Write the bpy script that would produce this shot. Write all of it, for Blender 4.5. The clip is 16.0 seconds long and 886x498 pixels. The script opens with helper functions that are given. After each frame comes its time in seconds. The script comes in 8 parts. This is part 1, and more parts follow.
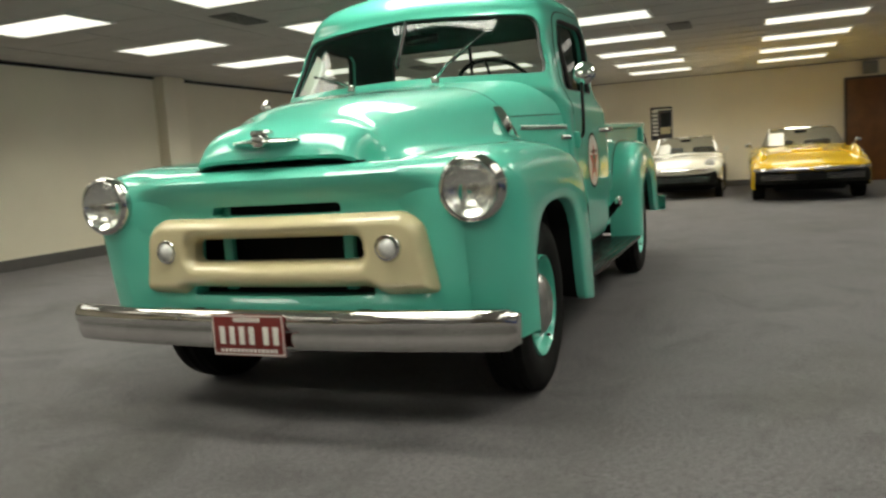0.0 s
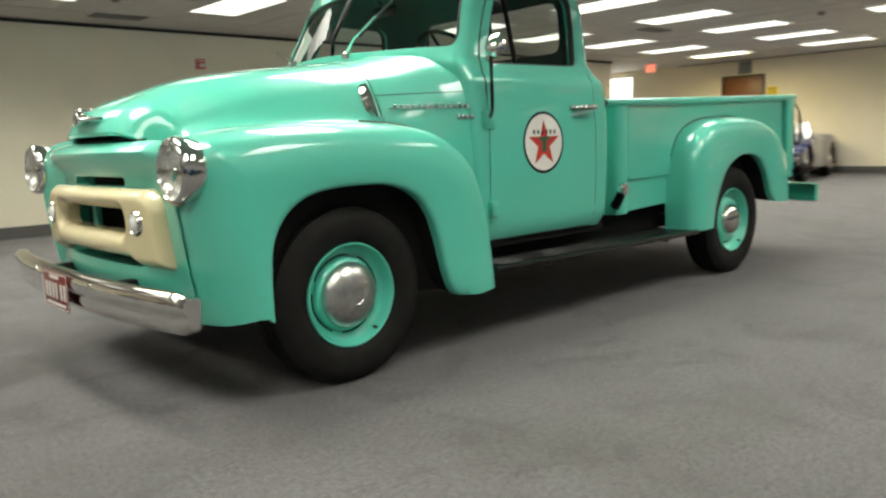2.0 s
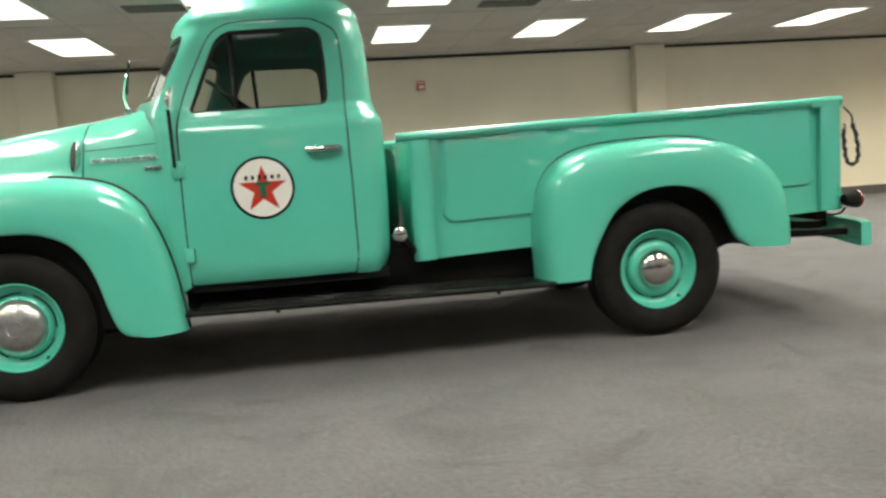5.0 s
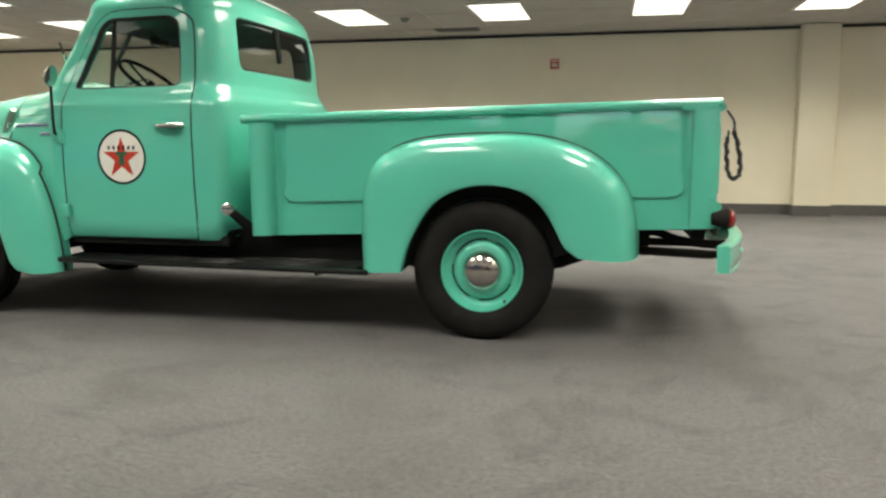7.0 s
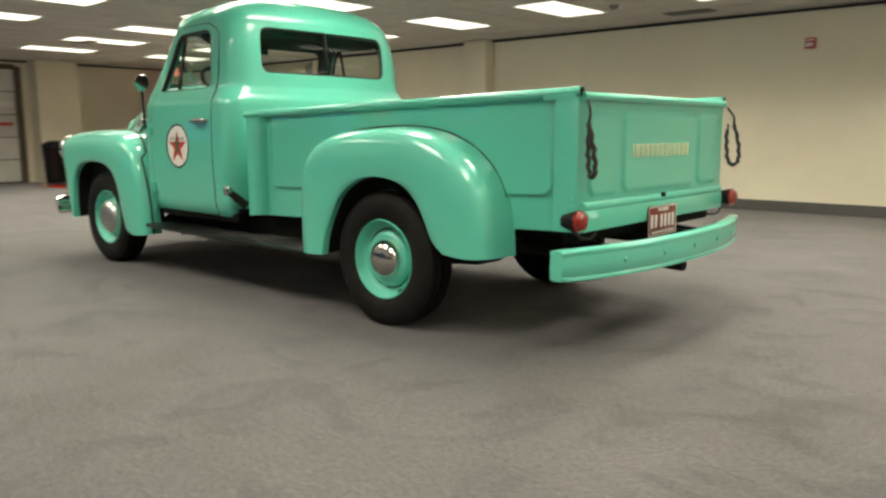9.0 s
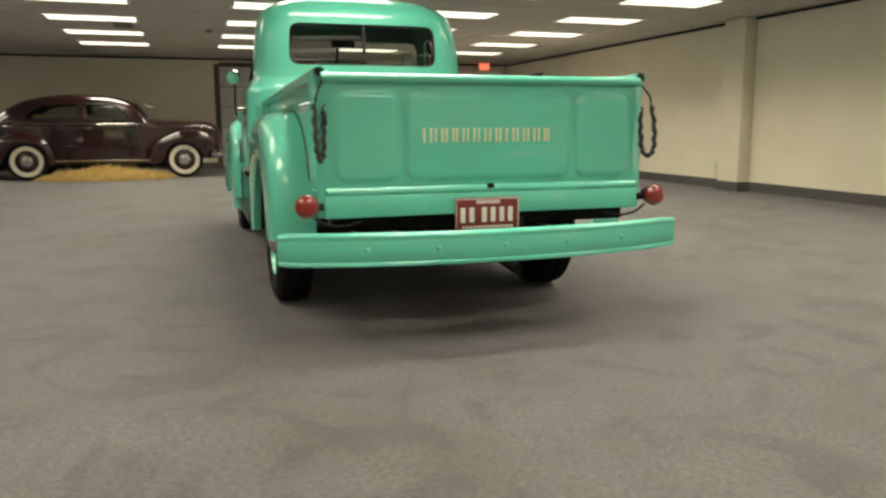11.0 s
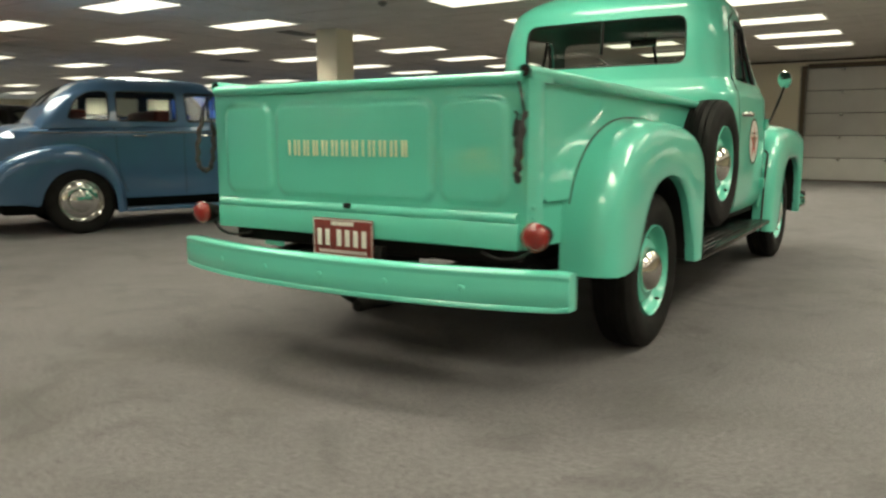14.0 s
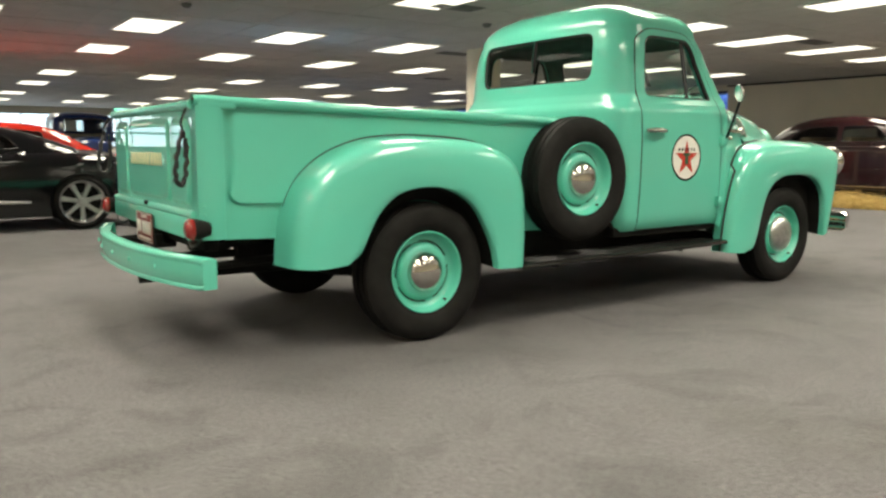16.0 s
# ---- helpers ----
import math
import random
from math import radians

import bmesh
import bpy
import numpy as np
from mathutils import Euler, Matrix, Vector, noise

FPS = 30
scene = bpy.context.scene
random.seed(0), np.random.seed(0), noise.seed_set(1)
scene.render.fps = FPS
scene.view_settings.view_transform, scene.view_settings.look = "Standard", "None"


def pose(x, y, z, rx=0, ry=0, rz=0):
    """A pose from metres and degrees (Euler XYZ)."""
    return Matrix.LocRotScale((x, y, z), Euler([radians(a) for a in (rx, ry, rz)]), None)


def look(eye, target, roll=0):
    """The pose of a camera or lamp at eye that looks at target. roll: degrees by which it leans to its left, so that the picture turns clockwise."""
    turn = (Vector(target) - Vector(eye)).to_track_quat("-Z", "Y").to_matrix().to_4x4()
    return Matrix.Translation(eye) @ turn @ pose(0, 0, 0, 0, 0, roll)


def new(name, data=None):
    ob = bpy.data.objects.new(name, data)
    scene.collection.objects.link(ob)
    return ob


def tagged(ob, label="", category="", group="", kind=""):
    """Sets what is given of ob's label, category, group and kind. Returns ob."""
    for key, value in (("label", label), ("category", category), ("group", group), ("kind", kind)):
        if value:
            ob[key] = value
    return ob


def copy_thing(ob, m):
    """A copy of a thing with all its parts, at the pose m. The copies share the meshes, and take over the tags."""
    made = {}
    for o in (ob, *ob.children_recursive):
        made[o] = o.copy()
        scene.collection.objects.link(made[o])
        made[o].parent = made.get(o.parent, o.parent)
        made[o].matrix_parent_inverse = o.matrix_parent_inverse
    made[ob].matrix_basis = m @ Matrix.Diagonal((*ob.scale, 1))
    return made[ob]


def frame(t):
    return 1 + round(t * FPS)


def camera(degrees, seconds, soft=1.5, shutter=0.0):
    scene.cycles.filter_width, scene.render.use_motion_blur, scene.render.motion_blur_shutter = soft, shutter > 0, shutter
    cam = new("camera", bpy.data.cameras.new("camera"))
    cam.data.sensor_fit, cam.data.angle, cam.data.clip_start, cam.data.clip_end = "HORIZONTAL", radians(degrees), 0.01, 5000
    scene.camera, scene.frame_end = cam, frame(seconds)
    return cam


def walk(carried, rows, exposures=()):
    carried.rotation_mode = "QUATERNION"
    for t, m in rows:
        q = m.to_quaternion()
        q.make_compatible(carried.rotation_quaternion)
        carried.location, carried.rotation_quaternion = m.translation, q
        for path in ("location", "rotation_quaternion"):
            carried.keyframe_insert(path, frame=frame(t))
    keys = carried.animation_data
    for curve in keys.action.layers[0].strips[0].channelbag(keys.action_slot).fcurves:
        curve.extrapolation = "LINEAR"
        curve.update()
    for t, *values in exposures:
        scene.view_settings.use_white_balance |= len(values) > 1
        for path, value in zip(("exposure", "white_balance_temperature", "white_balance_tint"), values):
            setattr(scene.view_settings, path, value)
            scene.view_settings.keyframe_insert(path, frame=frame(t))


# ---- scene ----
cam = camera(59.8, 16.0, soft=2.5, shutter=0.5)

PATH = [
    (0, (6.201, 1.641, 0.988), (4.355, 0.908, 0.759), -3.7),
    (0.5, (5.963, 2.107, 0.982), (4.206, 1.186, 0.73), -2.3),
    (1, (5.709, 2.583, 1.0), (4.052, 1.496, 0.733), -1.8),
    (1.5, (5.322, 3.006, 0.971), (3.785, 1.758, 0.686), -1.1),
    (2, (4.888, 3.321, 0.964), (3.544, 1.867, 0.683), -2.0),
    (2.5, (4.362, 3.592, 1.064), (3.234, 1.968, 0.768), -1.4),
    (3, (3.858, 3.738, 0.991), (2.856, 2.028, 0.722), -2.9),
    (3.5, (3.329, 3.946, 1.029), (2.609, 2.119, 0.654), -5.5),
    (4, (2.74, 4.136, 1.024), (2.144, 2.257, 0.687), -5.0),
    (4.5, (2.17, 4.419, 1.02), (1.732, 2.482, 0.781), -4.8),
    (5, (1.662, 4.654, 1.018), (1.355, 2.692, 0.784), -3.8),
    (5.2, (1.431, 4.745, 1.055), (1.189, 2.779, 0.779), -3.4),
    (7.3, (-1.031, 4.608, 1.011), (-0.487, 2.703, 0.735), -0.6),
    (7.5, (-1.253, 4.512, 1.005), (-0.619, 2.634, 0.743), -1.1),
    (8, (-1.868, 4.272, 1.022), (-1.0, 2.49, 0.762), -2.0),
    (8.5, (-2.43, 3.935, 1.02), (-1.321, 2.296, 0.732), -1.2),
    (9, (-2.993, 3.621, 1.027), (-1.673, 2.149, 0.725), -0.2),
    (9.2, (-3.19, 3.447, 1.0), (-1.791, 2.053, 0.686), 0.4),
    (11.3, (-4.468, 1.049, 0.965), (-2.57, 0.495, 0.669), -0.1),
    (11.5, (-4.366, 0.944, 0.909), (-2.459, 0.406, 0.635), 0.2),
    (12, (-4.261, 0.414, 0.886), (-2.299, 0.111, 0.643), -0.4),
    (12.5, (-4.12, -0.157, 0.909), (-2.136, -0.045, 0.684), -1.3),
    (13, (-3.917, -0.685, 0.925), (-2.0, -0.181, 0.663), -2.1),
    (13.5, (-3.782, -1.328, 0.985), (-1.974, -0.51, 0.735), -1.8),
    (14, (-3.552, -1.941, 0.983), (-1.892, -0.866, 0.69), -0.2),
    (14.5, (-3.329, -2.554, 0.997), (-1.769, -1.33, 0.736), 1.6),
    (15, (-3.017, -3.115, 0.988), (-1.578, -1.748, 0.742), 1.3),
    (15.5, (-2.657, -3.59, 0.978), (-1.351, -2.095, 0.736), 0.5),
    (16, (-2.233, -4.092, 0.999), (-1.103, -2.464, 0.735), 0.2),
]
EXPOSURES = [(0, -0.72, 6350, 3), (1.5, -0.25, 6200, 4), (2.5, -0.09, 6200, 4), (3.5, 0.01, 6150, 4), (5, 0.08, 6300, 4), (8, -0.02, 6600, 5), (9, -0.05, 6800, 4), (11.5, -0.29, 7000, 4), (13, -0.28, 7000, 1), (14.2, -0.28, 6950, 2), (15.2, -0.10, 6900, 4), (16, -0.04, 6750, 5)]
walk(cam, [(t, look(eye, target, roll)) for t, eye, target, roll in PATH], EXPOSURES)

# ---- light ----
world = bpy.data.worlds.new("world")
scene.world = world
world.use_nodes = True
world.node_tree.nodes["Background"].inputs[0].default_value = (0.55, 0.65, 0.8, 1)
world.node_tree.nodes["Background"].inputs[1].default_value = 0.15
LAMP_POWER = 2.1
AREA_POWER = 33.0

# ---- helpers of this scene ----


def material(name, color, rough=0.5, metal=0.0, coat=0.0, scale=8.0, vary=0.12, bump=0.0, bump_scale=200.0, second=None, second_scale=1.3, second_amount=0.0, ior=1.5, coords="Object"):
    """A surface with two scales of variation: broad stains and fine grain, and fine relief."""
    m = bpy.data.materials.new(name)
    m.use_nodes = True
    nt = m.node_tree
    bsdf = nt.nodes["Principled BSDF"]
    bsdf.inputs["Roughness"].default_value = rough
    bsdf.inputs["Metallic"].default_value = metal
    bsdf.inputs["IOR"].default_value = ior
    if coat:
        bsdf.inputs["Coat Weight"].default_value = coat
        bsdf.inputs["Coat Roughness"].default_value = 0.025
    tc = nt.nodes.new("ShaderNodeTexCoord")
    n1 = nt.nodes.new("ShaderNodeTexNoise")
    n1.inputs["Scale"].default_value = scale
    n1.inputs["Detail"].default_value = 6
    nt.links.new(tc.outputs[coords], n1.inputs["Vector"])
    ramp = nt.nodes.new("ShaderNodeMapRange")
    ramp.inputs["From Min"].default_value, ramp.inputs["From Max"].default_value = 0.3, 0.7
    ramp.inputs["To Min"].default_value, ramp.inputs["To Max"].default_value = 1 - vary, 1 + vary
    nt.links.new(n1.outputs["Fac"], ramp.inputs["Value"])
    mul = nt.nodes.new("ShaderNodeMix")
    mul.data_type, mul.blend_type = "RGBA", "MULTIPLY"
    mul.inputs["Factor"].default_value = 1
    mul.inputs["A"].default_value = (*color, 1)
    nt.links.new(ramp.outputs["Result"], mul.inputs["B"])
    out = mul.outputs["Result"]
    if second:
        n2 = nt.nodes.new("ShaderNodeTexNoise")
        n2.inputs["Scale"].default_value = second_scale
        n2.inputs["Detail"].default_value = 8
        n2.inputs["Roughness"].default_value = 0.6
        nt.links.new(tc.outputs[coords], n2.inputs["Vector"])
        r2 = nt.nodes.new("ShaderNodeMapRange")
        r2.inputs["From Min"].default_value, r2.inputs["From Max"].default_value = 0.5, 0.75
        r2.inputs["To Min"].default_value, r2.inputs["To Max"].default_value = 0, second_amount
        nt.links.new(n2.outputs["Fac"], r2.inputs["Value"])
        mx = nt.nodes.new("ShaderNodeMix")
        mx.data_type = "RGBA"
        nt.links.new(r2.outputs["Result"], mx.inputs["Factor"])
        nt.links.new(out, mx.inputs["A"])
        mx.inputs["B"].default_value = (*second, 1)
        out = mx.outputs["Result"]
    nt.links.new(out, bsdf.inputs["Base Color"])
    if bump:
        n3 = nt.nodes.new("ShaderNodeTexNoise")
        n3.inputs["Scale"].default_value = bump_scale
        n3.inputs["Detail"].default_value = 3
        nt.links.new(tc.outputs[coords], n3.inputs["Vector"])
        b = nt.nodes.new("ShaderNodeBump")
        b.inputs["Strength"].default_value = bump
        b.inputs["Distance"].default_value = 0.004
        nt.links.new(n3.outputs["Fac"], b.inputs["Height"])
        nt.links.new(b.outputs["Normal"], bsdf.inputs["Normal"])
    return m


def glow(name, color, power):
    m = bpy.data.materials.new(name)
    m.use_nodes = True
    b = m.node_tree.nodes["Principled BSDF"]
    b.inputs["Base Color"].default_value = (0.8, 0.8, 0.8, 1)
    b.inputs["Emission Color"].default_value = (*color, 1)
    b.inputs["Emission Strength"].default_value = power
    return m


def glass(name, color, rough=0.0, mix=0.12):
    """Thin automotive glass: mostly clear, with a mirror's gloss."""
    m = bpy.data.materials.new(name)
    m.use_nodes = True
    nt = m.node_tree
    nt.nodes.remove(nt.nodes["Principled BSDF"])
    clear = nt.nodes.new("ShaderNodeBsdfTransparent")
    clear.inputs[0].default_value = (*color, 1)
    gloss = nt.nodes.new("ShaderNodeBsdfGlossy")
    gloss.inputs["Roughness"].default_value = rough
    mx = nt.nodes.new("ShaderNodeMixShader")
    facing = nt.nodes.new("ShaderNodeLayerWeight")
    facing.inputs["Blend"].default_value = 0.5
    steep = nt.nodes.new("ShaderNodeMath")
    steep.operation = "POWER"
    steep.inputs[1].default_value = 5.0
    nt.links.new(facing.outputs["Facing"], steep.inputs[0])
    share = nt.nodes.new("ShaderNodeMath")
    share.operation = "MULTIPLY_ADD"
    share.inputs[1].default_value, share.inputs[2].default_value = 0.8, 0.045
    nt.links.new(steep.outputs[0], share.inputs[0])
    nt.links.new(share.outputs[0], mx.inputs[0])
    nt.links.new(clear.outputs[0], mx.inputs[1])
    nt.links.new(gloss.outputs[0], mx.inputs[2])
    nt.links.new(mx.outputs[0], nt.nodes["Material Output"].inputs[0])
    return m


def carpet_material():
    m = material("carpet", (0.083, 0.077, 0.080), 0.95, vary=0.13, scale=2.2, second=(0.045, 0.041, 0.035), second_scale=0.75, second_amount=0.85, bump=1.0, bump_scale=260.0)
    nt = m.node_tree
    bsdf = nt.nodes["Principled BSDF"]
    bsdf.inputs["Sheen Weight"].default_value = 0.15
    link = bsdf.inputs["Base Color"].links[0]
    src = link.from_socket
    tc = [n for n in nt.nodes if n.bl_idname == "ShaderNodeTexCoord"][0]
    streak = nt.nodes.new("ShaderNodeTexNoise")
    streak.inputs["Scale"].default_value = 1.5
    streak.inputs["Detail"].default_value = 5
    streak.inputs["Distortion"].default_value = 2.2
    nt.links.new(tc.outputs["Object"], streak.inputs["Vector"])
    sr = nt.nodes.new("ShaderNodeMapRange")
    sr.inputs["From Min"].default_value, sr.inputs["From Max"].default_value = 0.52, 0.66
    sr.inputs["To Min"].default_value, sr.inputs["To Max"].default_value = 1.05, 0.72
    nt.links.new(streak.outputs["Fac"], sr.inputs["Value"])
    mul0 = nt.nodes.new("ShaderNodeMix")
    mul0.data_type, mul0.blend_type = "RGBA", "MULTIPLY"
    mul0.inputs["Factor"].default_value = 1
    nt.links.new(src, mul0.inputs["A"])
    nt.links.new(sr.outputs["Result"], mul0.inputs["B"])
    src = mul0.outputs["Result"]
    fine = nt.nodes.new("ShaderNodeTexNoise")
    fine.inputs["Scale"].default_value = 52.0
    fine.inputs["Detail"].default_value = 8
    fine.inputs["Roughness"].default_value = 0.8
    nt.links.new(tc.outputs["Object"], fine.inputs["Vector"])
    r = nt.nodes.new("ShaderNodeMapRange")
    r.inputs["From Min"].default_value, r.inputs["From Max"].default_value = 0.3, 0.7
    r.inputs["To Min"].default_value, r.inputs["To Max"].default_value = 0.1, 1.9
    nt.links.new(fine.outputs["Fac"], r.inputs["Value"])
    mul = nt.nodes.new("ShaderNodeMix")
    mul.data_type, mul.blend_type = "RGBA", "MULTIPLY"
    mul.inputs["Factor"].default_value = 1
    nt.links.new(src, mul.inputs["A"])
    nt.links.new(r.outputs["Result"], mul.inputs["B"])
    nt.links.new(mul.outputs["Result"], bsdf.inputs["Base Color"])
    return m


M_CARPET = carpet_material()
M_WALL = material("wall_vinyl", (0.76, 0.695, 0.555), 0.75, vary=0.04, scale=1.2, bump=0.25, bump_scale=90, second=(0.50, 0.45, 0.36), second_scale=0.5, second_amount=0.25)
M_COVE = material("cove_base", (0.085, 0.08, 0.078), 0.6, vary=0.1)
M_CEIL = material("ceiling_tile", (0.57, 0.545, 0.51), 0.9, vary=0.06, scale=3, bump=0.5, bump_scale=120)
M_TBAR = material("ceiling_bar", (0.57, 0.545, 0.51), 0.8, vary=0.03)
M_DARK = material("dark_gap", (0.018, 0.017, 0.016), 0.8)
M_LAMP = glow("lamp_diffuser", (1.0, 0.93, 0.80), LAMP_POWER)
M_WARMLAMP = glow("yellow_diffuser", (1.0, 0.82, 0.40), LAMP_POWER)
M_LAMPFRAME = material("lamp_frame", (0.72, 0.71, 0.68), 0.4)
M_PAINT = material("mint_paint", (0.102, 0.52, 0.392), 0.42, coat=1.0, vary=0.03, scale=2.0, bump=0.015, bump_scale=60)
M_CREAM = material("cream_paint", (0.58, 0.51, 0.31), 0.25, coat=0.5, vary=0.04)
M_REFLECT = material("reflector", (0.93, 0.93, 0.91), 0.24, metal=1.0, vary=0.05, scale=20)
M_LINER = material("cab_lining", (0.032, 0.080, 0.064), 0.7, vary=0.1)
M_LETTER = material("letter_cream", (0.74, 0.69, 0.44), 0.4, vary=0.05)
M_CHROME = material("chrome", (0.66, 0.65, 0.63), 0.08, metal=1.0, vary=0.05, scale=20)
M_WORNHUB = material("worn_hubcap", (0.56, 0.55, 0.53), 0.32, metal=1.0, vary=0.16, scale=30, bump=0.05, bump_scale=90)
M_HUB = material("hubcap_steel", (0.62, 0.59, 0.55), 0.15, metal=1.0, vary=0.10, scale=25)
M_DULLCHROME = material("dull_chrome", (0.63, 0.62, 0.60), 0.20, metal=1.0, vary=0.12, scale=30)
M_RUBBER = material("tyre_rubber", (0.011, 0.0105, 0.010), 0.7, vary=0.25, scale=12, bump=0.3, bump_scale=150, ior=1.25)
M_BLACK = material("black_paint", (0.007, 0.007, 0.007), 0.24, vary=0.2)
M_SEAL = material("rubber_seal", (0.012, 0.012, 0.012), 0.55)
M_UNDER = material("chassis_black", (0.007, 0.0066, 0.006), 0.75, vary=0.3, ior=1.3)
M_GLASS = glass("clear_glass", (0.86, 0.90, 0.87))
M_REARGLASS = glass("rear_glass", (0.80, 0.83, 0.80))
M_TINT = glass("tinted_glass", (0.30, 0.33, 0.33))
M_REDLENS = material("red_lens", (0.22, 0.008, 0.006), 0.12, coat=0.8, vary=0.15, scale=40)
M_LENS = material("lamp_lens", (0.62, 0.62, 0.60), 0.12, vary=0.3, scale=35, coat=0.8)
M_LAMPGLASS = glass("lamp_glass", (0.92, 0.93, 0.91), 0.02)
M_WHITE = material("white_enamel", (0.78, 0.77, 0.72), 0.3, coat=0.4, vary=0.03)
M_RED = material("red_enamel", (0.50, 0.03, 0.015), 0.35, coat=0.3, vary=0.05)
M_DKGREEN = material("green_enamel", (0.02, 0.10, 0.05), 0.4)
M_PLATE = material("plate_maroon", (0.16, 0.018, 0.014), 0.45, vary=0.1, scale=25)
M_SEAT = material("seat_vinyl", (0.10, 0.10, 0.09), 0.55, vary=0.1, bump=0.2, bump_scale=60)
M_WOODBED = material("bed_boards", (0.05, 0.045, 0.04), 0.6, vary=0.3, scale=15)
M_PAPER = material("paper", (0.80, 0.79, 0.74), 0.7, vary=0.03)


def smooth(me, angle=40):
    for p in me.polygons:
        p.use_smooth = True
    me.set_sharp_from_angle(angle=radians(angle))


def part(name, bm, mat, parent=None, label="", angle=40):
    """Links a bmesh as one mesh object, under a thing or under a part."""
    me = bpy.data.meshes.new(name)
    bm.to_mesh(me)
    bm.free()
    smooth(me, angle)
    me.materials.append(mat)
    ob = new(name, me)
    if parent:
        ob.parent = parent
        ob.matrix_parent_inverse = parent_inverse(parent)
    return tagged(ob, label)


def parent_inverse(ob):
    """The inverse of a thing's pose, so that its parts are built in the place's own metres."""
    m = ob.matrix_basis.copy()
    p = ob.parent
    if p:
        m = p.matrix_basis @ ob.matrix_parent_inverse @ m
    return m.inverted()


def thing(name, label, category, m=None, group="", kind=""):
    ob = new(name)
    ob.empty_display_size = 0.1
    if m is not None:
        ob.matrix_basis = m
    return tagged(ob, label, category, group, kind)


def box(bm, x0, x1, y0, y1, z0, z1, bevel=0.0, seg=2):
    r = bmesh.ops.create_cube(bm, size=1)
    vs = r["verts"]
    bmesh.ops.scale(bm, vec=(x1 - x0, y1 - y0, z1 - z0), verts=vs)
    bmesh.ops.translate(bm, vec=((x0 + x1) / 2, (y0 + y1) / 2, (z0 + z1) / 2), verts=vs)
    if bevel:
        es = list({e for v in vs for e in v.link_edges})
        bmesh.ops.bevel(bm, geom=es, offset=bevel, segments=seg, affect="EDGES", profile=0.5)
    return bm


def B(*a, **k):
    return box(bmesh.new(), *a, **k)


def grid(rows, close_v=False, flip=False, bm=None):
    """A skin over rows of points."""
    bm = bm or bmesh.new()
    V = [[bm.verts.new(p) for p in r] for r in rows]
    for i in range(len(V) - 1):
        n = len(V[i])
        for j in range(n if close_v else n - 1):
            k = (j + 1) % n
            q = (V[i][j], V[i][k], V[i + 1][k], V[i + 1][j])
            try:
                bm.faces.new(q[::-1] if flip else q)
            except ValueError:
                pass
    return bm


def merge(bm, dist=0.0004):
    bmesh.ops.remove_doubles(bm, verts=bm.verts, dist=dist)
    bmesh.ops.dissolve_degenerate(bm, edges=bm.edges, dist=dist / 4)
    return bm


def normals(bm):
    bmesh.ops.recalc_face_normals(bm, faces=bm.faces)
    return bm


def mirror(bm):
    """The same across the truck's or car's long axis."""
    b2 = bm.copy()
    for v in b2.verts:
        v.co.y = -v.co.y
    bmesh.ops.reverse_faces(b2, faces=b2.faces)
    return b2


def lathe(profile, n=48, axis="y", centre=(0, 0, 0), close=False):
    """profile: (along the axis, radius)."""
    rows = []
    for a, r in profile:
        ring = []
        for i in range(n):
            t = 2 * math.pi * i / n
            c, s = r * math.cos(t), r * math.sin(t)
            p = {"y": (c, a, s), "x": (a, c, s), "z": (c, s, a)}[axis]
            ring.append(tuple(p[k] + centre[k] for k in range(3)))
        rows.append(ring)
    bm = grid(rows, close_v=True)
    merge(bm)
    return normals(bm)


def spline(pts, n, closed=False):
    """Catmull-Rom through points, n samples a piece."""
    P = [np.array(p, float) for p in pts]
    m = len(P)
    out = []
    for i in range(m if closed else m - 1):
        if closed:
            a, b, c, d = (P[(i + k) % m] for k in (-1, 0, 1, 2))
        else:
            b, c = P[i], P[i + 1]
            a = P[i - 1] if i else 2 * b - c
            d = P[i + 2] if i + 2 < m else 2 * c - b
        for k in range(n):
            t = k / n
            out.append(0.5 * (2 * b + (c - a) * t + (2 * a - 5 * b + 4 * c - d) * t * t + (3 * b - a - 3 * c + d) * t ** 3))
    if not closed:
        out.append(P[-1])
    return out


def resample(pts, n):
    """n points at even steps along a line."""
    P = np.array(pts, float)
    d = np.concatenate([[0], np.cumsum(np.linalg.norm(np.diff(P, axis=0), axis=1))])
    t = np.linspace(0, d[-1], n)
    return np.stack([np.interp(t, d, P[:, k]) for k in range(P.shape[1])], axis=1)


def tube(pts, r, n=8, closed=False, caps=True, bm=None):
    """A round bar along a line; r may be one radius or one a point."""
    bm = bm or bmesh.new()
    P = [Vector(p) for p in pts]
    rr = r if isinstance(r, (list, tuple)) else [r] * len(P)
    rings, up = [], None
    for i, p in enumerate(P):
        a = P[i - 1] if (i or closed) else p
        b = P[(i + 1) % len(P)] if (i + 1 < len(P) or closed) else p
        d = (b - a).normalized()
        if up is None:
            up = d.orthogonal().normalized()
        up = (up - d * up.dot(d)).normalized()
        side = d.cross(up)
        rings.append([bm.verts.new(p + (up * math.cos(2 * math.pi * k / n) + side * math.sin(2 * math.pi * k / n)) * rr[i]) for k in range(n)])
    for i in range(len(rings) if closed else len(rings) - 1):
        A, Bq = rings[i], rings[(i + 1) % len(rings)]
        for k in range(n):
            bm.faces.new((A[k], A[(k + 1) % n], Bq[(k + 1) % n], Bq[k]))
    if caps and not closed:
        bm.faces.new(rings[0][::-1])
        bm.faces.new(rings[-1])
    return normals(bm)


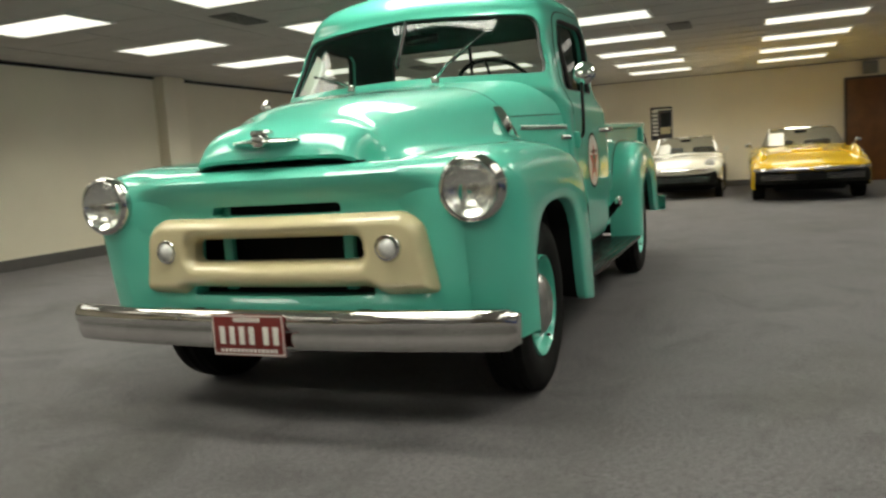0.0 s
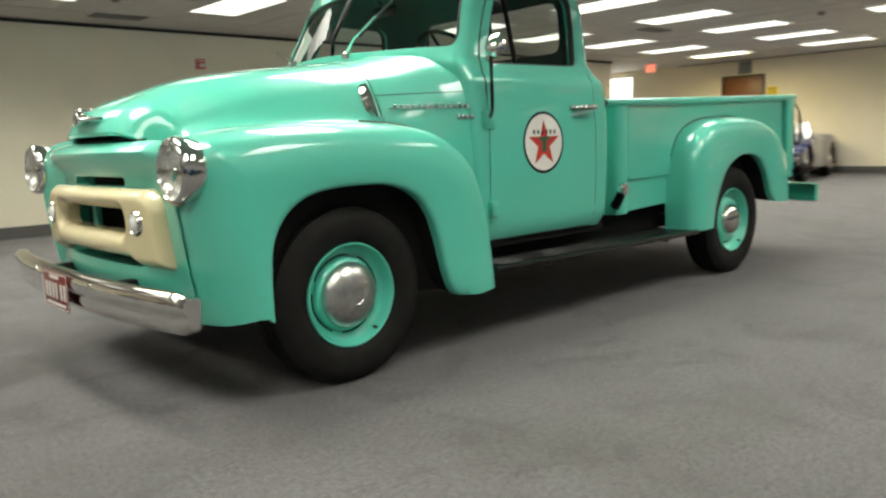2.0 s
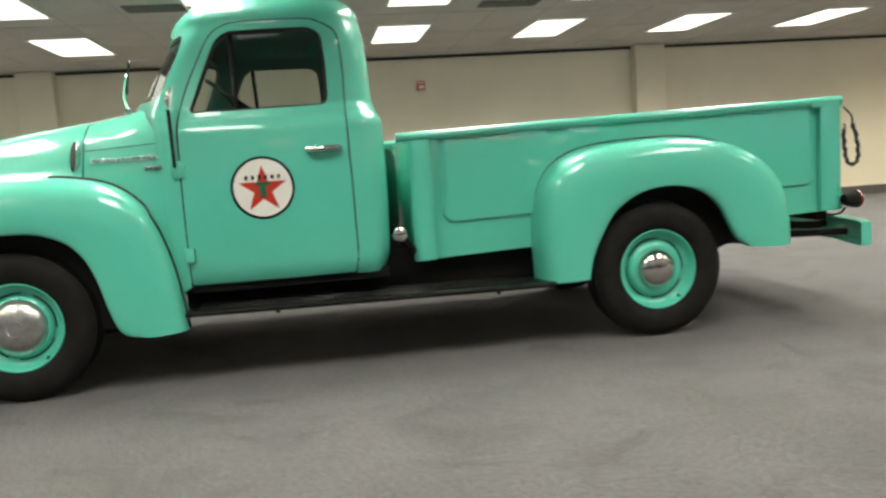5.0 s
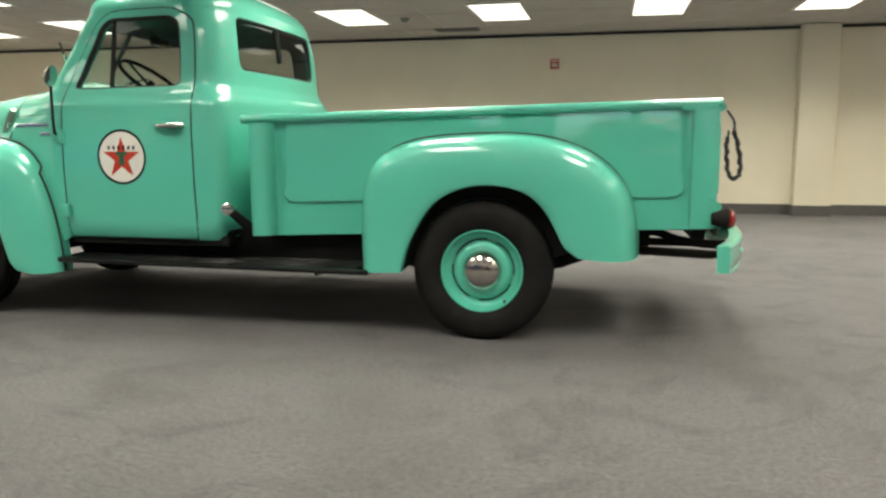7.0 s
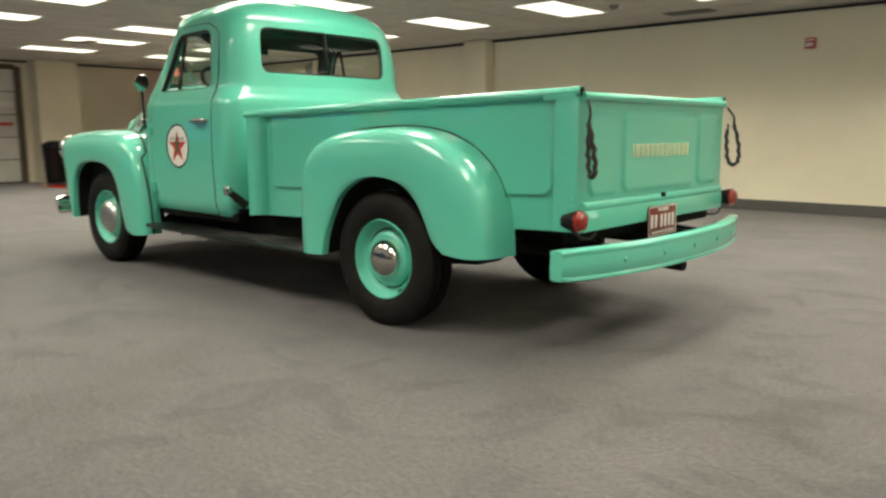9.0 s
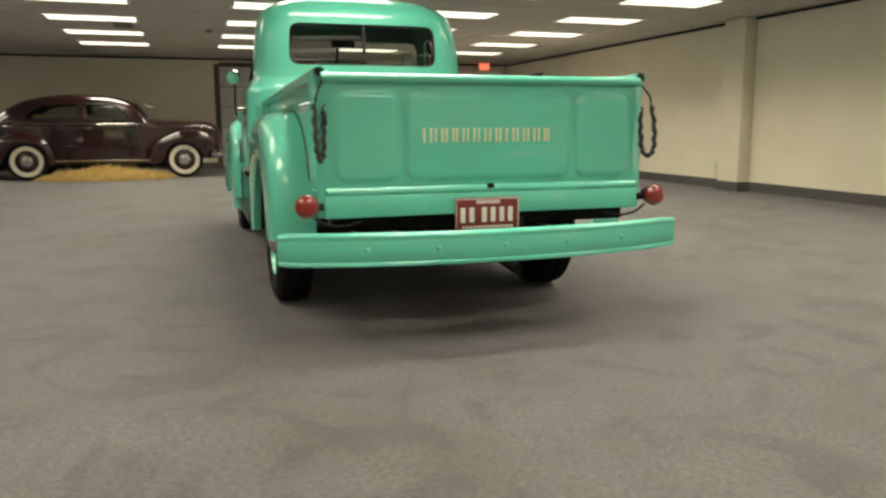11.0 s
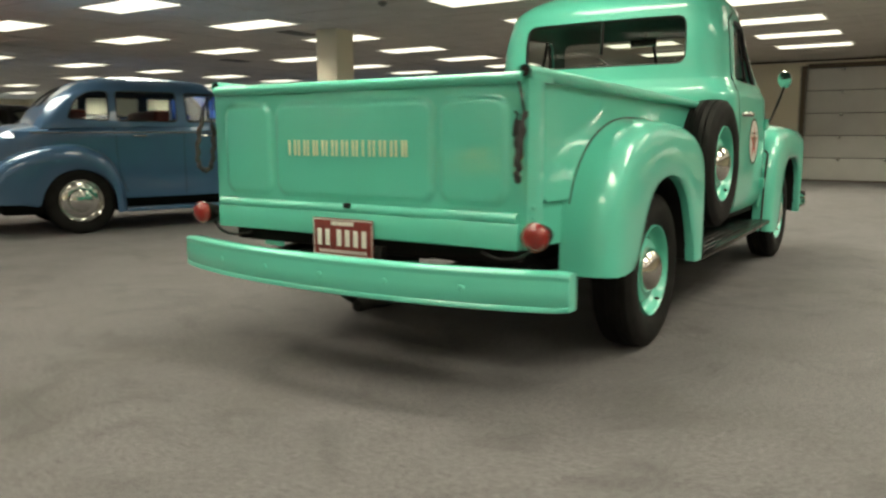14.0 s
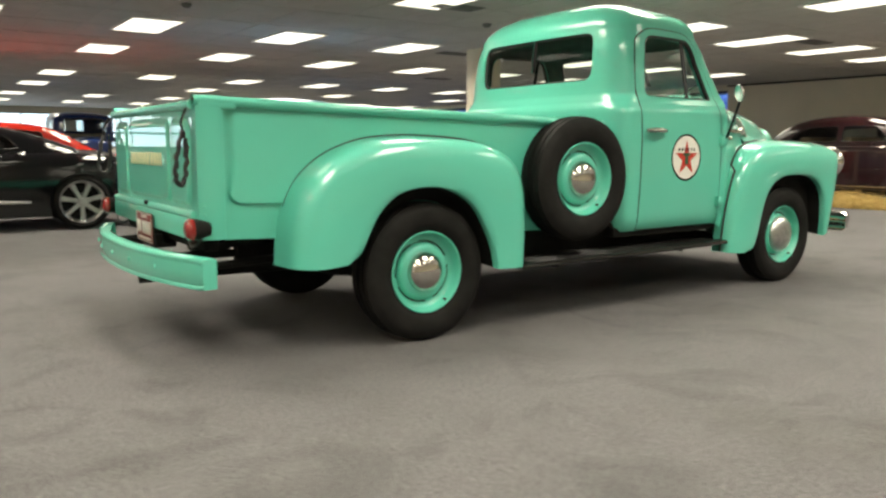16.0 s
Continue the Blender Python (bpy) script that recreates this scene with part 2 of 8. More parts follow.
def inside(p, poly):
    x, y = p
    c = False
    for i in range(len(poly)):
        (x1, y1), (x2, y2) = poly[i - 1], poly[i]
        if (y1 > y) != (y2 > y) and x < (x2 - x1) * (y - y1) / (y2 - y1) + x1:
            c = not c
    return c


def rounded(poly, r, n=5):
    """A polygon with its corners rounded; r may be one radius or one a corner."""
    out = []
    m = len(poly)
    for i in range(m):
        p = Vector(poly[i])
        a, b = Vector(poly[i - 1]) - p, Vector(poly[(i + 1) % m]) - p
        rr = r[i] if isinstance(r, (list, tuple)) else r
        rr = min(rr, a.length * 0.49, b.length * 0.49)
        s, e = p + a.normalized() * rr, p + b.normalized() * rr
        if rr < 1e-6:
            out.append(tuple(p))
            continue
        for k in range(n + 1):
            t = k / n
            q = s * (1 - t) ** 2 + p * 2 * t * (1 - t) + e * t * t
            out.append(tuple(q))
    return out


def dense(poly, step):
    out = []
    for i in range(len(poly)):
        a, b = np.array(poly[i]), np.array(poly[(i + 1) % len(poly)])
        k = max(1, int(np.linalg.norm(b - a) / step))
        out += [tuple(a + (b - a) * j / k) for j in range(k)]
    return out


from mathutils.geometry import delaunay_2d_cdt


def sheet(S, outer, holes=(), step=0.04, bm=None, rows=()):
    """A curved sheet S(u, v), bounded by a loop in (u, v), with holes."""
    outer = dense(outer, step)
    holes = [dense(h, step) for h in holes]
    verts, edges = [], []
    for loop in [outer] + holes:
        s = len(verts)
        verts += [Vector(p) for p in loop]
        edges += [(s + i, s + (i + 1) % len(loop)) for i in range(len(loop))]
    us, vs = [p[0] for p in outer], [p[1] for p in outer]
    edge_pts = np.array([tuple(v) for v in verts])
    levels = [v for v in np.arange(min(vs) + step / 2, max(vs), step) if all(abs(v - q) > 0.01 for q in rows)] + list(rows)
    for u in np.arange(min(us) + step / 2, max(us), step):
        for v in levels:
            if np.min(np.abs(edge_pts - (u, v)).sum(axis=1)) < (0.008 if v in rows else step * 0.5):
                continue
            if inside((u, v), outer) and not any(inside((u, v), h) for h in holes):
                verts.append(Vector((u, v)))
    r = delaunay_2d_cdt(verts, edges, [], 0, 1e-6)
    V2, F = r[0], r[2]
    bm = bm or bmesh.new()
    made = {}
    for f in F:
        c = sum((V2[i] for i in f), Vector((0, 0))) / len(f)
        if not inside(c, outer) or any(inside(c, h) for h in holes):
            continue
        q = []
        for i in f:
            if i not in made:
                made[i] = bm.verts.new(S(*V2[i]))
            q.append(made[i])
        try:
            bm.faces.new(q)
        except ValueError:
            pass
    return bm


def lip(S, loop, depth, bm, step=0.04, centre=None):
    """A return along a loop of the sheet, turned inwards by depth (a vector for each point)."""
    loop = dense(loop, step)
    rows = [[S(*p) for p in loop], [tuple(np.array(S(*p)) + np.array(depth(p))) for p in loop]]
    rows = [list(r) for r in rows]
    return grid(rows, close_v=True, bm=bm)

# ---- the hall ----
CEIL = 2.48
SOUTH, WEST, EAST, NORTH = -6.5, -12.0, 14.2, 30.0


def structure(name, bm, mat, label, parent=None, category=""):
    ob = part(name, bm, mat, parent, "", 30)
    return tagged(ob, label, category or name.split("_")[0], "", "structure")


structure("floor", B(WEST - 3, EAST + 3, SOUTH - 4, NORTH + 1, -0.2, 0.0), M_CARPET, "worn grey-brown loop carpet with faint stains")

# the dropped ceiling: tiles and bars in one mesh
bm = bmesh.new()
box(bm, WEST - 3, EAST + 3, SOUTH - 4, NORTH + 1, CEIL + 0.012, CEIL + 0.2)
tiles = len(bm.faces)
for i in range(17):
    x = 0.6 + 1.785 * (i - 8) + 0.89
    box(bm, x - 0.012, x + 0.012, SOUTH, NORTH, CEIL + 0.006, CEIL + 0.014)
    box(bm, x - 0.89 - 0.33, x - 0.89 - 0.306, SOUTH, NORTH, CEIL + 0.007, CEIL + 0.014)
    box(bm, x - 0.89 + 0.306, x - 0.89 + 0.33, SOUTH, NORTH, CEIL + 0.007, CEIL + 0.014)
for j in range(30):
    y = SOUTH + 0.75 + 1.22 * j
    box(bm, WEST, EAST, y - 0.012, y + 0.012, CEIL + 0.005, CEIL + 0.014)
for f in list(bm.faces)[tiles:]:
    f.material_index = 1
structure("ceiling", bm, M_CEIL, "off-white dropped ceiling of mineral tiles").data.materials.append(M_TBAR)

# walls
T = 0.2
structure("wall_south", B(-9.25, EAST + T, SOUTH - T, SOUTH, 0, CEIL + 0.1), M_WALL, "cream vinyl-covered wall")
structure("wall_alcove_side", B(-9.45, -9.25, SOUTH - 2.4, SOUTH - T, 0, CEIL + 0.1), M_WALL, "cream wall of a side passage", category="wall")
structure("wall_alcove_end", B(WEST - T, -9.25, SOUTH - 2.6, SOUTH - 2.4, 0, CEIL + 0.1), M_WALL, "cream wall at the end of a side passage", category="wall")
bm = B(WEST - T, WEST, SOUTH - 2.4, 12.0, 0, CEIL + 0.1)
box(bm, WEST - T, WEST, 24.0, NORTH, 0, CEIL + 0.1)
box(bm, WEST - T, WEST, 12.0, 24.0, 2.3, CEIL + 0.1)
structure("wall_west", bm, M_WALL, "cream vinyl-covered wall with doors")
bm = bmesh.new()
for x0, x1 in ((WEST - T, -11.4), (-6.4, -6.0), (-2.0, -1.6), (3.1, 3.5), (5.6, 9.6), (13.4, EAST + T)):
    box(bm, x0, x1, NORTH, NORTH + T, 0, 2.2)
box(bm, WEST - T, EAST + T, NORTH, NORTH + T, 2.2, CEIL + 0.1)
structure("wall_north", bm, M_WALL, "cream far wall of the hall with windows")
bm = B(EAST, EAST + T, SOUTH, -2.55, 0, CEIL + 0.1)
box(bm, EAST, EAST + T, -2.55, 0.62, 2.32, CEIL + 0.1)
box(bm, EAST, EAST + T, 0.62, 7.55, 0, CEIL + 0.1)
box(bm, EAST, EAST + T, 7.55, NORTH, 2.36, CEIL + 0.1)
box(bm, EAST, EAST + T, 21.0, NORTH, 0, 2.36)
structure("wall_east", bm, M_WALL, "cream wall with a rolling door and tinted windows")
structure("pier_east", B(EAST - 0.45, EAST, -3.6, -2.75, 0, CEIL), M_WALL, "cream plastered pier beside the rolling door", category="pier")
for x in (-3.33, 5.2):
    ob = structure("column", B(x - 0.23, x + 0.23, SOUTH, SOUTH + 0.2, 0, CEIL, bevel=0.006), M_WALL, "cream wall column against the wall", category="column")
# dark reveal under the ceiling
bm = B(-9.25, EAST, SOUTH, SOUTH + 0.03, CEIL - 0.035, CEIL)
box(bm, WEST, WEST + 0.02, -6.5, NORTH, CEIL - 0.012, CEIL)
box(bm, EAST - 0.03, EAST, SOUTH + 0.03, 7.55, CEIL - 0.035, CEIL)
structure("trim_shadow_gap", bm, M_DARK, "dark reveal strip under the ceiling", category="trim")
bm = B(-9.25, EAST, SOUTH, SOUTH + 0.012, 0, 0.14)
box(bm, WEST, WEST + 0.012, SOUTH, 12.0, 0, 0.14)
box(bm, EAST - 0.012, EAST, 0.62, 7.55, 0, 0.14)
box(bm, EAST - 0.012, EAST, SOUTH, -3.6, 0, 0.14)
structure("baseboard", bm, M_COVE, "dark grey rubber cove base along the walls")
for x in (-3.33, 5.2):
    structure("baseboard_column", B(x - 0.24, x + 0.24, SOUTH + 0.013, SOUTH + 0.212, 0, 0.14), M_COVE, "dark grey rubber cove base round a column", category="baseboard")

# ceiling lamps
LAMP_ROWS = [  # y, first x, step in x
    (-4.5, 0.58, 1.79), (-2.25, 0.58, 1.79), (0.08, 0.58, 1.79), (2.5, 0.58, 1.79), (6.15, 0.36, 1.90), (8.98, 0.40, 1.94),
    # rows 21.3 and 25.2 are filled with added lamps to brighten the far end
    (13.7, 0.45, 1.98), (17.0, 0.42, 4.05), (21.3, 0.42, 2.20), (25.2, 0.42, 2.20)]
lamp = None
for y, first, step in LAMP_ROWS:
    for k in range(-6, 7):
        x = first + step * k
        if not WEST + 0.4 < x < EAST - 0.4:
            continue
        if lamp is None:
            lamp = thing("ceiling_light", "recessed fluorescent troffer with prismatic diffuser", "ceiling light", pose(x, y, CEIL), "ceiling lights")
            part("diffuser", B(x - 0.285, x + 0.285, y - 0.58, y + 0.58, CEIL - 0.002, CEIL + 0.008), M_LAMP, lamp)
            bm = bmesh.new()
            for sx in (-1, 1):
                box(bm, x + sx * 0.285, x + sx * 0.305, y - 0.61, y + 0.61, CEIL - 0.008, CEIL + 0.008)
                box(bm, x - 0.285, x + 0.285, y + sx * 0.58, y + sx * 0.61, CEIL - 0.008, CEIL + 0.008)
            part("frame", normals(bm), M_LAMPFRAME, lamp)
            tubes = bpy.data.lights.new("tubes", "AREA")
            tubes.shape, tubes.size, tubes.size_y = "RECTANGLE", 0.55, 1.14
            tubes.energy, tubes.color, tubes.spread = AREA_POWER, (1.0, 0.93, 0.80), radians(132)
            o = new("tubes", tubes)
            o.parent = lamp
            o.location = (0, 0, -0.012)
        elif (y, k) != (-4.5, -6):
            copy_thing(lamp, pose(x, y, CEIL))
x, y = -10.3, -4.6
warm = thing("ceiling_light", "recessed troffer with yellowed tubes by the side passage", "ceiling light", pose(x, y, CEIL), "ceiling lights")
part("diffuser", B(x - 0.285, x + 0.285, y - 0.58, y + 0.58, CEIL - 0.002, CEIL + 0.008), M_WARMLAMP, warm, "yellow glowing diffuser")
bm = bmesh.new()
for sx in (-1, 1):
    box(bm, x + sx * 0.285, x + sx * 0.305, y - 0.61, y + 0.61, CEIL - 0.008, CEIL + 0.008)
    box(bm, x - 0.285, x + 0.285, y + sx * 0.58, y + sx * 0.61, CEIL - 0.008, CEIL + 0.008)
part("frame", normals(bm), M_LAMPFRAME, warm)
tubes = bpy.data.lights.new("warm_tubes", "AREA")
tubes.shape, tubes.size, tubes.size_y = "RECTANGLE", 0.55, 1.14
tubes.energy, tubes.color, tubes.spread = AREA_POWER * 2.6, (1.0, 0.80, 0.36), radians(165)
o = new("warm_tubes", tubes)
o.parent = warm
o.location = (0, 0, -0.012)

# ---- the pickup truck ----
truck = thing("pickup_truck", "mint green step-side pickup with chrome bumper, standing on the carpet", "pickup truck")


def lerp_table(tab, x):
    xs = [t[0] for t in tab]
    return [float(np.interp(x, xs, [t[k] for t in tab])) for k in range(1, len(tab[0]))]


# cab: a wall that runs from the middle of the back, round the corner, along the side and across the front
CAB = [  # height, back x, half width, back corner, side's front end, front corner, middle of the front
    (0.477, 1.335, 0.818, 0.10, 2.40, 0.05, 2.44),
    (0.515, 1.318, 0.840, 0.105, 2.40, 0.05, 2.44),
    (0.56, 1.305, 0.852, 0.11, 2.40, 0.05, 2.44),
    (0.80, 1.295, 0.864, 0.12, 2.40, 0.05, 2.44),
    (1.00, 1.295, 0.864, 0.12, 2.40, 0.05, 2.44),
    (1.16, 1.295, 0.854, 0.13, 2.40, 0.05, 2.44),
    (1.215, 1.296, 0.850, 0.135, 2.40, 0.05, 2.46),
    (1.24, 1.300, 0.842, 0.14, 2.40, 0.05, 2.49),
    (1.262, 1.310, 0.826, 0.155, 2.41, 0.055, 2.535),
    (1.285, 1.318, 0.816, 0.17, 2.42, 0.06, 2.58),
    (1.305, 1.322, 0.810, 0.18, 2.42, 0.07, 2.62),
    (1.32, 1.328, 0.800, 0.19, 2.42, 0.07, 2.622),
    (1.36, 1.333, 0.794, 0.195, 2.405, 0.08, 2.625),
    (1.50, 1.338, 0.785, 0.20, 2.345, 0.09, 2.55),
    (1.62, 1.346, 0.774, 0.21, 2.29, 0.10, 2.475),
    (1.70, 1.358, 0.758, 0.22, 2.25, 0.11, 2.425),
    (1.73, 1.366, 0.750, 0.23, 2.235, 0.12, 2.405),
]
PB = (0.0, 0.60, 0.88, 1.70, 1.84, 2.50)
EAVE, CROWN = 1.73, 0.225
BELT = (1.2, 1.215, 1.24, 1.262, 1.285, 1.305, 1.32, 1.335)


def taper(z):
    """How much the cab narrows towards its front."""
    return 0.012 + 0.045 * min(max((z - 1.3) / 0.25, 0), 1)


def cab(p, v):
    z = min(v, EAVE)
    xb, w, rb, xs, rf, xm = lerp_table(CAB, z)
    if p < PB[1]:
        y = (w - rb) * p / PB[1]
        x = xb + 0.02 * (y / (w - rb)) ** 2
    elif p < PB[2]:
        a = math.pi / 2 * (p - PB[1]) / (PB[2] - PB[1])
        x, y = xb + 0.02 * math.cos(a) + rb * (1 - math.cos(a)) , w - rb + rb * math.sin(a)
    elif p < PB[3]:
        t = (p - PB[2]) / (PB[3] - PB[2])
        x = xb + rb + (xs - rf - xb - rb) * t
        y = w - taper(z) * t * t
    elif p < PB[4]:
        a = 1.12 * (p - PB[3]) / (PB[4] - PB[3])
        x, y = xs - rf + rf * math.sin(a) / math.sin(1.12), w - taper(z) - rf * (1 - math.cos(a))
    else:
        t = (p - PB[4]) / (PB[5] - PB[4])
        y0 = w - taper(z) - rf * (1 - math.cos(1.12))
        y = y0 * (1 - t)
        x = xs + (xm - xs) * (1 - (1 - t) ** 2)
    if v > EAVE:
        a = min(v - EAVE, 1.0)
        r = 1 - a * a
        cx = 1.84
        x, y = cx + (x - cx) * r, y * r
        z = EAVE + CROWN * (1 - r ** 2.6) ** 0.5
    return (x, y, z)


def side_p(x, z):
    xb, w, rb, xs, rf, xm = lerp_table(CAB, z)
    t = (x - xb - rb) / (xs - rf - xb - rb)
    if t < 0:
        return PB[2] + t * 0.9
    if t > 1:
        return PB[3] + (x - (xs - rf)) / rf * (PB[4] - PB[3])
    return PB[2] + t * (PB[3] - PB[2])


def side_loop(pts):
    return [(side_p(x, z), z) for x, z in pts]


def back_loop(pts):
    out = []
    for y, z in pts:
        xb, w, rb, xs, rf, xm = lerp_table(CAB, z)
        out.append((y / (w - rb) * PB[1], z))
    return out


def inward(S, k, e=0.004):
    """The step from the sheet towards its inside."""
    def f(p):
        a, b = np.array(S(p[0] + e, p[1])), np.array(S(p[0] - e, p[1]))
        c, d = np.array(S(p[0], p[1] + e)), np.array(S(p[0], p[1] - e))
        n = np.cross(a - b, c - d)
        n = n / (np.linalg.norm(n) + 1e-9)
        if np.dot(n, np.array(S(*p)) - np.array((1.85, 0, 1.3))) > 0:
            n = -n
        return n * k
    return f


door_outline = rounded([(1.505, 0.485), (1.50, 1.20), (1.505, 1.50), (1.535, 1.685), (1.66, 1.745), (1.98, 1.745), (2.112, 1.70), (2.245, 1.42), (2.288, 1.28), (2.29, 1.0), (2.294, 0.485)],
                       [0.012, 0.2, 0.1, 0.12, 0.1, 0.12, 0.12, 0.1, 0.08, 0.05, 0.012])
door_loop = side_loop(door_outline)
door_gap = [(p * 1.0 + (0.004 if p > 1.3 else -0.004), z + (0.004 if z > 1.1 else -0.004)) for p, z in door_loop]
win_loop = side_loop(rounded([(1.575, 1.315), (1.585, 1.655), (1.64, 1.695), (2.04, 1.695), (2.097, 1.655), (2.243, 1.305)], [0.05, 0.06, 0.05, 0.06, 0.06, 0.04]))
rear_half = rounded([(-0.555, 1.415), (0.555, 1.415), (0.545, 1.715), (-0.545, 1.715)], 0.075, 6)
rear_loop = back_loop([p for p in rear_half])
ws_pts = rounded([(PB[4] - 0.055, 1.385), (2.9, 1.40), (2.9, 1.735), (PB[4] - 0.035, 1.70)], [0.08, 0.0, 0.0, 0.09], 6)

# the half shell; holes that cross the middle are cut by its edge
half = bmesh.new()
# back window opens from the middle, so the boundary itself runs round it
low = [q for q in rear_loop if q[0] > 0.001]
wz0, wz1 = 1.415, 1.715
rw_path = [(0, wz0)] + [q for q in low] + [(0, wz1)]
ws_low = [q for q in ws_pts if q[0] < 2.6]
# order: up along the left part of the windscreen loop
ws_low = sorted(ws_low, key=lambda q: q[1])
ws_bottom = [q for q in ws_low if q[1] < 1.54]
ws_top = [q for q in ws_low if q[1] >= 1.54]
bot = sorted(ws_bottom, key=lambda q: -q[0])
top = sorted(ws_top, key=lambda q: q[0])
ws_path = [(PB[5], 1.395)] + bot + top + [(PB[5], 1.725)]
boundary = [(0, 0.477), (PB[5], 0.477)] + ws_path + [(PB[5], EAVE + 0.985), (0, EAVE + 0.985)] + rw_path[::-1]
sheet(cab, boundary, [door_gap], 0.035, half, BELT)
shell = half.copy()
for v in shell.verts:
    v.co.y = -v.co.y
bmesh.ops.reverse_faces(shell, faces=shell.faces)
me_tmp = bpy.data.meshes.new("half")
half.to_mesh(me_tmp)
shell.from_mesh(me_tmp)
half.free()
bpy.data.meshes.remove(me_tmp)
merge(shell, 0.002)


def both(loop):
    """A loop of the half, with its mirror, as points."""
    return [cab(*q) for q in loop] + [tuple(np.array(cab(*q)) * (1, -1, 1)) for q in loop[::-1]]


# returns round the openings
for path in (rw_path, ws_path):
    pts = [cab(*q) for q in dense(path, 0.04)[:-1]]
    inn = [tuple(np.array(cab(*q)) + inward(cab, 0.035)(q)) for q in dense(path, 0.04)[:-1]]
    for s in (1, -1):
        grid([[(x, y * s, z) for x, y, z in pts], [(x, y * s, z) for x, y, z in inn]], bm=shell)
cab_part = part("cab", normals(shell), M_PAINT, truck, "rounded mint green cab")


def flat_pane(p, v):
    """Door glass: nearly plane, set within the seal."""
    x, _, z = cab(p, v)
    return (x, 0.762 - 0.085 * (z - 1.315) - 0.05 * max(0.0, (x - 1.6) / 0.64) ** 2, z)


for s in (1, -1):
    bm = sheet(cab, door_loop, [win_loop], 0.035, None, BELT)
    lip(cab, door_loop, inward(cab, 0.02), bm)
    lip(cab, win_loop, inward(cab, 0.05), bm)
    normals(bm)
    for v in bm.verts:
        v.co += Vector((0, 0.003, 0))
    if s < 0:
        bm = mirror(bm)
    gap = tube([tuple(np.array(cab(*q)) + inward(cab, 0.0045)(q)) for q in dense(door_gap, 0.05)], 0.0065, 5, closed=True)
    door = part("door", bm, M_PAINT, truck, "mint green door with a vent window")
    # window glass, seal, vent post
    pane = sheet(flat_pane, win_loop, (), 0.08)
    seal = tube([tuple(np.array(cab(*q)) + inward(cab, 0.012)(q)) for q in dense(win_loop, 0.04)], 0.016, 6, closed=True)
    post = tube([tuple(np.array(cab(side_p(x, z), z)) + inward(cab, 0.026)((side_p(x, z), z))) for x, z in ((2.015, 1.315), (2.028, 1.69))], 0.013, 6)
    hinge = B(2.262, 2.31, 0.845, 0.88, 0.60, 0.672, bevel=0.008)
    hinge2 = B(2.27, 2.33, 0.835, 0.875, 1.005, 1.07, bevel=0.008)
    handle = bmesh.new()
    tube([(1.535, 0.872, 1.103), (1.555, 0.905, 1.103), (1.615, 0.908, 1.102), (1.67, 0.90, 1.10), (1.697, 0.872, 1.098)], [0.010, 0.016, 0.015, 0.013, 0.008], 10, bm=handle)
    box(handle, 1.53, 1.705, 0.858, 0.872, 1.088, 1.114, bevel=0.005)
    for nm2, b, mat, lab in (("window_pane", pane, M_GLASS, "clear side glass"), ("seal", seal, M_SEAL, "black rubber seal"), ("door_seal", gap, M_SEAL, "dark door gap"), ("vent_post", post, M_BLACK, "black vent window post"),
                             ("hinge", hinge, M_PAINT, ""), ("hinge", hinge2, M_PAINT, ""), ("handle", normals(handle), M_CHROME, "chrome door handle")):
        o = part(nm2, mirror(b) if s < 0 else b, mat, door, lab)
        if mat is M_GLASS:
            o.visible_shadow = False
    # badge: disc, ring and star as plain shapes
    cx, cz, cy = 1.920, 0.934, 0.872
    bx = bmesh.new()

    def badge(x, z):
        return tuple(np.array(cab(side_p(x, z), z)) + (0, 0, 0))

    disc = sheet(lambda u, v: tuple(np.array(badge(u, v)) + (0, 0.0055, 0)), [(cx + 0.142 * math.cos(a), cz + 0.142 * math.sin(a)) for a in np.linspace(0, 2 * math.pi, 40, endpoint=False)], (), 0.03)
    ring = sheet(lambda u, v: tuple(np.array(badge(u, v)) + (0, 0.0065, 0)), [(cx + 0.150 * math.cos(a), cz + 0.150 * math.sin(a)) for a in np.linspace(0, 2 * math.pi, 40, endpoint=False)],
                 [[(cx + 0.138 * math.cos(a), cz + 0.138 * math.sin(a)) for a in np.linspace(0, 2 * math.pi, 40, endpoint=False)]], 0.03)
    star_pts = []
    for k in range(10):
        a = math.pi / 2 + k * math.pi / 5
        r = 0.118 if k % 2 == 0 else 0.045
        star_pts.append((cx + r * math.cos(a), cz - 0.008 + r * math.sin(a)))
    star = sheet(lambda u, v: tuple(np.array(badge(u, v)) + (0, 0.007, 0)), star_pts, (), 0.03)
    bars = [sheet(lambda u, v: tuple(np.array(badge(u, v)) + (0, 0.0085, 0)), [(cx - 0.016, cz - 0.045), (cx + 0.016, cz - 0.045), (cx + 0.016, cz + 0.028), (cx - 0.016, cz + 0.028)], (), 0.03)]
    sheet(lambda u, v: tuple(np.array(badge(u, v)) + (0, 0.0085, 0)), [(cx - 0.036, cz + 0.010), (cx + 0.036, cz + 0.010), (cx + 0.036, cz + 0.028), (cx - 0.036, cz + 0.028)], (), 0.03, bars[0])
    word = bmesh.new()
    for k in range(6):
        u0 = cx + 0.085 - k * 0.0305
        sheet(lambda u, v: tuple(np.array(badge(u, v)) + (0, 0.009, 0)), [(u0 - 0.017, cz + 0.040), (u0 - 0.004, cz + 0.040), (u0 - 0.004, cz + 0.060), (u0 - 0.017, cz + 0.060)], (), 0.03, word)
    plate = part("badge", normals(mirror(disc) if s < 0 else disc), M_WHITE, door, "round white badge with a red star")
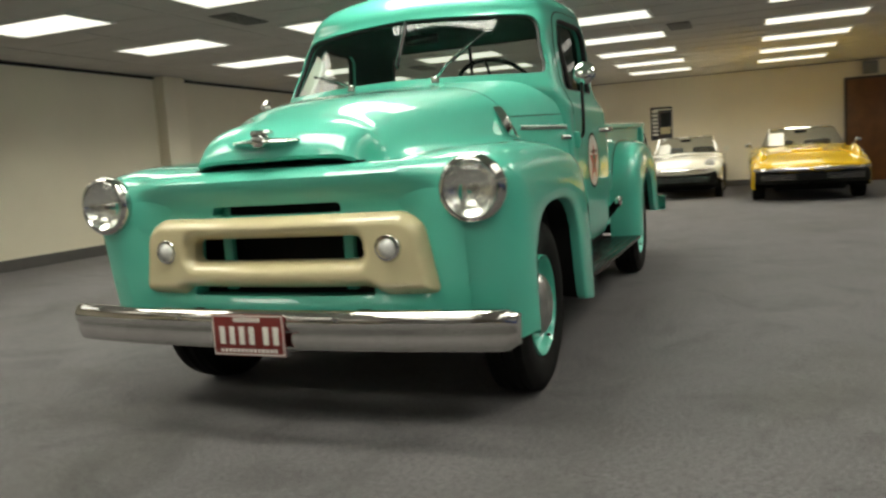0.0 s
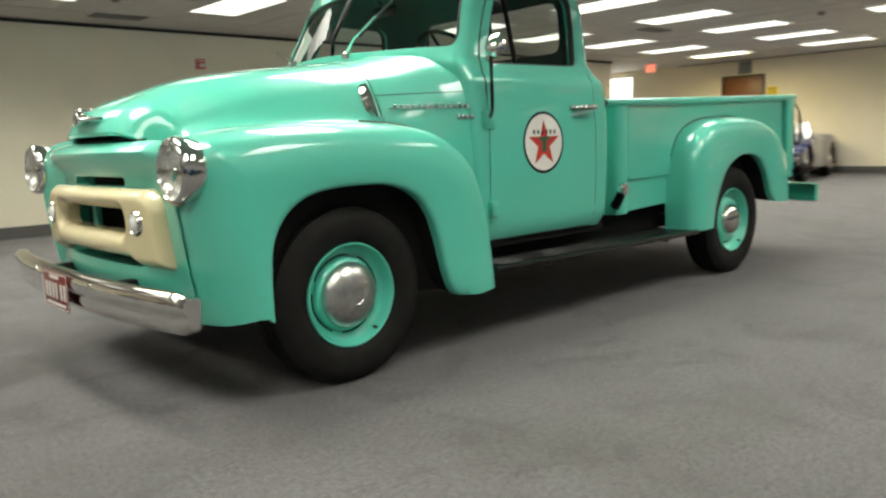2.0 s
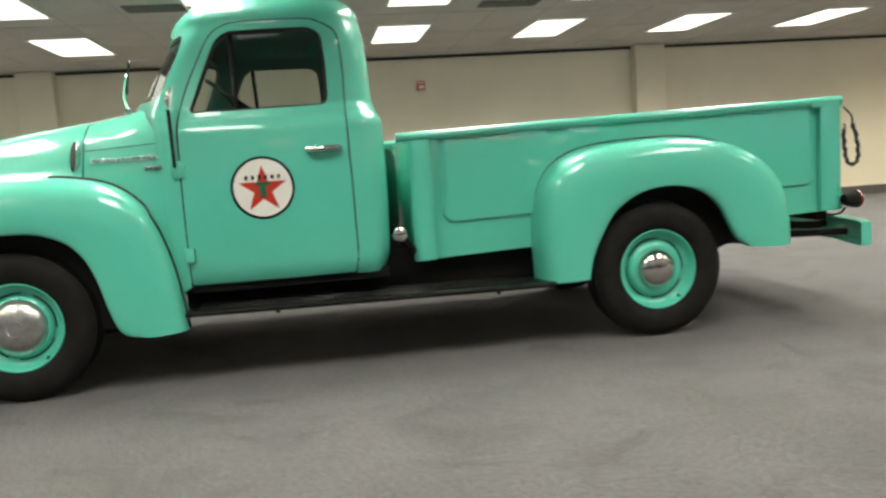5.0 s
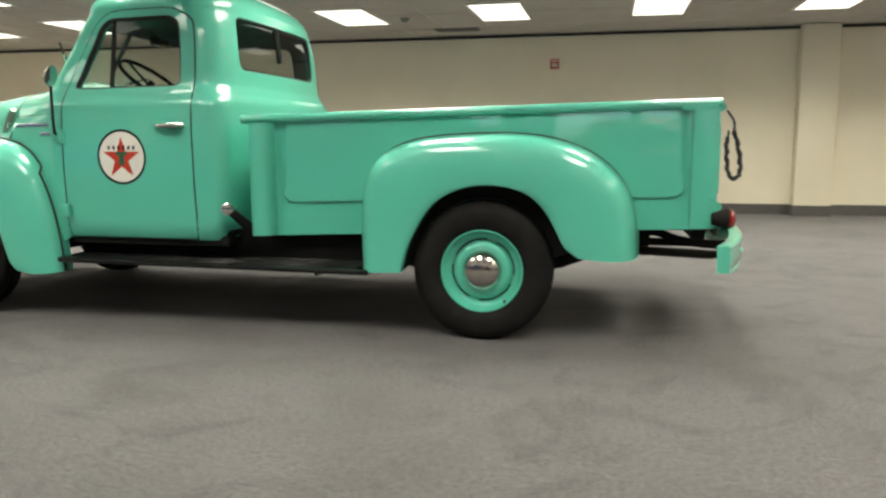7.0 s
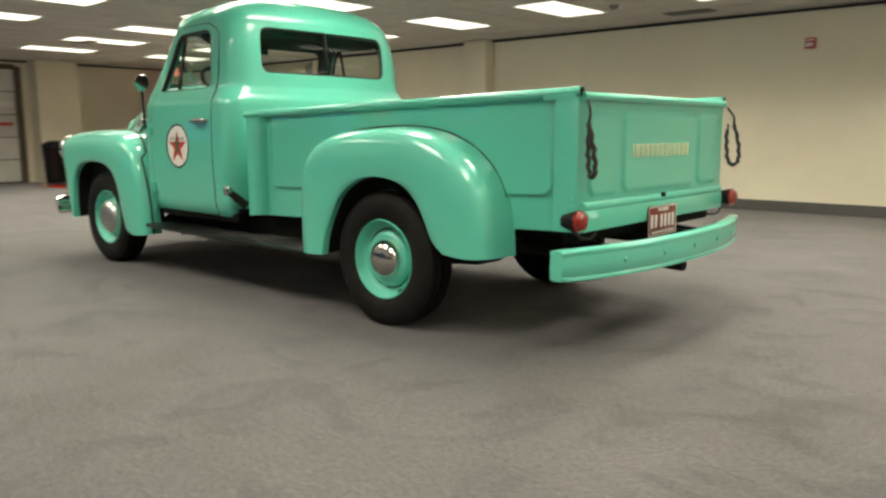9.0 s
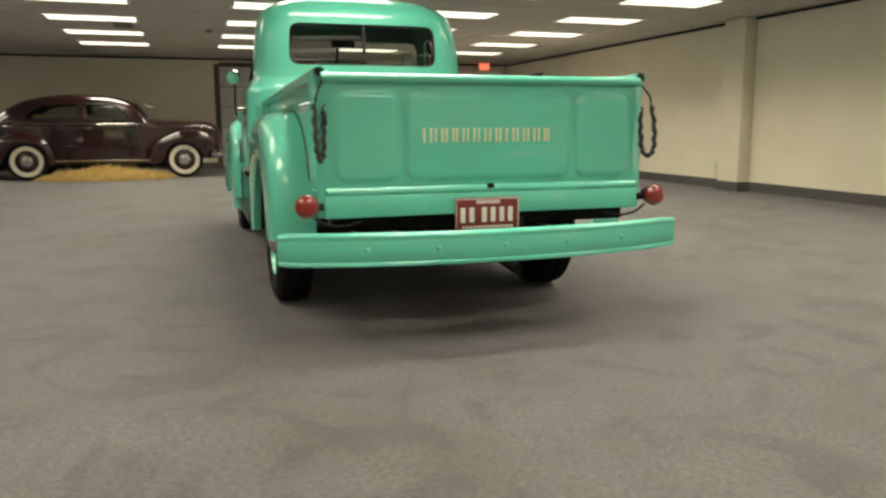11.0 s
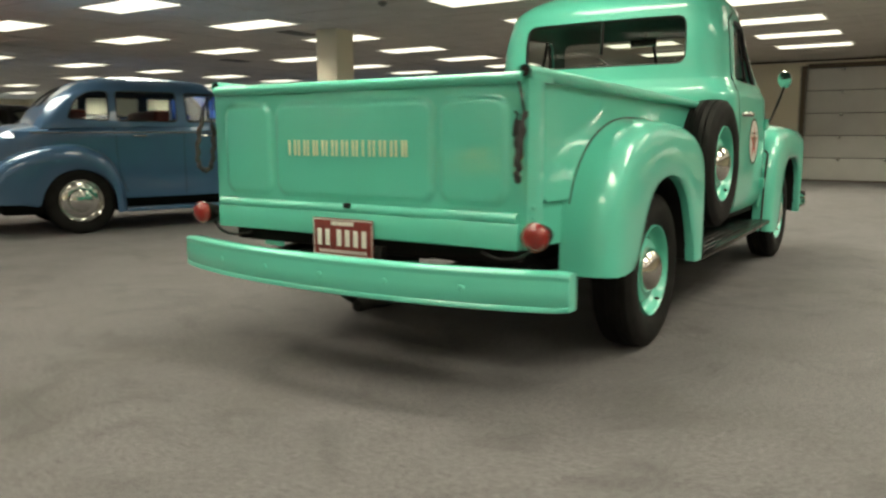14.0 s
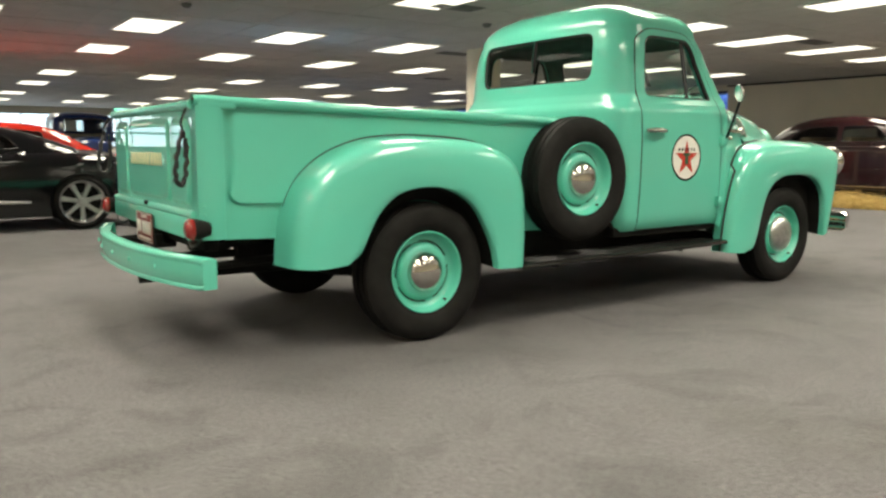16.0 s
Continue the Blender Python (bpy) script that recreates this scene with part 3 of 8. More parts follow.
    for b, mat in ((ring, M_BLACK), (star, M_RED), (bars[0], M_DKGREEN), (word, M_BLACK)):
        part("badge_mark", normals(mirror(b) if s < 0 else b), mat, plate)

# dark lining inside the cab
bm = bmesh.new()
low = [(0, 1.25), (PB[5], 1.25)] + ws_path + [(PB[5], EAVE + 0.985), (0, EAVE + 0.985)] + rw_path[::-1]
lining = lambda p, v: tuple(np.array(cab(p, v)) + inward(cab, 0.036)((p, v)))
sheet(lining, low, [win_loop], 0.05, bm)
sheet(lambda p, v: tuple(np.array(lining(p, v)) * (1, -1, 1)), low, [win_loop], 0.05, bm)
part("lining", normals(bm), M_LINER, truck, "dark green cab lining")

# rear window and windscreen
def framed(path, name, label):
    q = dense(path, 0.04)[:-1] + [path[-1]]
    pts = [tuple(np.array(cab(*a)) + inward(cab, 0.02)(a)) for a in q]
    loop = pts + [(x, -y, z) for x, y, z in pts[::-1]]
    loop = [loop[0]] + [b for a, b in zip(loop, loop[1:]) if (Vector(a) - Vector(b)).length > 1e-4]
    n = len(pts)
    rows = []
    for a in pts:
        rows.append([(a[0] , a[1] * t, a[2]) for t in np.linspace(1, -1, 3)])
    return loop


def bowed_pane(path, depth):
    """Glass spanned between the two sides, bowed as the cab is."""
    bm = bmesh.new()
    lo, hi = (0, 0.88) if path is rw_path else (1.6, PB[5])
    S = lambda p, v: tuple(np.array(cab(p, v)) + inward(cab, depth)((p, v)))
    sheet(S, path, (), 0.05, bm)
    sheet(lambda p, v: tuple(np.array(S(p, v)) * (1, -1, 1)), path, (), 0.05, bm)
    return normals(merge(bm, 0.001))


for path, nm, lab in ((rw_path, "rear_window", "one-piece rear window"), (ws_path, "windscreen", "one-piece curved windscreen")):
    o = part(nm, bowed_pane(path, 0.022), M_REARGLASS if path is rw_path else M_GLASS, truck, lab)
    o.visible_shadow = False
    loop = framed(path, nm, lab)
    part("seal", tube(loop, 0.013, 6, closed=True), M_SEAL, o, "black rubber seal")

# pontoon wings: rows of the outline from the body outwards, then down the flank to the wheel arch


def wing(outline, arch, rows, lip_in=0.035, n=90):
    """outline and arch: points (x, z) in the same order; rows: (y, inset, share towards the arch); y and inset may be functions of the share along the outline."""
    O, A = resample(outline, n), resample(arch, n)
    tang = np.gradient(O, axis=0)
    nor = np.stack([tang[:, 1], -tang[:, 0]], axis=1)
    nor /= np.linalg.norm(nor, axis=1)[:, None] + 1e-9
    mid = A.mean(axis=0)
    flip = np.sign(((mid - O) * nor).sum(axis=1))[:, None]
    nor = nor * flip
    out = []
    for y, inset, share in rows:
        r = []
        for i in range(n):
            t = i / (n - 1)
            yy = y(t) if callable(y) else y
            dd = inset(t) if callable(inset) else inset
            p = O[i] + nor[i] * dd
            p = p + (A[i] - p) * share
            r.append((p[0], yy, p[1]))
        out.append(r)
    out.append([(x, y - lip_in, z) for x, y, z in out[-1]])
    return normals(merge(grid(out)))


rear_outline = spline([(0.555, 0.345), (0.56, 0.55), (0.548, 0.75), (0.50, 0.885), (0.40, 0.975), (0.24, 1.025), (0.0, 1.045), (-0.25, 1.045), (-0.45, 1.015), (-0.63, 0.94), (-0.76, 0.82), (-0.825, 0.66), (-0.845, 0.447)], 8)
rear_arch = spline([(0.325, 0.352), (0.30, 0.46), (0.25, 0.57), (0.165, 0.695), (0.03, 0.775), (-0.13, 0.797), (-0.29, 0.765), (-0.395, 0.68), (-0.455, 0.575), (-0.495, 0.50), (-0.56, 0.449)], 8)
BED_Y = 0.735
for s in (1, -1):
    bm = wing(rear_outline, rear_arch, [(BED_Y - 0.01, -0.012, 0), (BED_Y + 0.012, -0.006, 0), (0.80, 0.0, 0), (0.85, 0.007, 0), (0.89, 0.024, 0), (0.915, 0.05, 0), (0.928, 0.085, 0), (0.934, 0.12, 0.12), (0.934, 0.13, 0.45), (0.931, 0.13, 0.8), (0.926, 0.13, 0.96), (0.918, 0.13, 1.0)])
    f = part("rear_fender", bm if s > 0 else mirror(bm), M_PAINT, truck, "rounded mint green rear fender")
    welt = [(x, BED_Y + 0.010, z + 0.007) for x, z in resample(rear_outline, 70)[8:62]]
    b = tube(welt, 0.0055, 6)
    part("welt", b if s > 0 else mirror(b), M_SEAL, f, "black beading")
    # dark inner house
    O = resample(rear_arch, 24)
    ring = [(-0.078 + (x + 0.078) * 0.365 / math.hypot(x + 0.078, z - 0.36), 0.36 + (z - 0.36) * 0.365 / math.hypot(x + 0.078, z - 0.36)) for x, z in O]
    rows = [[(x, 0.886, z + 0.003) for x, z in O], [(x, 0.762, z + 0.012) for x, z in O], [(x, 0.762, z) for x, z in ring]]
    b = normals(grid(rows))
    part("wheel_house", b if s > 0 else mirror(b), M_UNDER, f, "unlit black wheel house")

front_outline = spline([(3.695, 0.335), (3.735, 0.59), (3.755, 0.79), (3.75, 0.912), (3.71, 0.99), (3.60, 1.028), (3.40, 1.045), (3.10, 1.052), (2.86, 1.045), (2.68, 1.015), (2.555, 0.955), (2.465, 0.865), (2.405, 0.74), (2.355, 0.55), (2.32, 0.288)], 8)
front_arch = spline([(3.505, 0.335), (3.502, 0.50), (3.487, 0.615), (3.435, 0.71), (3.345, 0.77), (3.22, 0.796), (3.06, 0.80), (2.93, 0.788), (2.82, 0.742), (2.745, 0.66), (2.70, 0.55), (2.665, 0.415), (2.63, 0.325), (2.59, 0.288), (2.53, 0.28)], 8)


def tail(t):
    """0 on the crown and the front, 1 at the tail beside the door."""
    return min(max((t - 0.62) / 0.16, 0), 1)


def nose(t):
    return max(0.0, 1 - t / 0.26)


def y_in(t):
    k = tail(t)
    return (0.42 + 0.22 * min(1, nose(t) * 1.6)) * (1 - k) + 0.80 * k


for s in (1, -1):
    rows = [(lambda t: y_in(t), lambda t: 0.03 * (1 - tail(t)), 0),
            (lambda t: y_in(t) + (0.86 - y_in(t)) * 0.25, lambda t: 0.018 * (1 - tail(t)), 0),
            (lambda t: 0.72 * (1 - tail(t)) + 0.86 * tail(t), lambda t: 0.0 + 0.0 * nose(t), 0),
            (lambda t: 0.80 * (1 - tail(t)) + 0.884 * tail(t), lambda t: 0.006 + 0.012 * nose(t), 0),
            (lambda t: 0.86 * (1 - tail(t)) + 0.905 * tail(t), lambda t: 0.024 + 0.012 * nose(t) - 0.008 * tail(t), 0),
            (lambda t: 0.905 * (1 - tail(t)) + 0.922 * tail(t), lambda t: 0.052 + 0.028 * nose(t) - 0.02 * tail(t), 0),
            (lambda t: 0.930 * (1 - tail(t)) + 0.932 * tail(t), lambda t: 0.095 + 0.04 * nose(t) - 0.035 * tail(t), 0.03),
            (0.940, lambda t: 0.12 + 0.04 * nose(t), 0.30), (0.941, lambda t: 0.12 + 0.035 * nose(t), 0.62), (0.937, lambda t: 0.12 + 0.03 * nose(t), 0.90), (0.932, 0.12, 0.97), (0.924, 0.12, 1.0)]
    bm = wing(front_outline, front_arch, rows, n=110)
    f = part("front_fender", bm if s > 0 else mirror(bm), M_PAINT, truck, "rounded mint green front fender")
    O = resample(front_arch, 24)
    ring = [(3.10 + (x - 3.10) * 0.365 / math.hypot(x - 3.10, z - 0.36), 0.36 + (z - 0.36) * 0.365 / math.hypot(x - 3.10, z - 0.36)) for x, z in O]
    rr = [[(x, 0.892, z + 0.003) for x, z in O], [(x, 0.80, z + 0.012) for x, z in O], [(x, 0.80, z) for x, z in ring], [(x, 0.55, z) for x, z in ring], [(3.07 + (x - 3.07) * 0.3, 0.55, 0.5) for x, z in O]]
    b = normals(grid(rr))
    part("wheel_house", b if s > 0 else mirror(b), M_UNDER, f, "unlit black wheel house")
    # black welt along the tail
    O = resample(front_outline, 110)
    welt = [(O[i][0], max(y_in(i / 109) + 0.006 + 0.058 * tail(i / 109), float(np.interp(O[i][0], [2.298, 2.37, 2.48, 2.60, 2.775, 2.95], [0.863, 0.848, 0.812, 0.774, 0.738, 0.70]))), O[i][1] + 0.002) for i in range(50, 110) if O[i][0] < 2.93]
    b = tube(welt, 0.007, 6)
    part("welt", b if s > 0 else mirror(b), M_SEAL, f, "black beading")
    # headlamp: chrome rim, glass, bucket
    hx, hy, hz = 3.754, 0.792, 0.888
    lampg = lathe([(-0.10, 0.088), (-0.03, 0.112), (0.0, 0.119), (0.022, 0.118), (0.034, 0.109), (0.037, 0.098), (0.028, 0.092)], 40, "x", (hx, hy, hz))
    hl = part("headlight", lampg if s > 0 else mirror(lampg), M_CHROME, truck, "round headlight in a chrome rim")
    b = lathe([(0.033, 0.094), (0.018, 0.080), (0.006, 0.060), (-0.001, 0.040), (-0.005, 0.020), (-0.006, 0.0)], 32, "x", (hx, hy, hz))
    part("reflector", b if s > 0 else mirror(b), M_REFLECT, hl, "silvered reflector bowl")
    b = sheet(lambda y, z: (hx + 0.048 - 2.3 * (y * y + z * z) + 0.0016 * math.cos(y * 420) * (1 if z < 0.02 else 0.3), hy + y, hz + z), [(0.093 * math.cos(a), 0.093 * math.sin(a)) for a in np.linspace(0, 2 * math.pi, 36, endpoint=False)], (), 0.006)
    part("lens", normals(b if s > 0 else mirror(b)), M_LAMPGLASS, hl, "ribbed glass lens")
    b = lathe([(-0.004, 0.013), (0.012, 0.013), (0.018, 0.009), (0.020, 0.0)], 14, "x", (hx, hy, hz))
    part("bulb_shield", b if s > 0 else mirror(b), M_CHROME, hl, "bright bulb shield")

# bonnet and scuttle
HOOD = [  # x, then (y, z) of the cross-section
    (2.776, [(0, 1.343), (0.16, 1.340), (0.34, 1.326), (0.48, 1.295), (0.575, 1.24), (0.625, 1.17), (0.663, 1.09), (0.695, 1.045), (0.73, 1.035)]),
    (2.94, [(0, 1.326), (0.16, 1.323), (0.33, 1.307), (0.455, 1.275), (0.54, 1.218), (0.59, 1.145), (0.625, 1.078), (0.66, 1.045), (0.695, 1.038)]),
    (3.15, [(0, 1.300), (0.15, 1.297), (0.30, 1.28), (0.41, 1.243), (0.485, 1.185), (0.53, 1.115), (0.565, 1.065), (0.60, 1.043), (0.64, 1.036)]),
    (3.40, [(0, 1.262), (0.14, 1.258), (0.26, 1.24), (0.355, 1.203), (0.42, 1.145), (0.455, 1.09), (0.485, 1.055), (0.52, 1.038), (0.56, 1.03)]),
    (3.60, [(0, 1.222), (0.13, 1.217), (0.235, 1.197), (0.32, 1.16), (0.375, 1.108), (0.405, 1.065), (0.435, 1.04), (0.47, 1.026), (0.51, 1.018)]),
    (3.72, [(0, 1.19), (0.15, 1.188), (0.265, 1.175), (0.335, 1.145), (0.37, 1.10), (0.388, 1.055), (0.40, 1.02), (0.42, 0.99), (0.45, 0.98)]),
    (3.80, [(0, 1.152), (0.15, 1.151), (0.26, 1.14), (0.32, 1.115), (0.352, 1.08), (0.365, 1.04), (0.372, 1.0), (0.382, 0.97), (0.40, 0.95)]),
    (3.845, [(0, 1.10), (0.14, 1.098), (0.25, 1.09), (0.31, 1.072), (0.345, 1.045), (0.36, 1.022), (0.367, 0.995), (0.375, 0.97), (0.39, 0.95)]),
    (3.858, [(0, 1.060), (0.14, 1.060), (0.25, 1.058), (0.31, 1.051), (0.34, 1.040), (0.355, 1.022), (0.362, 0.995), (0.37, 0.97), (0.385, 0.95)]),
]


def loft_sections(secs, nx=6, ny=5, bow=0.0, ywide=0.45):
    rows = []
    cols = [spline([p for p in s[1]], ny) for s in secs]
    m = len(cols[0])
    xs = [s[0] for s in secs]
    ctrl = [[np.array((xs[i] - bow * (cols[i][j][0] / ywide) ** 2 * max(0, (xs[i] - 3.3) / 0.55) - 1.3 * bow * min(max((cols[i][j][0] - 0.315) / 0.055, 0), 1) ** 2 * min(max(0, (xs[i] - 3.62) / 0.2), 1), cols[i][j][0], cols[i][j][1])) for i in range(len(secs))] for j in range(m)]
    lines = [spline(c, nx) for c in ctrl]
    return [[tuple(lines[j][k]) for j in range(m)] for k in range(len(lines[0]))]


rows = loft_sections(HOOD, 5, 4, bow=0.06)


def blunt(p):
    """The nose of the hood, set back and drooping a little."""
    k = min(max((p[0] - 3.30) / 0.5, 0), 1)
    k = k * k * (3 - 2 * k)
    return (p[0] - 0.072 * k, p[1], p[2] - 0.022 * k)


rows = [[blunt(p) for p in r] for r in rows]
full = [[(x, -y, z) for x, y, z in r[::-1]] + r[1:] for r in rows]
hood_bm = grid(full)
# the lip turns under and back into the scoop
last = full[-1]
grid([last, [(x - 0.012, y * 0.985, z - 0.014) for x, y, z in last], [(x - 0.18, y * 0.93, z - 0.012) for x, y, z in last]], bm=hood_bm)
hood = part("hood", normals(merge(hood_bm)), M_PAINT, truck, "mint green hood with a scoop lip")
for k in (1, -1):
    line = spline([(2.79, 0.710 * k, 1.041), (2.94, 0.672 * k, 1.043), (3.15, 0.612 * k, 1.041), (3.40, 0.553 * k, 1.029), (3.53, 0.492 * k, 1.012)], 5)
    part("hood_seam", tube(line, 0.0035, 5), M_SEAL, hood, "dark joint beside the fender")
COWL = [
    (2.770, [(0, 1.343), (0.16, 1.340), (0.34, 1.326), (0.48, 1.295), (0.575, 1.24), (0.625, 1.17), (0.666, 1.09), (0.69, 1.0), (0.70, 0.85), (0.71, 0.60), (0.71, 0.42)]),
    (2.60, [(0, 1.368), (0.17, 1.366), (0.38, 1.352), (0.54, 1.322), (0.64, 1.265), (0.70, 1.18), (0.735, 1.09), (0.755, 1.0), (0.765, 0.85), (0.77, 0.60), (0.77, 0.42)]),
    (2.48, [(0, 1.385), (0.18, 1.385), (0.42, 1.375), (0.59, 1.348), (0.695, 1.29), (0.755, 1.20), (0.785, 1.10), (0.80, 1.0), (0.805, 0.85), (0.81, 0.60), (0.80, 0.42)]),
    (2.37, [(0, 1.36), (0.2, 1.36), (0.45, 1.355), (0.63, 1.345), (0.735, 1.30), (0.80, 1.22), (0.828, 1.11), (0.84, 1.0), (0.845, 0.85), (0.845, 0.60), (0.83, 0.44)]),
    (2.298, [(0, 1.33), (0.2, 1.33), (0.45, 1.33), (0.64, 1.325), (0.75, 1.295), (0.826, 1.235), (0.851, 1.12), (0.857, 1.0), (0.857, 0.85), (0.85, 0.60), (0.835, 0.48)]),
]
rows = loft_sections(COWL, 5, 4)
joint = []
for r in rows:
    c = r[::-1]
    joint.append((r[0][0], float(np.interp(1.165 + 0.03 * (2.77 - r[0][0]), [q[2] for q in c], [q[1] for q in c])), 1.165 + 0.03 * (2.77 - r[0][0])))
for k in (1, -1):
    part("cowl_joint", tube([(x, y * k, z) for x, y, z in joint], 0.002, 5), M_SEAL, truck, "dark joint along the scuttle")
bm = grid([[(x, -y, z) for x, y, z in r[::-1]] + r[1:] for r in rows])
part("cowl", normals(merge(bm)), M_PAINT, truck, "mint green scuttle before the windscreen")
jt = [(2.775, y, z - 0.0005) for y, z in [tuple(p) for p in spline(HOOD[0][1], 3)]]
part("seam", tube([(x, -y, z) for x, y, z in jt[::-1]] + jt[1:], 0.0022, 5), M_SEAL, truck, "dark joint behind the hood")

# hood ornament: crest on two swept bars
bm = bmesh.new()
rows = []
for k, (y, h, d) in enumerate(((-0.140, 0.004, 0.010), (-0.095, 0.008, 0.016), (-0.035, 0.012, 0.022), (0.035, 0.012, 0.022), (0.095, 0.008, 0.016), (0.140, 0.004, 0.010))):
    x = 3.797 - 1.6 * y * y
    rows.append([(x + d * math.cos(a), y, 1.095 + h * math.sin(a)) for a in np.linspace(0, 2 * math.pi, 9)[:-1]])
grid(rows, close_v=True, bm=bm)
box(bm, 3.765, 3.825, -0.024, 0.024, 1.072, 1.118, bevel=0.012, seg=3)
box(bm, 3.755, 3.814, -0.036, 0.036, 1.110, 1.138, bevel=0.011, seg=3)
part("hood_ornament", normals(bm), M_CHROME, truck, "chrome crest with side wings")

# grille: green front panel with an opening, cream surround, dark core


def front_x(y):
    return 3.776 - 0.068 * abs(y / 0.7) ** 2.2


FENDER_FRONT = sorted([(z, x) for x, z in (tuple(p) for p in front_outline) if x > 3.66 and z < 1.03])


def panel_S(y, z):
    """A rolled ledge over a hollow for the grille; towards the sides it runs into the fenders."""
    ledge = 0.042 * math.exp(-((z - 0.950) / 0.048) ** 2)
    low = 0.03 * max(0.0, 1 - abs(y / 0.62) ** 4) * math.exp(-((z - 0.475) / 0.04) ** 2)
    dip = -0.010 * math.exp(-((z - 0.850) / 0.03) ** 2)
    over = -0.10 * max(0.0, (z - 0.970) / 0.03) ** 2 * 0.35
    mid = front_x(y) + ledge + low + dip + over - 0.01
    k = min(max((abs(y) - 0.50) / 0.24, 0), 1)
    k = k * k * (3 - 2 * k)
    out = float(np.interp(z, [q[0] for q in FENDER_FRONT], [q[1] for q in FENDER_FRONT])) + 0.003
    return (mid + (out - mid) * k, y, z)


openings = [rounded([(-a, z0), (a, z0), (a - 0.01, z1), (-a + 0.01, z1)], 0.014) for a, z0, z1 in ((0.285, 0.826, 0.862), (0.40, 0.63, 0.77), (0.40, 0.520, 0.560))]
bm = sheet(panel_S, [(-0.752, 0.42), (0.752, 0.42), (0.752, 0.90), (0.70, 0.998), (-0.70, 0.998), (-0.752, 0.90)], openings, 0.022)
for op in openings:
    lip(panel_S, op, lambda p: (-0.08, 0, 0), bm, 0.022)
t0 = [panel_S(y, 0.998) for y in np.linspace(-0.70, 0.70, 30)]
grid([t0, [(x - 0.3, y, 0.985) for x, y, z in t0]], bm=bm)
b0 = [panel_S(y, 0.42) for y in np.linspace(-0.752, 0.752, 30)]
grid([b0, [(x - 0.12, y, 0.41) for x, y, z in b0]], bm=bm)
part("front_panel", normals(merge(bm)), M_PAINT, truck, "mint green panel round the grille")
# flat black sheet gives the scoop slot its dark inside
part("scoop_dark_sheet", B(3.40, 3.72, -0.36, 0.36, 1.000, 1.008), M_UNDER, truck, "flat black sheet that darkens the air scoop under the hood lip")

so = rounded([(-0.645, 0.524), (-0.445, 0.522), (-0.395, 0.556), (0.395, 0.556), (0.445, 0.522), (0.645, 0.524), (0.600, 0.775), (0.530, 0.822), (-0.530, 0.822), (-0.600, 0.775)], [0.03, 0.02, 0.03, 0.03, 0.02, 0.03, 0.08, 0.05, 0.05, 0.08])
si = rounded([(-0.375, 0.654), (0.375, 0.654), (0.365, 0.742), (-0.365, 0.742)], 0.035)
so_d, si_d = np.array(dense(so, 0.01)), np.array(dense(si, 0.01))


def surround(y, z):
    d = min(np.hypot(so_d[:, 0] - y, so_d[:, 1] - z).min(), np.hypot(si_d[:, 0] - y, si_d[:, 1] - z).min())
    k = min(d / 0.042, 1.0)
    return (front_x(y) + 0.008 + 0.045 * k * (2 - k) - 0.012 * min(max(0, (0.57 - z) / 0.04), 1.2), y, z)


bm = sheet(surround, so, [si], 0.010)
lip(surround, so, lambda p: (-0.05, 0, 0), bm, 0.010)
lip(surround, si, lambda p: (-0.05, 0, 0), bm, 0.010)
sur = part("grille_surround", normals(bm), M_CREAM, truck, "cream painted grille surround", 60)
for s in (1, -1):
    x0 = front_x(0.475) + 0.042
    b = lathe([(-0.03, 0.051), (0.008, 0.051), (0.017, 0.045), (0.018, 0.038), (0.010, 0.035)], 28, "x", (x0, 0.478 * s, 0.697))
    pl = part("parking_lamp", b, M_CHROME, truck, "small round parking lamp with chrome bezel")
    part("lens", lathe([(0.009, 0.036), (0.02, 0.028), (0.028, 0.014), (0.03, 0)], 24, "x", (x0, 0.478 * s, 0.697)), M_LENS, pl, "frosted lens")
bm = B(3.60, 3.62, -0.60, 0.60, 0.50, 0.95)
part("grille_core", bm, M_UNDER, truck, "black radiator core")
for s in (1, -1):
    part("grille_post", B(3.66, 3.69, 0.27 * s - 0.022, 0.27 * s + 0.022, 0.53, 0.89, bevel=0.006), M_PAINT, truck)
part("tie_bar", B(3.62, 3.68, -0.5, 0.5, 0.825, 0.875, bevel=0.008), M_UNDER, truck, "black tie bar")

# front bumper
bm = bmesh.new()
rows = []
sect = [(-0.045, 0.062), (-0.015, 0.070), (0.008, 0.060), (0.018, 0.030), (0.014, 0.004), (0.004, -0.012), (0.004, -0.045), (-0.006, -0.072), (-0.04, -0.078)]
for y in np.linspace(-0.945, 0.945, 61):
    x = 3.928 - 0.080 * abs(y / 0.945) ** 2.4
    k = 1.0 if abs(y) < 0.90 else 1 - 0.28 * ((abs(y) - 0.90) / 0.045) ** 2
    rows.append([(x + dx + (k - 1) * 0.06, y, 0.427 + dz * k) for dx, dz in spline([np.array(p) for p in sect], 3)])
grid(rows, bm=bm)
for r in (rows[0], rows[-1]):
    bm.faces.new([bm.verts.new(p) for p in r])
bumper = part("front_bumper", normals(merge(bm)), M_CHROME, truck, "bowed chrome front bumper")
for s in (1, -1):
    part("bumper_bracket", B(3.45, 3.90, 0.36 * s - 0.025, 0.36 * s + 0.025, 0.375, 0.475, bevel=0.006), M_UNDER, bumper, "black bracket")
    part("bumper_bolt", lathe([(0, 0.016), (0.012, 0.014), (0.016, 0.0)], 16, "x", (3.925, 0.33 * s, 0.468)), M_CHROME, bumper)


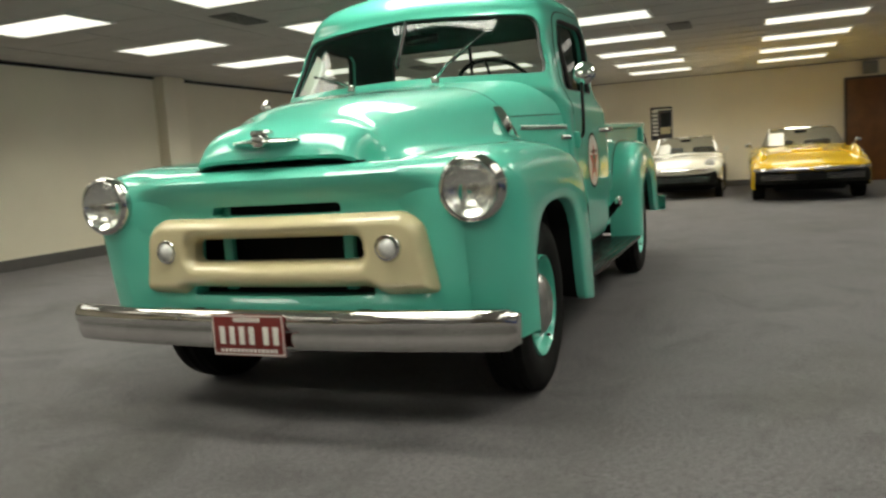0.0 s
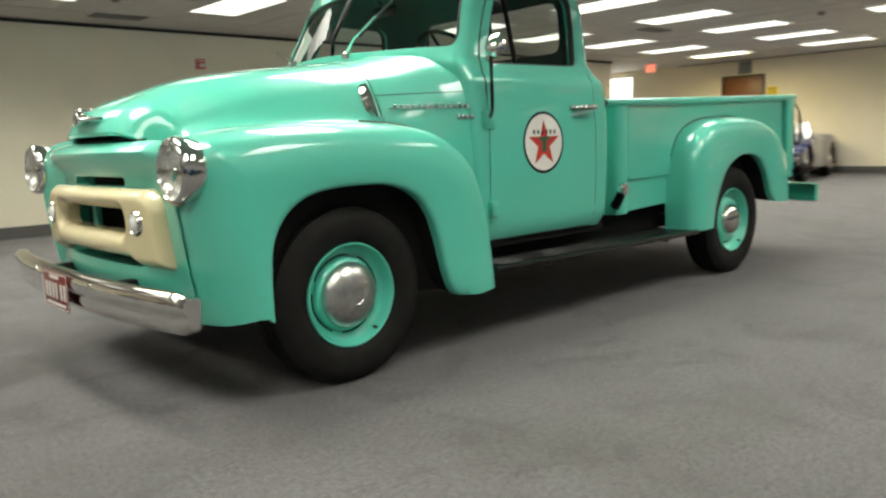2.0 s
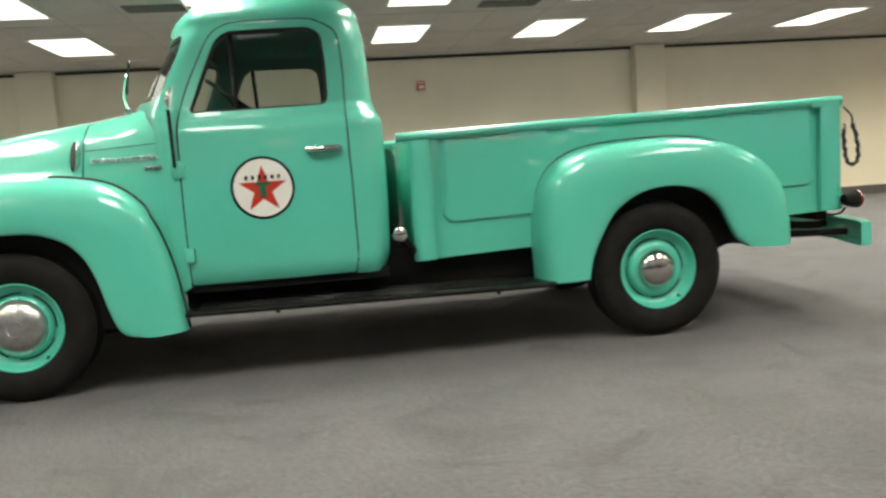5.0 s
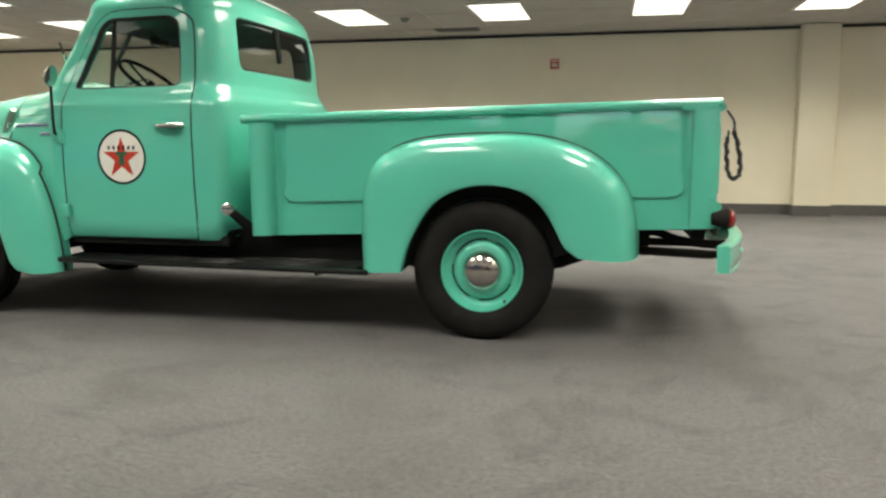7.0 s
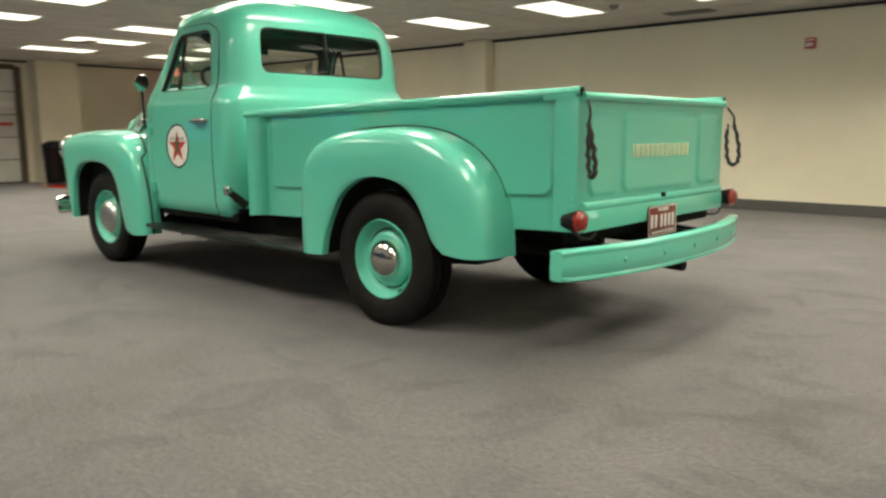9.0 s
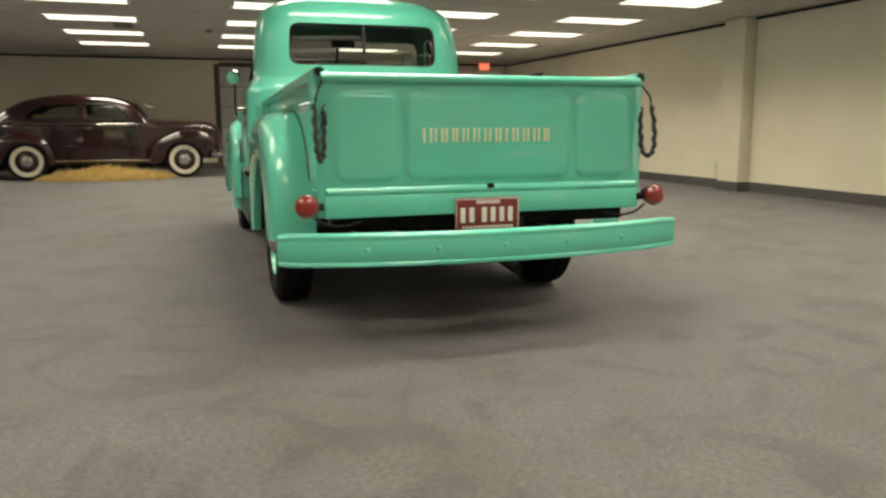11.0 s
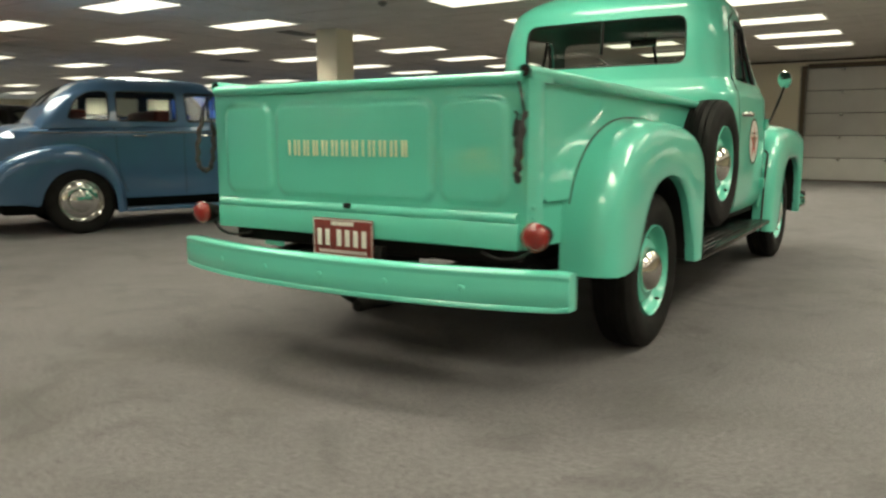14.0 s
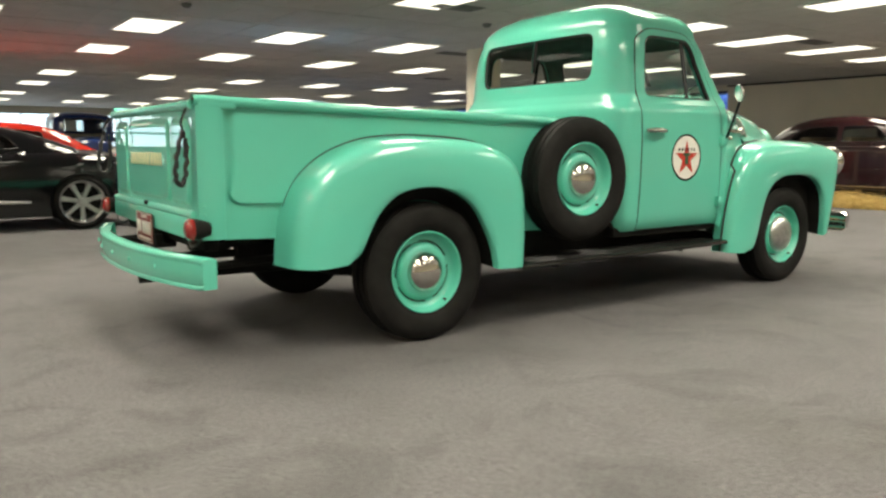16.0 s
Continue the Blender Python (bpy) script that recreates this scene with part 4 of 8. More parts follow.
def number_plate(parent, x, yc, z0, face, tilt=0.0):
    """A maroon plate with a pale rim and bars for its figures; face: 1 looks ahead, -1 astern."""
    w, h = 0.305, 0.152
    b = B(x - 0.002, x + 0.002, yc - w / 2, yc + w / 2, z0, z0 + h, bevel=0.0015)
    p = part("number_plate", b, M_PLATE, parent, "maroon and white number plate")
    b = bmesh.new()
    for a0, a1, c0, c1 in ((-w / 2 + 0.004, w / 2 - 0.004, 0.004, 0.008), (-w / 2 + 0.004, w / 2 - 0.004, h - 0.008, h - 0.004), (-w / 2 + 0.004, -w / 2 + 0.007, 0.008, h - 0.008), (w / 2 - 0.007, w / 2 - 0.004, 0.008, h - 0.008)):
        box(b, x + face * 0.002, x + face * 0.0035, yc + a0, yc + a1, z0 + c0, z0 + c1)
    part("rim", b, M_WHITE, p, "pale rim line")
    b = bmesh.new()
    for k in range(6):
        y = yc + (-0.122 + k * 0.0415 + (0.018 if k > 3 else 0))
        part("figure_bar", B(min(x + face * 0.002, x + face * 0.0045), max(x + face * 0.002, x + face * 0.0045), y + 0.002, y + 0.025, z0 + 0.042, z0 + 0.108, bevel=0.001, seg=1), M_WHITE, p, "raised pale bar")
    for k in range(14):
        y = yc - 0.12 + k * 0.0175
        box(b, x + face * 0.002, x + face * 0.004, y, y + 0.011, z0 + 0.014, z0 + 0.027)
    part("motto_strip", b, M_WHITE, p, "row of small pale marks")
    b = bmesh.new()
    for k in range(8):
        y = yc - 0.056 + k * 0.0142
        box(b, x + face * 0.002, x + face * 0.004, y, y + 0.010, z0 + 0.124, z0 + 0.140)
    part("state_strip", b, M_WHITE, p, "row of small pale marks")
    return p


number_plate(truck, 3.952, -0.02, 0.336, 1)

# wheels
TYRE = [(-0.068, 0.206), (-0.085, 0.222), (-0.098, 0.262), (-0.099, 0.305), (-0.090, 0.332), (-0.078, 0.345), (-0.074, 0.353), (-0.05, 0.357), (-0.048, 0.349), (-0.040, 0.349), (-0.038, 0.359), (-0.014, 0.3605), (-0.012, 0.351), (-0.004, 0.351), (-0.002, 0.3605)]
TYRE = TYRE + [(-a, r) for a, r in TYRE[::-1]]
RIM = [(0.065, 0.208), (0.080, 0.2125), (0.086, 0.210), (0.086, 0.206), (0.080, 0.202), (0.072, 0.198), (0.056, 0.194), (0.040, 0.188), (0.031, 0.178), (0.028, 0.165), (0.027, 0.155)]
DISC = [(0.012, 0.1545), (0.030, 0.1535), (0.040, 0.149), (0.050, 0.141), (0.057, 0.131), (0.058, 0.118), (0.052, 0.104), (0.048, 0.092), (0.03, 0.085), (0.03, 0.0)]
CAP = [(0.050, 0.131), (0.060, 0.133), (0.071, 0.128), (0.088, 0.113), (0.102, 0.088), (0.111, 0.056), (0.115, 0.024), (0.1155, 0.0)]
CAP_REAR = [(0.048, 0.102), (0.056, 0.104), (0.068, 0.101), (0.086, 0.090), (0.101, 0.070), (0.110, 0.045), (0.114, 0.019), (0.1145, 0.0)]


def truck_wheel(x, y, z, s, name="wheel", label="black tyre on a mint green steel wheel"):
    """s: the side that its outer face looks to."""
    w = new(name)
    w.parent = truck
    w.matrix_parent_inverse = parent_inverse(truck)
    w.location = (x, y, z)
    tagged(w, label)

    def lay(nm, prof, mat, lab="", n=56):
        b = lathe([(a * s, r) for a, r in prof], n, "y", (x, y, z))
        o = part(nm, b, mat, None, lab)
        o.parent = w
        o.matrix_parent_inverse = Matrix.Translation((-x, -y, -z))
        return o
    lay("tyre", TYRE, M_RUBBER, "black rubber tyre")
    lay("rim", RIM, M_PAINT, "mint green steel rim")
    lay("disc", DISC, M_PAINT, "dished mint green wheel disc")
    for k in range(4):
        arc = np.linspace(0.16, math.pi / 2 - 0.16, 9) + k * math.pi / 2 + 0.3
        b = tube([(x + 0.1595 * math.cos(a), y + s * 0.0275, z + 0.1595 * math.sin(a)) for a in arc], 0.0036, 6)
        o = part("slot", b, M_UNDER, None, "dark slot beside the disc")
        o.parent = w
        o.matrix_parent_inverse = Matrix.Translation((-x, -y, -z))
    if x > 2:
        lay("hubcap", CAP, M_WORNHUB, "domed dull hubcap")
        lay("cap_boss", [(0.1125, 0.040), (0.1160, 0.039), (0.1165, 0.035), (0.1145, 0.033)], M_WORNHUB, "raised ring on the hubcap", 28)
    else:
        lay("hubcap", CAP_REAR, M_HUB, "domed bright hubcap")
    b = tube([(x - s * 0.115, y + s * 0.06, z - 0.152), (x - s * 0.118, y + s * 0.078, z - 0.156)], 0.007, 8)
    o = part("valve", b, M_SEAL, None, "rubber valve stem")
    o.parent = w
    o.matrix_parent_inverse = Matrix.Translation((-x, -y, -z))
    return w


FRONT_X, REAR_X, HUB_Z = 3.10, -0.078, 0.36
for s in (1, -1):
    truck_wheel(FRONT_X, 0.762 * s, HUB_Z, s)
    truck_wheel(REAR_X, 0.767 * s, HUB_Z, s)
spare = truck_wheel(0.98, -0.815, 0.815, -1, "spare_wheel", "spare wheel carried in a side mount")
part("spare_clamp", B(0.93, 1.02, -0.75, -0.70, 0.6, 0.95), M_UNDER, truck, "black carrier plate")

# cargo box, a little higher astern


def rz(x, z):
    return z - 0.0235 * (x - 0.0)


def box_part(name, x0, x1, y0, y1, z0, z1, mat=None, label="", bevel=0.006, both_sides=True, parent=None):
    for s in ((1, -1) if both_sides else (1,)):
        b = B(x0, x1, y0, y1, z0, z1, bevel=bevel)
        for v in b.verts:
            v.co.z = rz(v.co.x, v.co.z)
        part(name, b if s > 0 else mirror(b), mat or M_PAINT, parent or truck, label)


def rr_dist(y, z, y0, y1, z0, z1, r):
    qx, qz = abs(y - (y0 + y1) / 2) - (y1 - y0) / 2 + r, abs(z - (z0 + z1) / 2) - (z1 - z0) / 2 + r
    return math.hypot(max(qx, 0), max(qz, 0)) + min(max(qx, qz), 0) - r


def bed_side(x, z):
    """The side panel: a field set back within a rolled border."""
    d = rr_dist(x, z, -1.062, 1.035, 0.713, 1.6, 0.06)
    soft_edge = 0.008 + 0.03 * min(max((z - 0.76) / 0.1, 0), 1)
    k = min(max((0.004 - d) / soft_edge, 0), 1)
    k = k * k * (3 - 2 * k)
    low = min(max((0.75 - z) / 0.2, 0), 1)
    return (x, BED_Y - 0.008 + 0.017 * k, rz(x, z) - low * (0.0125 * x + 0.002))


for s in (1, -1):
    xs = sorted(set(list(np.linspace(-1.18, 1.18, 40)) + list(np.arange(-1.10, -0.98, 0.006)) + list(np.arange(0.965, 1.055, 0.006))))
    zs = sorted(set(list(np.linspace(0.545, 1.145, 12)) + list(np.arange(0.698, 0.785, 0.006))))
    b = grid([[bed_side(x, z) for z in zs] for x in xs])
    grid([[(x, y - 0.035, z) for x, y, z in [bed_side(x, z) for z in zs]] for x in xs], flip=True, bm=b)
    e = [bed_side(x, zs[0]) for x in xs]
    grid([e, [(x, y - 0.035, z) for x, y, z in e]], bm=b)
    normals(b)
    side = part("bed_side", b if s > 0 else mirror(b), M_PAINT, truck, "pressed mint green bed side")
    # top rail, rolled outwards
    rail = []
    for x in np.linspace(1.255, -1.215, 30):
        z = rz(x, 1.163)
        c = [(0.026 * math.cos(a), 0.024 * math.sin(a)) for a in np.linspace(0, 2 * math.pi, 13)[:-1]]
        rail.append([(x, 0.752 + u, z + w) for u, w in c])
    b = grid(rail, close_v=True)
    part("rail", normals(b) if s > 0 else mirror(normals(b)), M_PAINT, side)
    # black discs close the rail; their colour stands for the shaded hollow
    ends = lathe([(-1.2145, 0.0), (-1.2145, 0.018)], 16, "x", (0, 0.752, rz(-1.2, 1.163)))
    part("rail_end", ends if s > 0 else mirror(ends), M_BLACK, side, "black disc for the shaded inside of the rolled rail")
    ends = lathe([(1.2555, 0.0), (1.2555, 0.0225)], 16, "x", (0, 0.752, rz(1.255, 1.163)))
    part("rail_end", ends if s > 0 else mirror(ends), M_BLACK, side, "black disc for the shaded inside of the rolled rail")
    # posts
    prof = [(1.198, 0.715), (1.203, 0.775), (1.188, 0.805), (1.153, 0.815), (1.108, 0.807), (1.083, 0.775), (1.078, 0.725)]
    pr = resample(spline([np.array(p) for p in prof], 4), 20)
    b = grid([[(x, y, rz(x, 0.535)) for x, y in pr], [(x, y, rz(x, 1.142)) for x, y in pr]])
    bmesh.ops.contextual_create(b, geom=[e for e in b.edges if e.is_boundary and abs(e.verts[0].co.z - e.verts[1].co.z) < 0.02 and e.verts[0].co.z < 0.7])
    part("front_post", normals(b) if s > 0 else mirror(normals(b)), M_PAINT, side)
    prof = [(-1.085, 0.735), (-1.088, 0.765), (-1.105, 0.775), (-1.19, 0.775), (-1.208, 0.765), (-1.21, 0.70)]
    b = grid([[(x, y, rz(x, 0.562)) for x, y in prof], [(x, y, rz(x, 1.14)) for x, y in prof]])
    part("rear_post", normals(b) if s > 0 else mirror(normals(b)), M_PAINT, side)
    part("rear_gusset", (lambda q: q if s > 0 else mirror(q))(B(-1.20, -1.03, 0.70, 0.776, 1.135 + 0.02, 1.20, bevel=0.01)), M_PAINT, side)
    for zz in (0.66, 0.70, 0.735):
        b = lathe([(0.774, 0.008), (0.781, 0.007), (0.783, 0)], 10, "y", (-1.185, 0, zz))
        part("rivet", b if s > 0 else mirror(b), M_PAINT, side)
bm = bmesh.new()
for k in range(8):
    y0 = -0.70 + k * 0.175
    box(bm, -1.19, 1.18, y0 + 0.004, y0 + 0.171, 0.60, 0.625)
for v in bm.verts:
    v.co.z = rz(v.co.x, v.co.z)
part("bed_floor", bm, M_WOODBED, truck, "dark painted plank bed floor")
box_part("bed_front", 1.165, 1.188, -0.72, 0.72, 0.55, 1.14, label="mint green front bulkhead", both_sides=False)

# tailgate


def gate_S(y, z):
    d = min(rr_dist(y, z, 0.425, 0.685, 0.745, 1.105, 0.05), rr_dist(y, z, -0.685, -0.425, 0.745, 1.105, 0.05), rr_dist(y, z, -0.385, 0.385, 0.745, 1.105, 0.05))
    k = min(max((0.012 - d) / 0.02, 0), 1)
    k = k * k * (3 - 2 * k)
    return (-1.212 - 0.015 * k, y, z)


ys = np.linspace(-0.728, 0.728, 150)
zs = np.linspace(0.70, 1.16, 50)
bm = grid([[gate_S(y, z) for z in zs] for y in ys])
grid([[(-1.185, y, z) for z in (0.70, 1.16)] for y in (-0.728, 0.728)], flip=True, bm=bm)
gate = part("tailgate", normals(bm), M_PAINT, truck, "pressed mint green tailgate, shut", 60)
for z, r, w in ((1.172, 0.021, 0.745), (0.697, 0.021, 0.735)):
    b = bmesh.new()
    pts = [(-1.215, y, z) for y in np.linspace(-w, w, 24)]
    tube(pts, r, 12, bm=b)
    part("roll", b, M_PAINT, gate)
box_part("rear_sill", -1.235, -1.20, -0.745, 0.745, 0.558, 0.655, label="mint green rear sill", both_sides=False, bevel=0.01)
part("gate_latch", B(-1.245, -1.23, -0.012, 0.018, 0.70, 0.722, bevel=0.003), M_UNDER, gate, "small dark latch")
widths = [0.010, 0.030, 0.028, 0.026, 0.029, 0.030, 0.031, 0.028, 0.010, 0.030, 0.030, 0.031, 0.025]
gap = (0.594 - sum(widths)) / 12
y = 0.314
for w in widths:
    for a in ((0.0, w - 0.009) if w > 0.02 else (0.0,)):
        part("raised_bar", B(-1.231, -1.222, y - a - 0.009, y - a, 0.902, 0.964, bevel=0.002, seg=1), M_LETTER, gate, "raised cream bar")
    y -= w + gap
# chains in black sleeves, hanging in a loop at each end
for s in (1, -1):
    b = tube(spline([(-1.24, 0.745, 1.155), (-1.27, 0.772, 1.10), (-1.266, 0.780, 1.045)], 6), 0.006, 6)
    ch = part("tailgate_chain", b if s > 0 else mirror(b), M_BLACK, truck, "tailgate chain in a black sleeve")
    loop = spline([(-1.270, 0.782, 1.06), (-1.297, 0.784, 0.95), (-1.303, 0.778, 0.865), (-1.282, 0.764, 0.833), (-1.258, 0.750, 0.855), (-1.246, 0.744, 0.94), (-1.244, 0.742, 1.03)], 7)
    b = tube([(x + 0.0035 * math.sin(i * 1.5), y + 0.0035 * math.cos(i * 1.5), z) for i, (x, y, z) in enumerate(loop)], [0.0105 + 0.0018 * math.sin(i * 2.1) for i in range(len(loop))], 8)
    part("sleeve", b if s > 0 else mirror(b), M_SEAL, ch, "black rubber sleeve")
    b = tube(spline([(-1.25, 0.733, 0.975), (-1.248, 0.735, 1.02), (-1.25, 0.747, 1.045), (-1.25, 0.736, 1.06)], 6), 0.005, 6)
    part("hook", b if s > 0 else mirror(b), M_BLACK, ch, "steel hook")
    b = lathe([(-0.07, 0.028), (-0.04, 0.038), (-0.012, 0.046), (0.0, 0.048), (0.012, 0.047)], 28, "x", (-1.25, 0.822 * s, 0.645))
    for v in b.verts:
        v.co.x = -2.5 - v.co.x
    tl = part("tail_lamp", normals(b), M_UNDER, truck, "round red tail lamp")
    b = lathe([(-1.262, 0.047), (-1.272, 0.045), (-1.284, 0.034), (-1.289, 0.018), (-1.290, 0.0)], 28, "x", (0, 0.822 * s, 0.645))
    part("lens", b, M_REDLENS, tl, "domed red lens")
    b = lathe([(-1.256, 0.050), (-1.266, 0.050), (-1.268, 0.046)], 28, "x", (0, 0.822 * s, 0.645))
    part("rim", b, M_REDLENS, tl)
    b = tube([(-1.20, 0.70 * s, 0.635), (-1.22, 0.81 * s, 0.64)], 0.016, 8)
    part("bracket", b, M_UNDER, tl, "black bracket")
    b = tube(spline([(-1.21, 0.80 * s, 0.60), (-1.22, 0.74 * s, 0.565), (-1.215, 0.66 * s, 0.553), (-1.20, 0.58 * s, 0.57)], 5), 0.006, 6)
    part("wire", b, M_SEAL, tl, "black wire")

number_plate(truck, -1.246, 0.022, 0.508, -1)
part("plate_bracket", B(-1.238, -1.20, -0.16, -0.10, 0.50, 0.56, bevel=0.004), M_UNDER, truck, "dark bracket")
part("plate_lamp", B(-1.24, -1.13, -0.13, 0.13, 0.49, 0.515, bevel=0.004), M_UNDER, truck, "dark plate shelf")

# rear bumper: bowed channel
bm = bmesh.new()
rows = []
sect = [(0.05, 0.066), (0.014, 0.070), (0.0, 0.068), (-0.009, 0.060), (-0.011, 0.050), (-0.006, 0.043), (-0.007, 0.036), (-0.010, 0.0), (-0.008, -0.046), (-0.004, -0.051), (-0.010, -0.057), (-0.009, -0.068), (0.002, -0.074), (0.05, -0.072)]
for y in np.linspace(-0.945, 0.945, 49):
    x = -1.402 + 0.155 * abs(y / 0.945) ** 2.3
    k = 1.0 if abs(y) < 0.9 else 1 - 0.10 * (abs(y) - 0.9) / 0.045
    rows.append([(x + dx, y, 0.468 + dz * k) for dx, dz in sect])
grid(rows, bm=bm)
grid([[(x + 0.005, y * 0.997, 0.468 + (z - 0.468) * 0.94) for x, y, z in r] for r in rows], flip=True, bm=bm)
for r in (rows[0], rows[-1]):
    bm.faces.new([bm.verts.new(p) for p in r])
rb = part("rear_bumper", normals(bm), M_PAINT, truck, "bowed mint green rear bumper", 50)
for y in (-0.593, -0.297, 0, 0.297, 0.593):
    x = -1.402 + 0.155 * abs(y / 0.945) ** 2.3
    part("bumper_bolt", lathe([(x - 0.006, 0.012), (x - 0.016, 0.010), (x - 0.019, 0.0)], 12, "x", (0, y, 0.468)), M_PAINT, rb)
for s in (1, -1):
    part("bumper_bracket", B(-1.385, -0.90, 0.38 * s - 0.016, 0.38 * s + 0.016, 0.452, 0.492, bevel=0.004), M_UNDER, rb, "black bumper iron")
    b = bmesh.new()
    horn = spline([(-0.80, 0.545), (-0.95, 0.535), (-1.06, 0.495), (-1.18, 0.478), (-1.30, 0.474)], 4)
    grid([[(x, 0.44 * s + e, z + h) for x, z in horn] for e, h in ((-0.02, 0.022), (0.02, 0.022), (0.02, -0.022), (-0.02, -0.022), (-0.02, 0.022))], bm=b)
    part("frame_horn", normals(merge(b)), M_UNDER, rb, "black curved frame horn")
    part("bumper_stay", tube([(-0.72, 0.52 * s, 0.452), (-1.10, 0.62 * s, 0.450), (-1.30, 0.69 * s, 0.452)], 0.020, 8), M_UNDER, rb, "black stay")

# running boards, sills, chassis
for s in (1, -1):
    b = B(0.50, 2.33, 0.60, 0.925, 0.358, 0.388, bevel=0.012)
    for v in b.verts:
        v.co.z += -0.030 + 0.018 * (v.co.x - 0.5) / 1.83
    rbd = part("running_board", b if s > 0 else mirror(b), M_BLACK, truck, "black ribbed running board")
    for k in range(7):
        y = 0.65 + k * 0.04
        b = B(0.58, 2.27, y - 0.006, y + 0.006, 0.386, 0.393, bevel=0.002, seg=1)
        for v in b.verts:
            v.co.z += -0.030 + 0.018 * (v.co.x - 0.5) / 1.83
        part("rib", b if s > 0 else mirror(b), M_BLACK, rbd)
    b = B(0.50, 2.36, 0.60, 0.64, 0.345, 0.56, bevel=0.005)
    part("apron", b if s > 0 else mirror(b), M_UNDER, truck, "black splash apron")
    b = B(1.34, 2.30, 0.70, 0.80, 0.44, 0.50, bevel=0.01)
    part("sill", b if s > 0 else mirror(b), M_UNDER, truck, "black sill")
    b = B(-0.92, 3.75, 0.36, 0.42, 0.40, 0.52, bevel=0.008)
    part("frame_rail", b if s > 0 else mirror(b), M_UNDER, truck, "black frame rail")
    b = tube([(-0.75, 0.50, 0.48), (-0.45, 0.50, 0.36), (REAR_X, 0.50, 0.32), (0.30, 0.50, 0.36), (0.62, 0.50, 0.46)], 0.03, 8)
    part("leaf_spring", b if s > 0 else mirror(b), M_UNDER, truck, "black leaf spring")
    b = tube([(2.6, 0.48, 0.46), (2.85, 0.48, 0.32), (FRONT_X, 0.48, 0.29), (3.3, 0.48, 0.32), (3.55, 0.48, 0.46)], 0.026, 8)
    part("front_spring", b if s > 0 else mirror(b), M_UNDER, truck, "black leaf spring")
    b = tube([(0.75, 0.62, 0.345), (0.78, 0.75, 0.322), (0.80, 0.88, 0.325)], 0.014, 6)
    part("board_bracket", b if s > 0 else mirror(b), M_UNDER, truck, "black bracket")
    b = tube([(1.9, 0.62, 0.355), (1.9, 0.75, 0.333), (1.9, 0.88, 0.336)], 0.014, 6)
    part("board_bracket", b if s > 0 else mirror(b), M_UNDER, truck, "black bracket")
part("rear_axle", tube([(REAR_X, -0.66, HUB_Z), (REAR_X, -0.14, HUB_Z), (REAR_X, -0.10, HUB_Z), (REAR_X, 0.10, HUB_Z), (REAR_X, 0.14, HUB_Z), (REAR_X, 0.66, HUB_Z)], [0.045, 0.05, 0.13, 0.13, 0.05, 0.045], 14), M_UNDER, truck, "black rear axle")
part("front_axle", tube([(FRONT_X, -0.64, 0.33), (FRONT_X, -0.4, 0.29), (FRONT_X, 0.4, 0.29), (FRONT_X, 0.64, 0.33)], 0.035, 8), M_UNDER, truck, "black front axle")
# added sheet: keeps lamp light off the carpet beneath the truck
part("light_block_pan", B(0.35, 3.45, -0.60, 0.60, 0.505, 0.52), M_UNDER, truck, "added dark sheet that blocks light under the truck")
part("engine_pan", B(2.3, 3.6, -0.3, 0.3, 0.36, 0.9, bevel=0.06), M_UNDER, truck, "dark engine underside")
part("gearbox", B(1.4, 2.4, -0.18, 0.18, 0.34, 0.5, bevel=0.06), M_UNDER, truck, "dark gearbox")
part("fuel_tank", B(0.3, 1.2, -0.33, 0.33, 0.42, 0.56, bevel=0.04), M_UNDER, truck, "dark tank")
part("cross_member", B(-1.17, -1.10, -0.70, 0.70, 0.530, 0.585, bevel=0.008), M_UNDER, truck, "black cross member")
part("tow_pan", B(-0.95, -0.62, -0.20, 0.20, 0.47, 0.56, bevel=0.03), M_UNDER, truck, "dark underside")
bm = tube([(-0.4, -0.24, 0.36), (-0.9, -0.14, 0.35), (-1.315, -0.10, 0.34)], 0.027, 12, caps=False)
tube([(-1.315, -0.10, 0.34), (-1.2, -0.11, 0.342)], 0.022, 12, caps=True, bm=bm)
part("exhaust_pipe", bm, M_UNDER, truck, "rusty dark exhaust pipe")

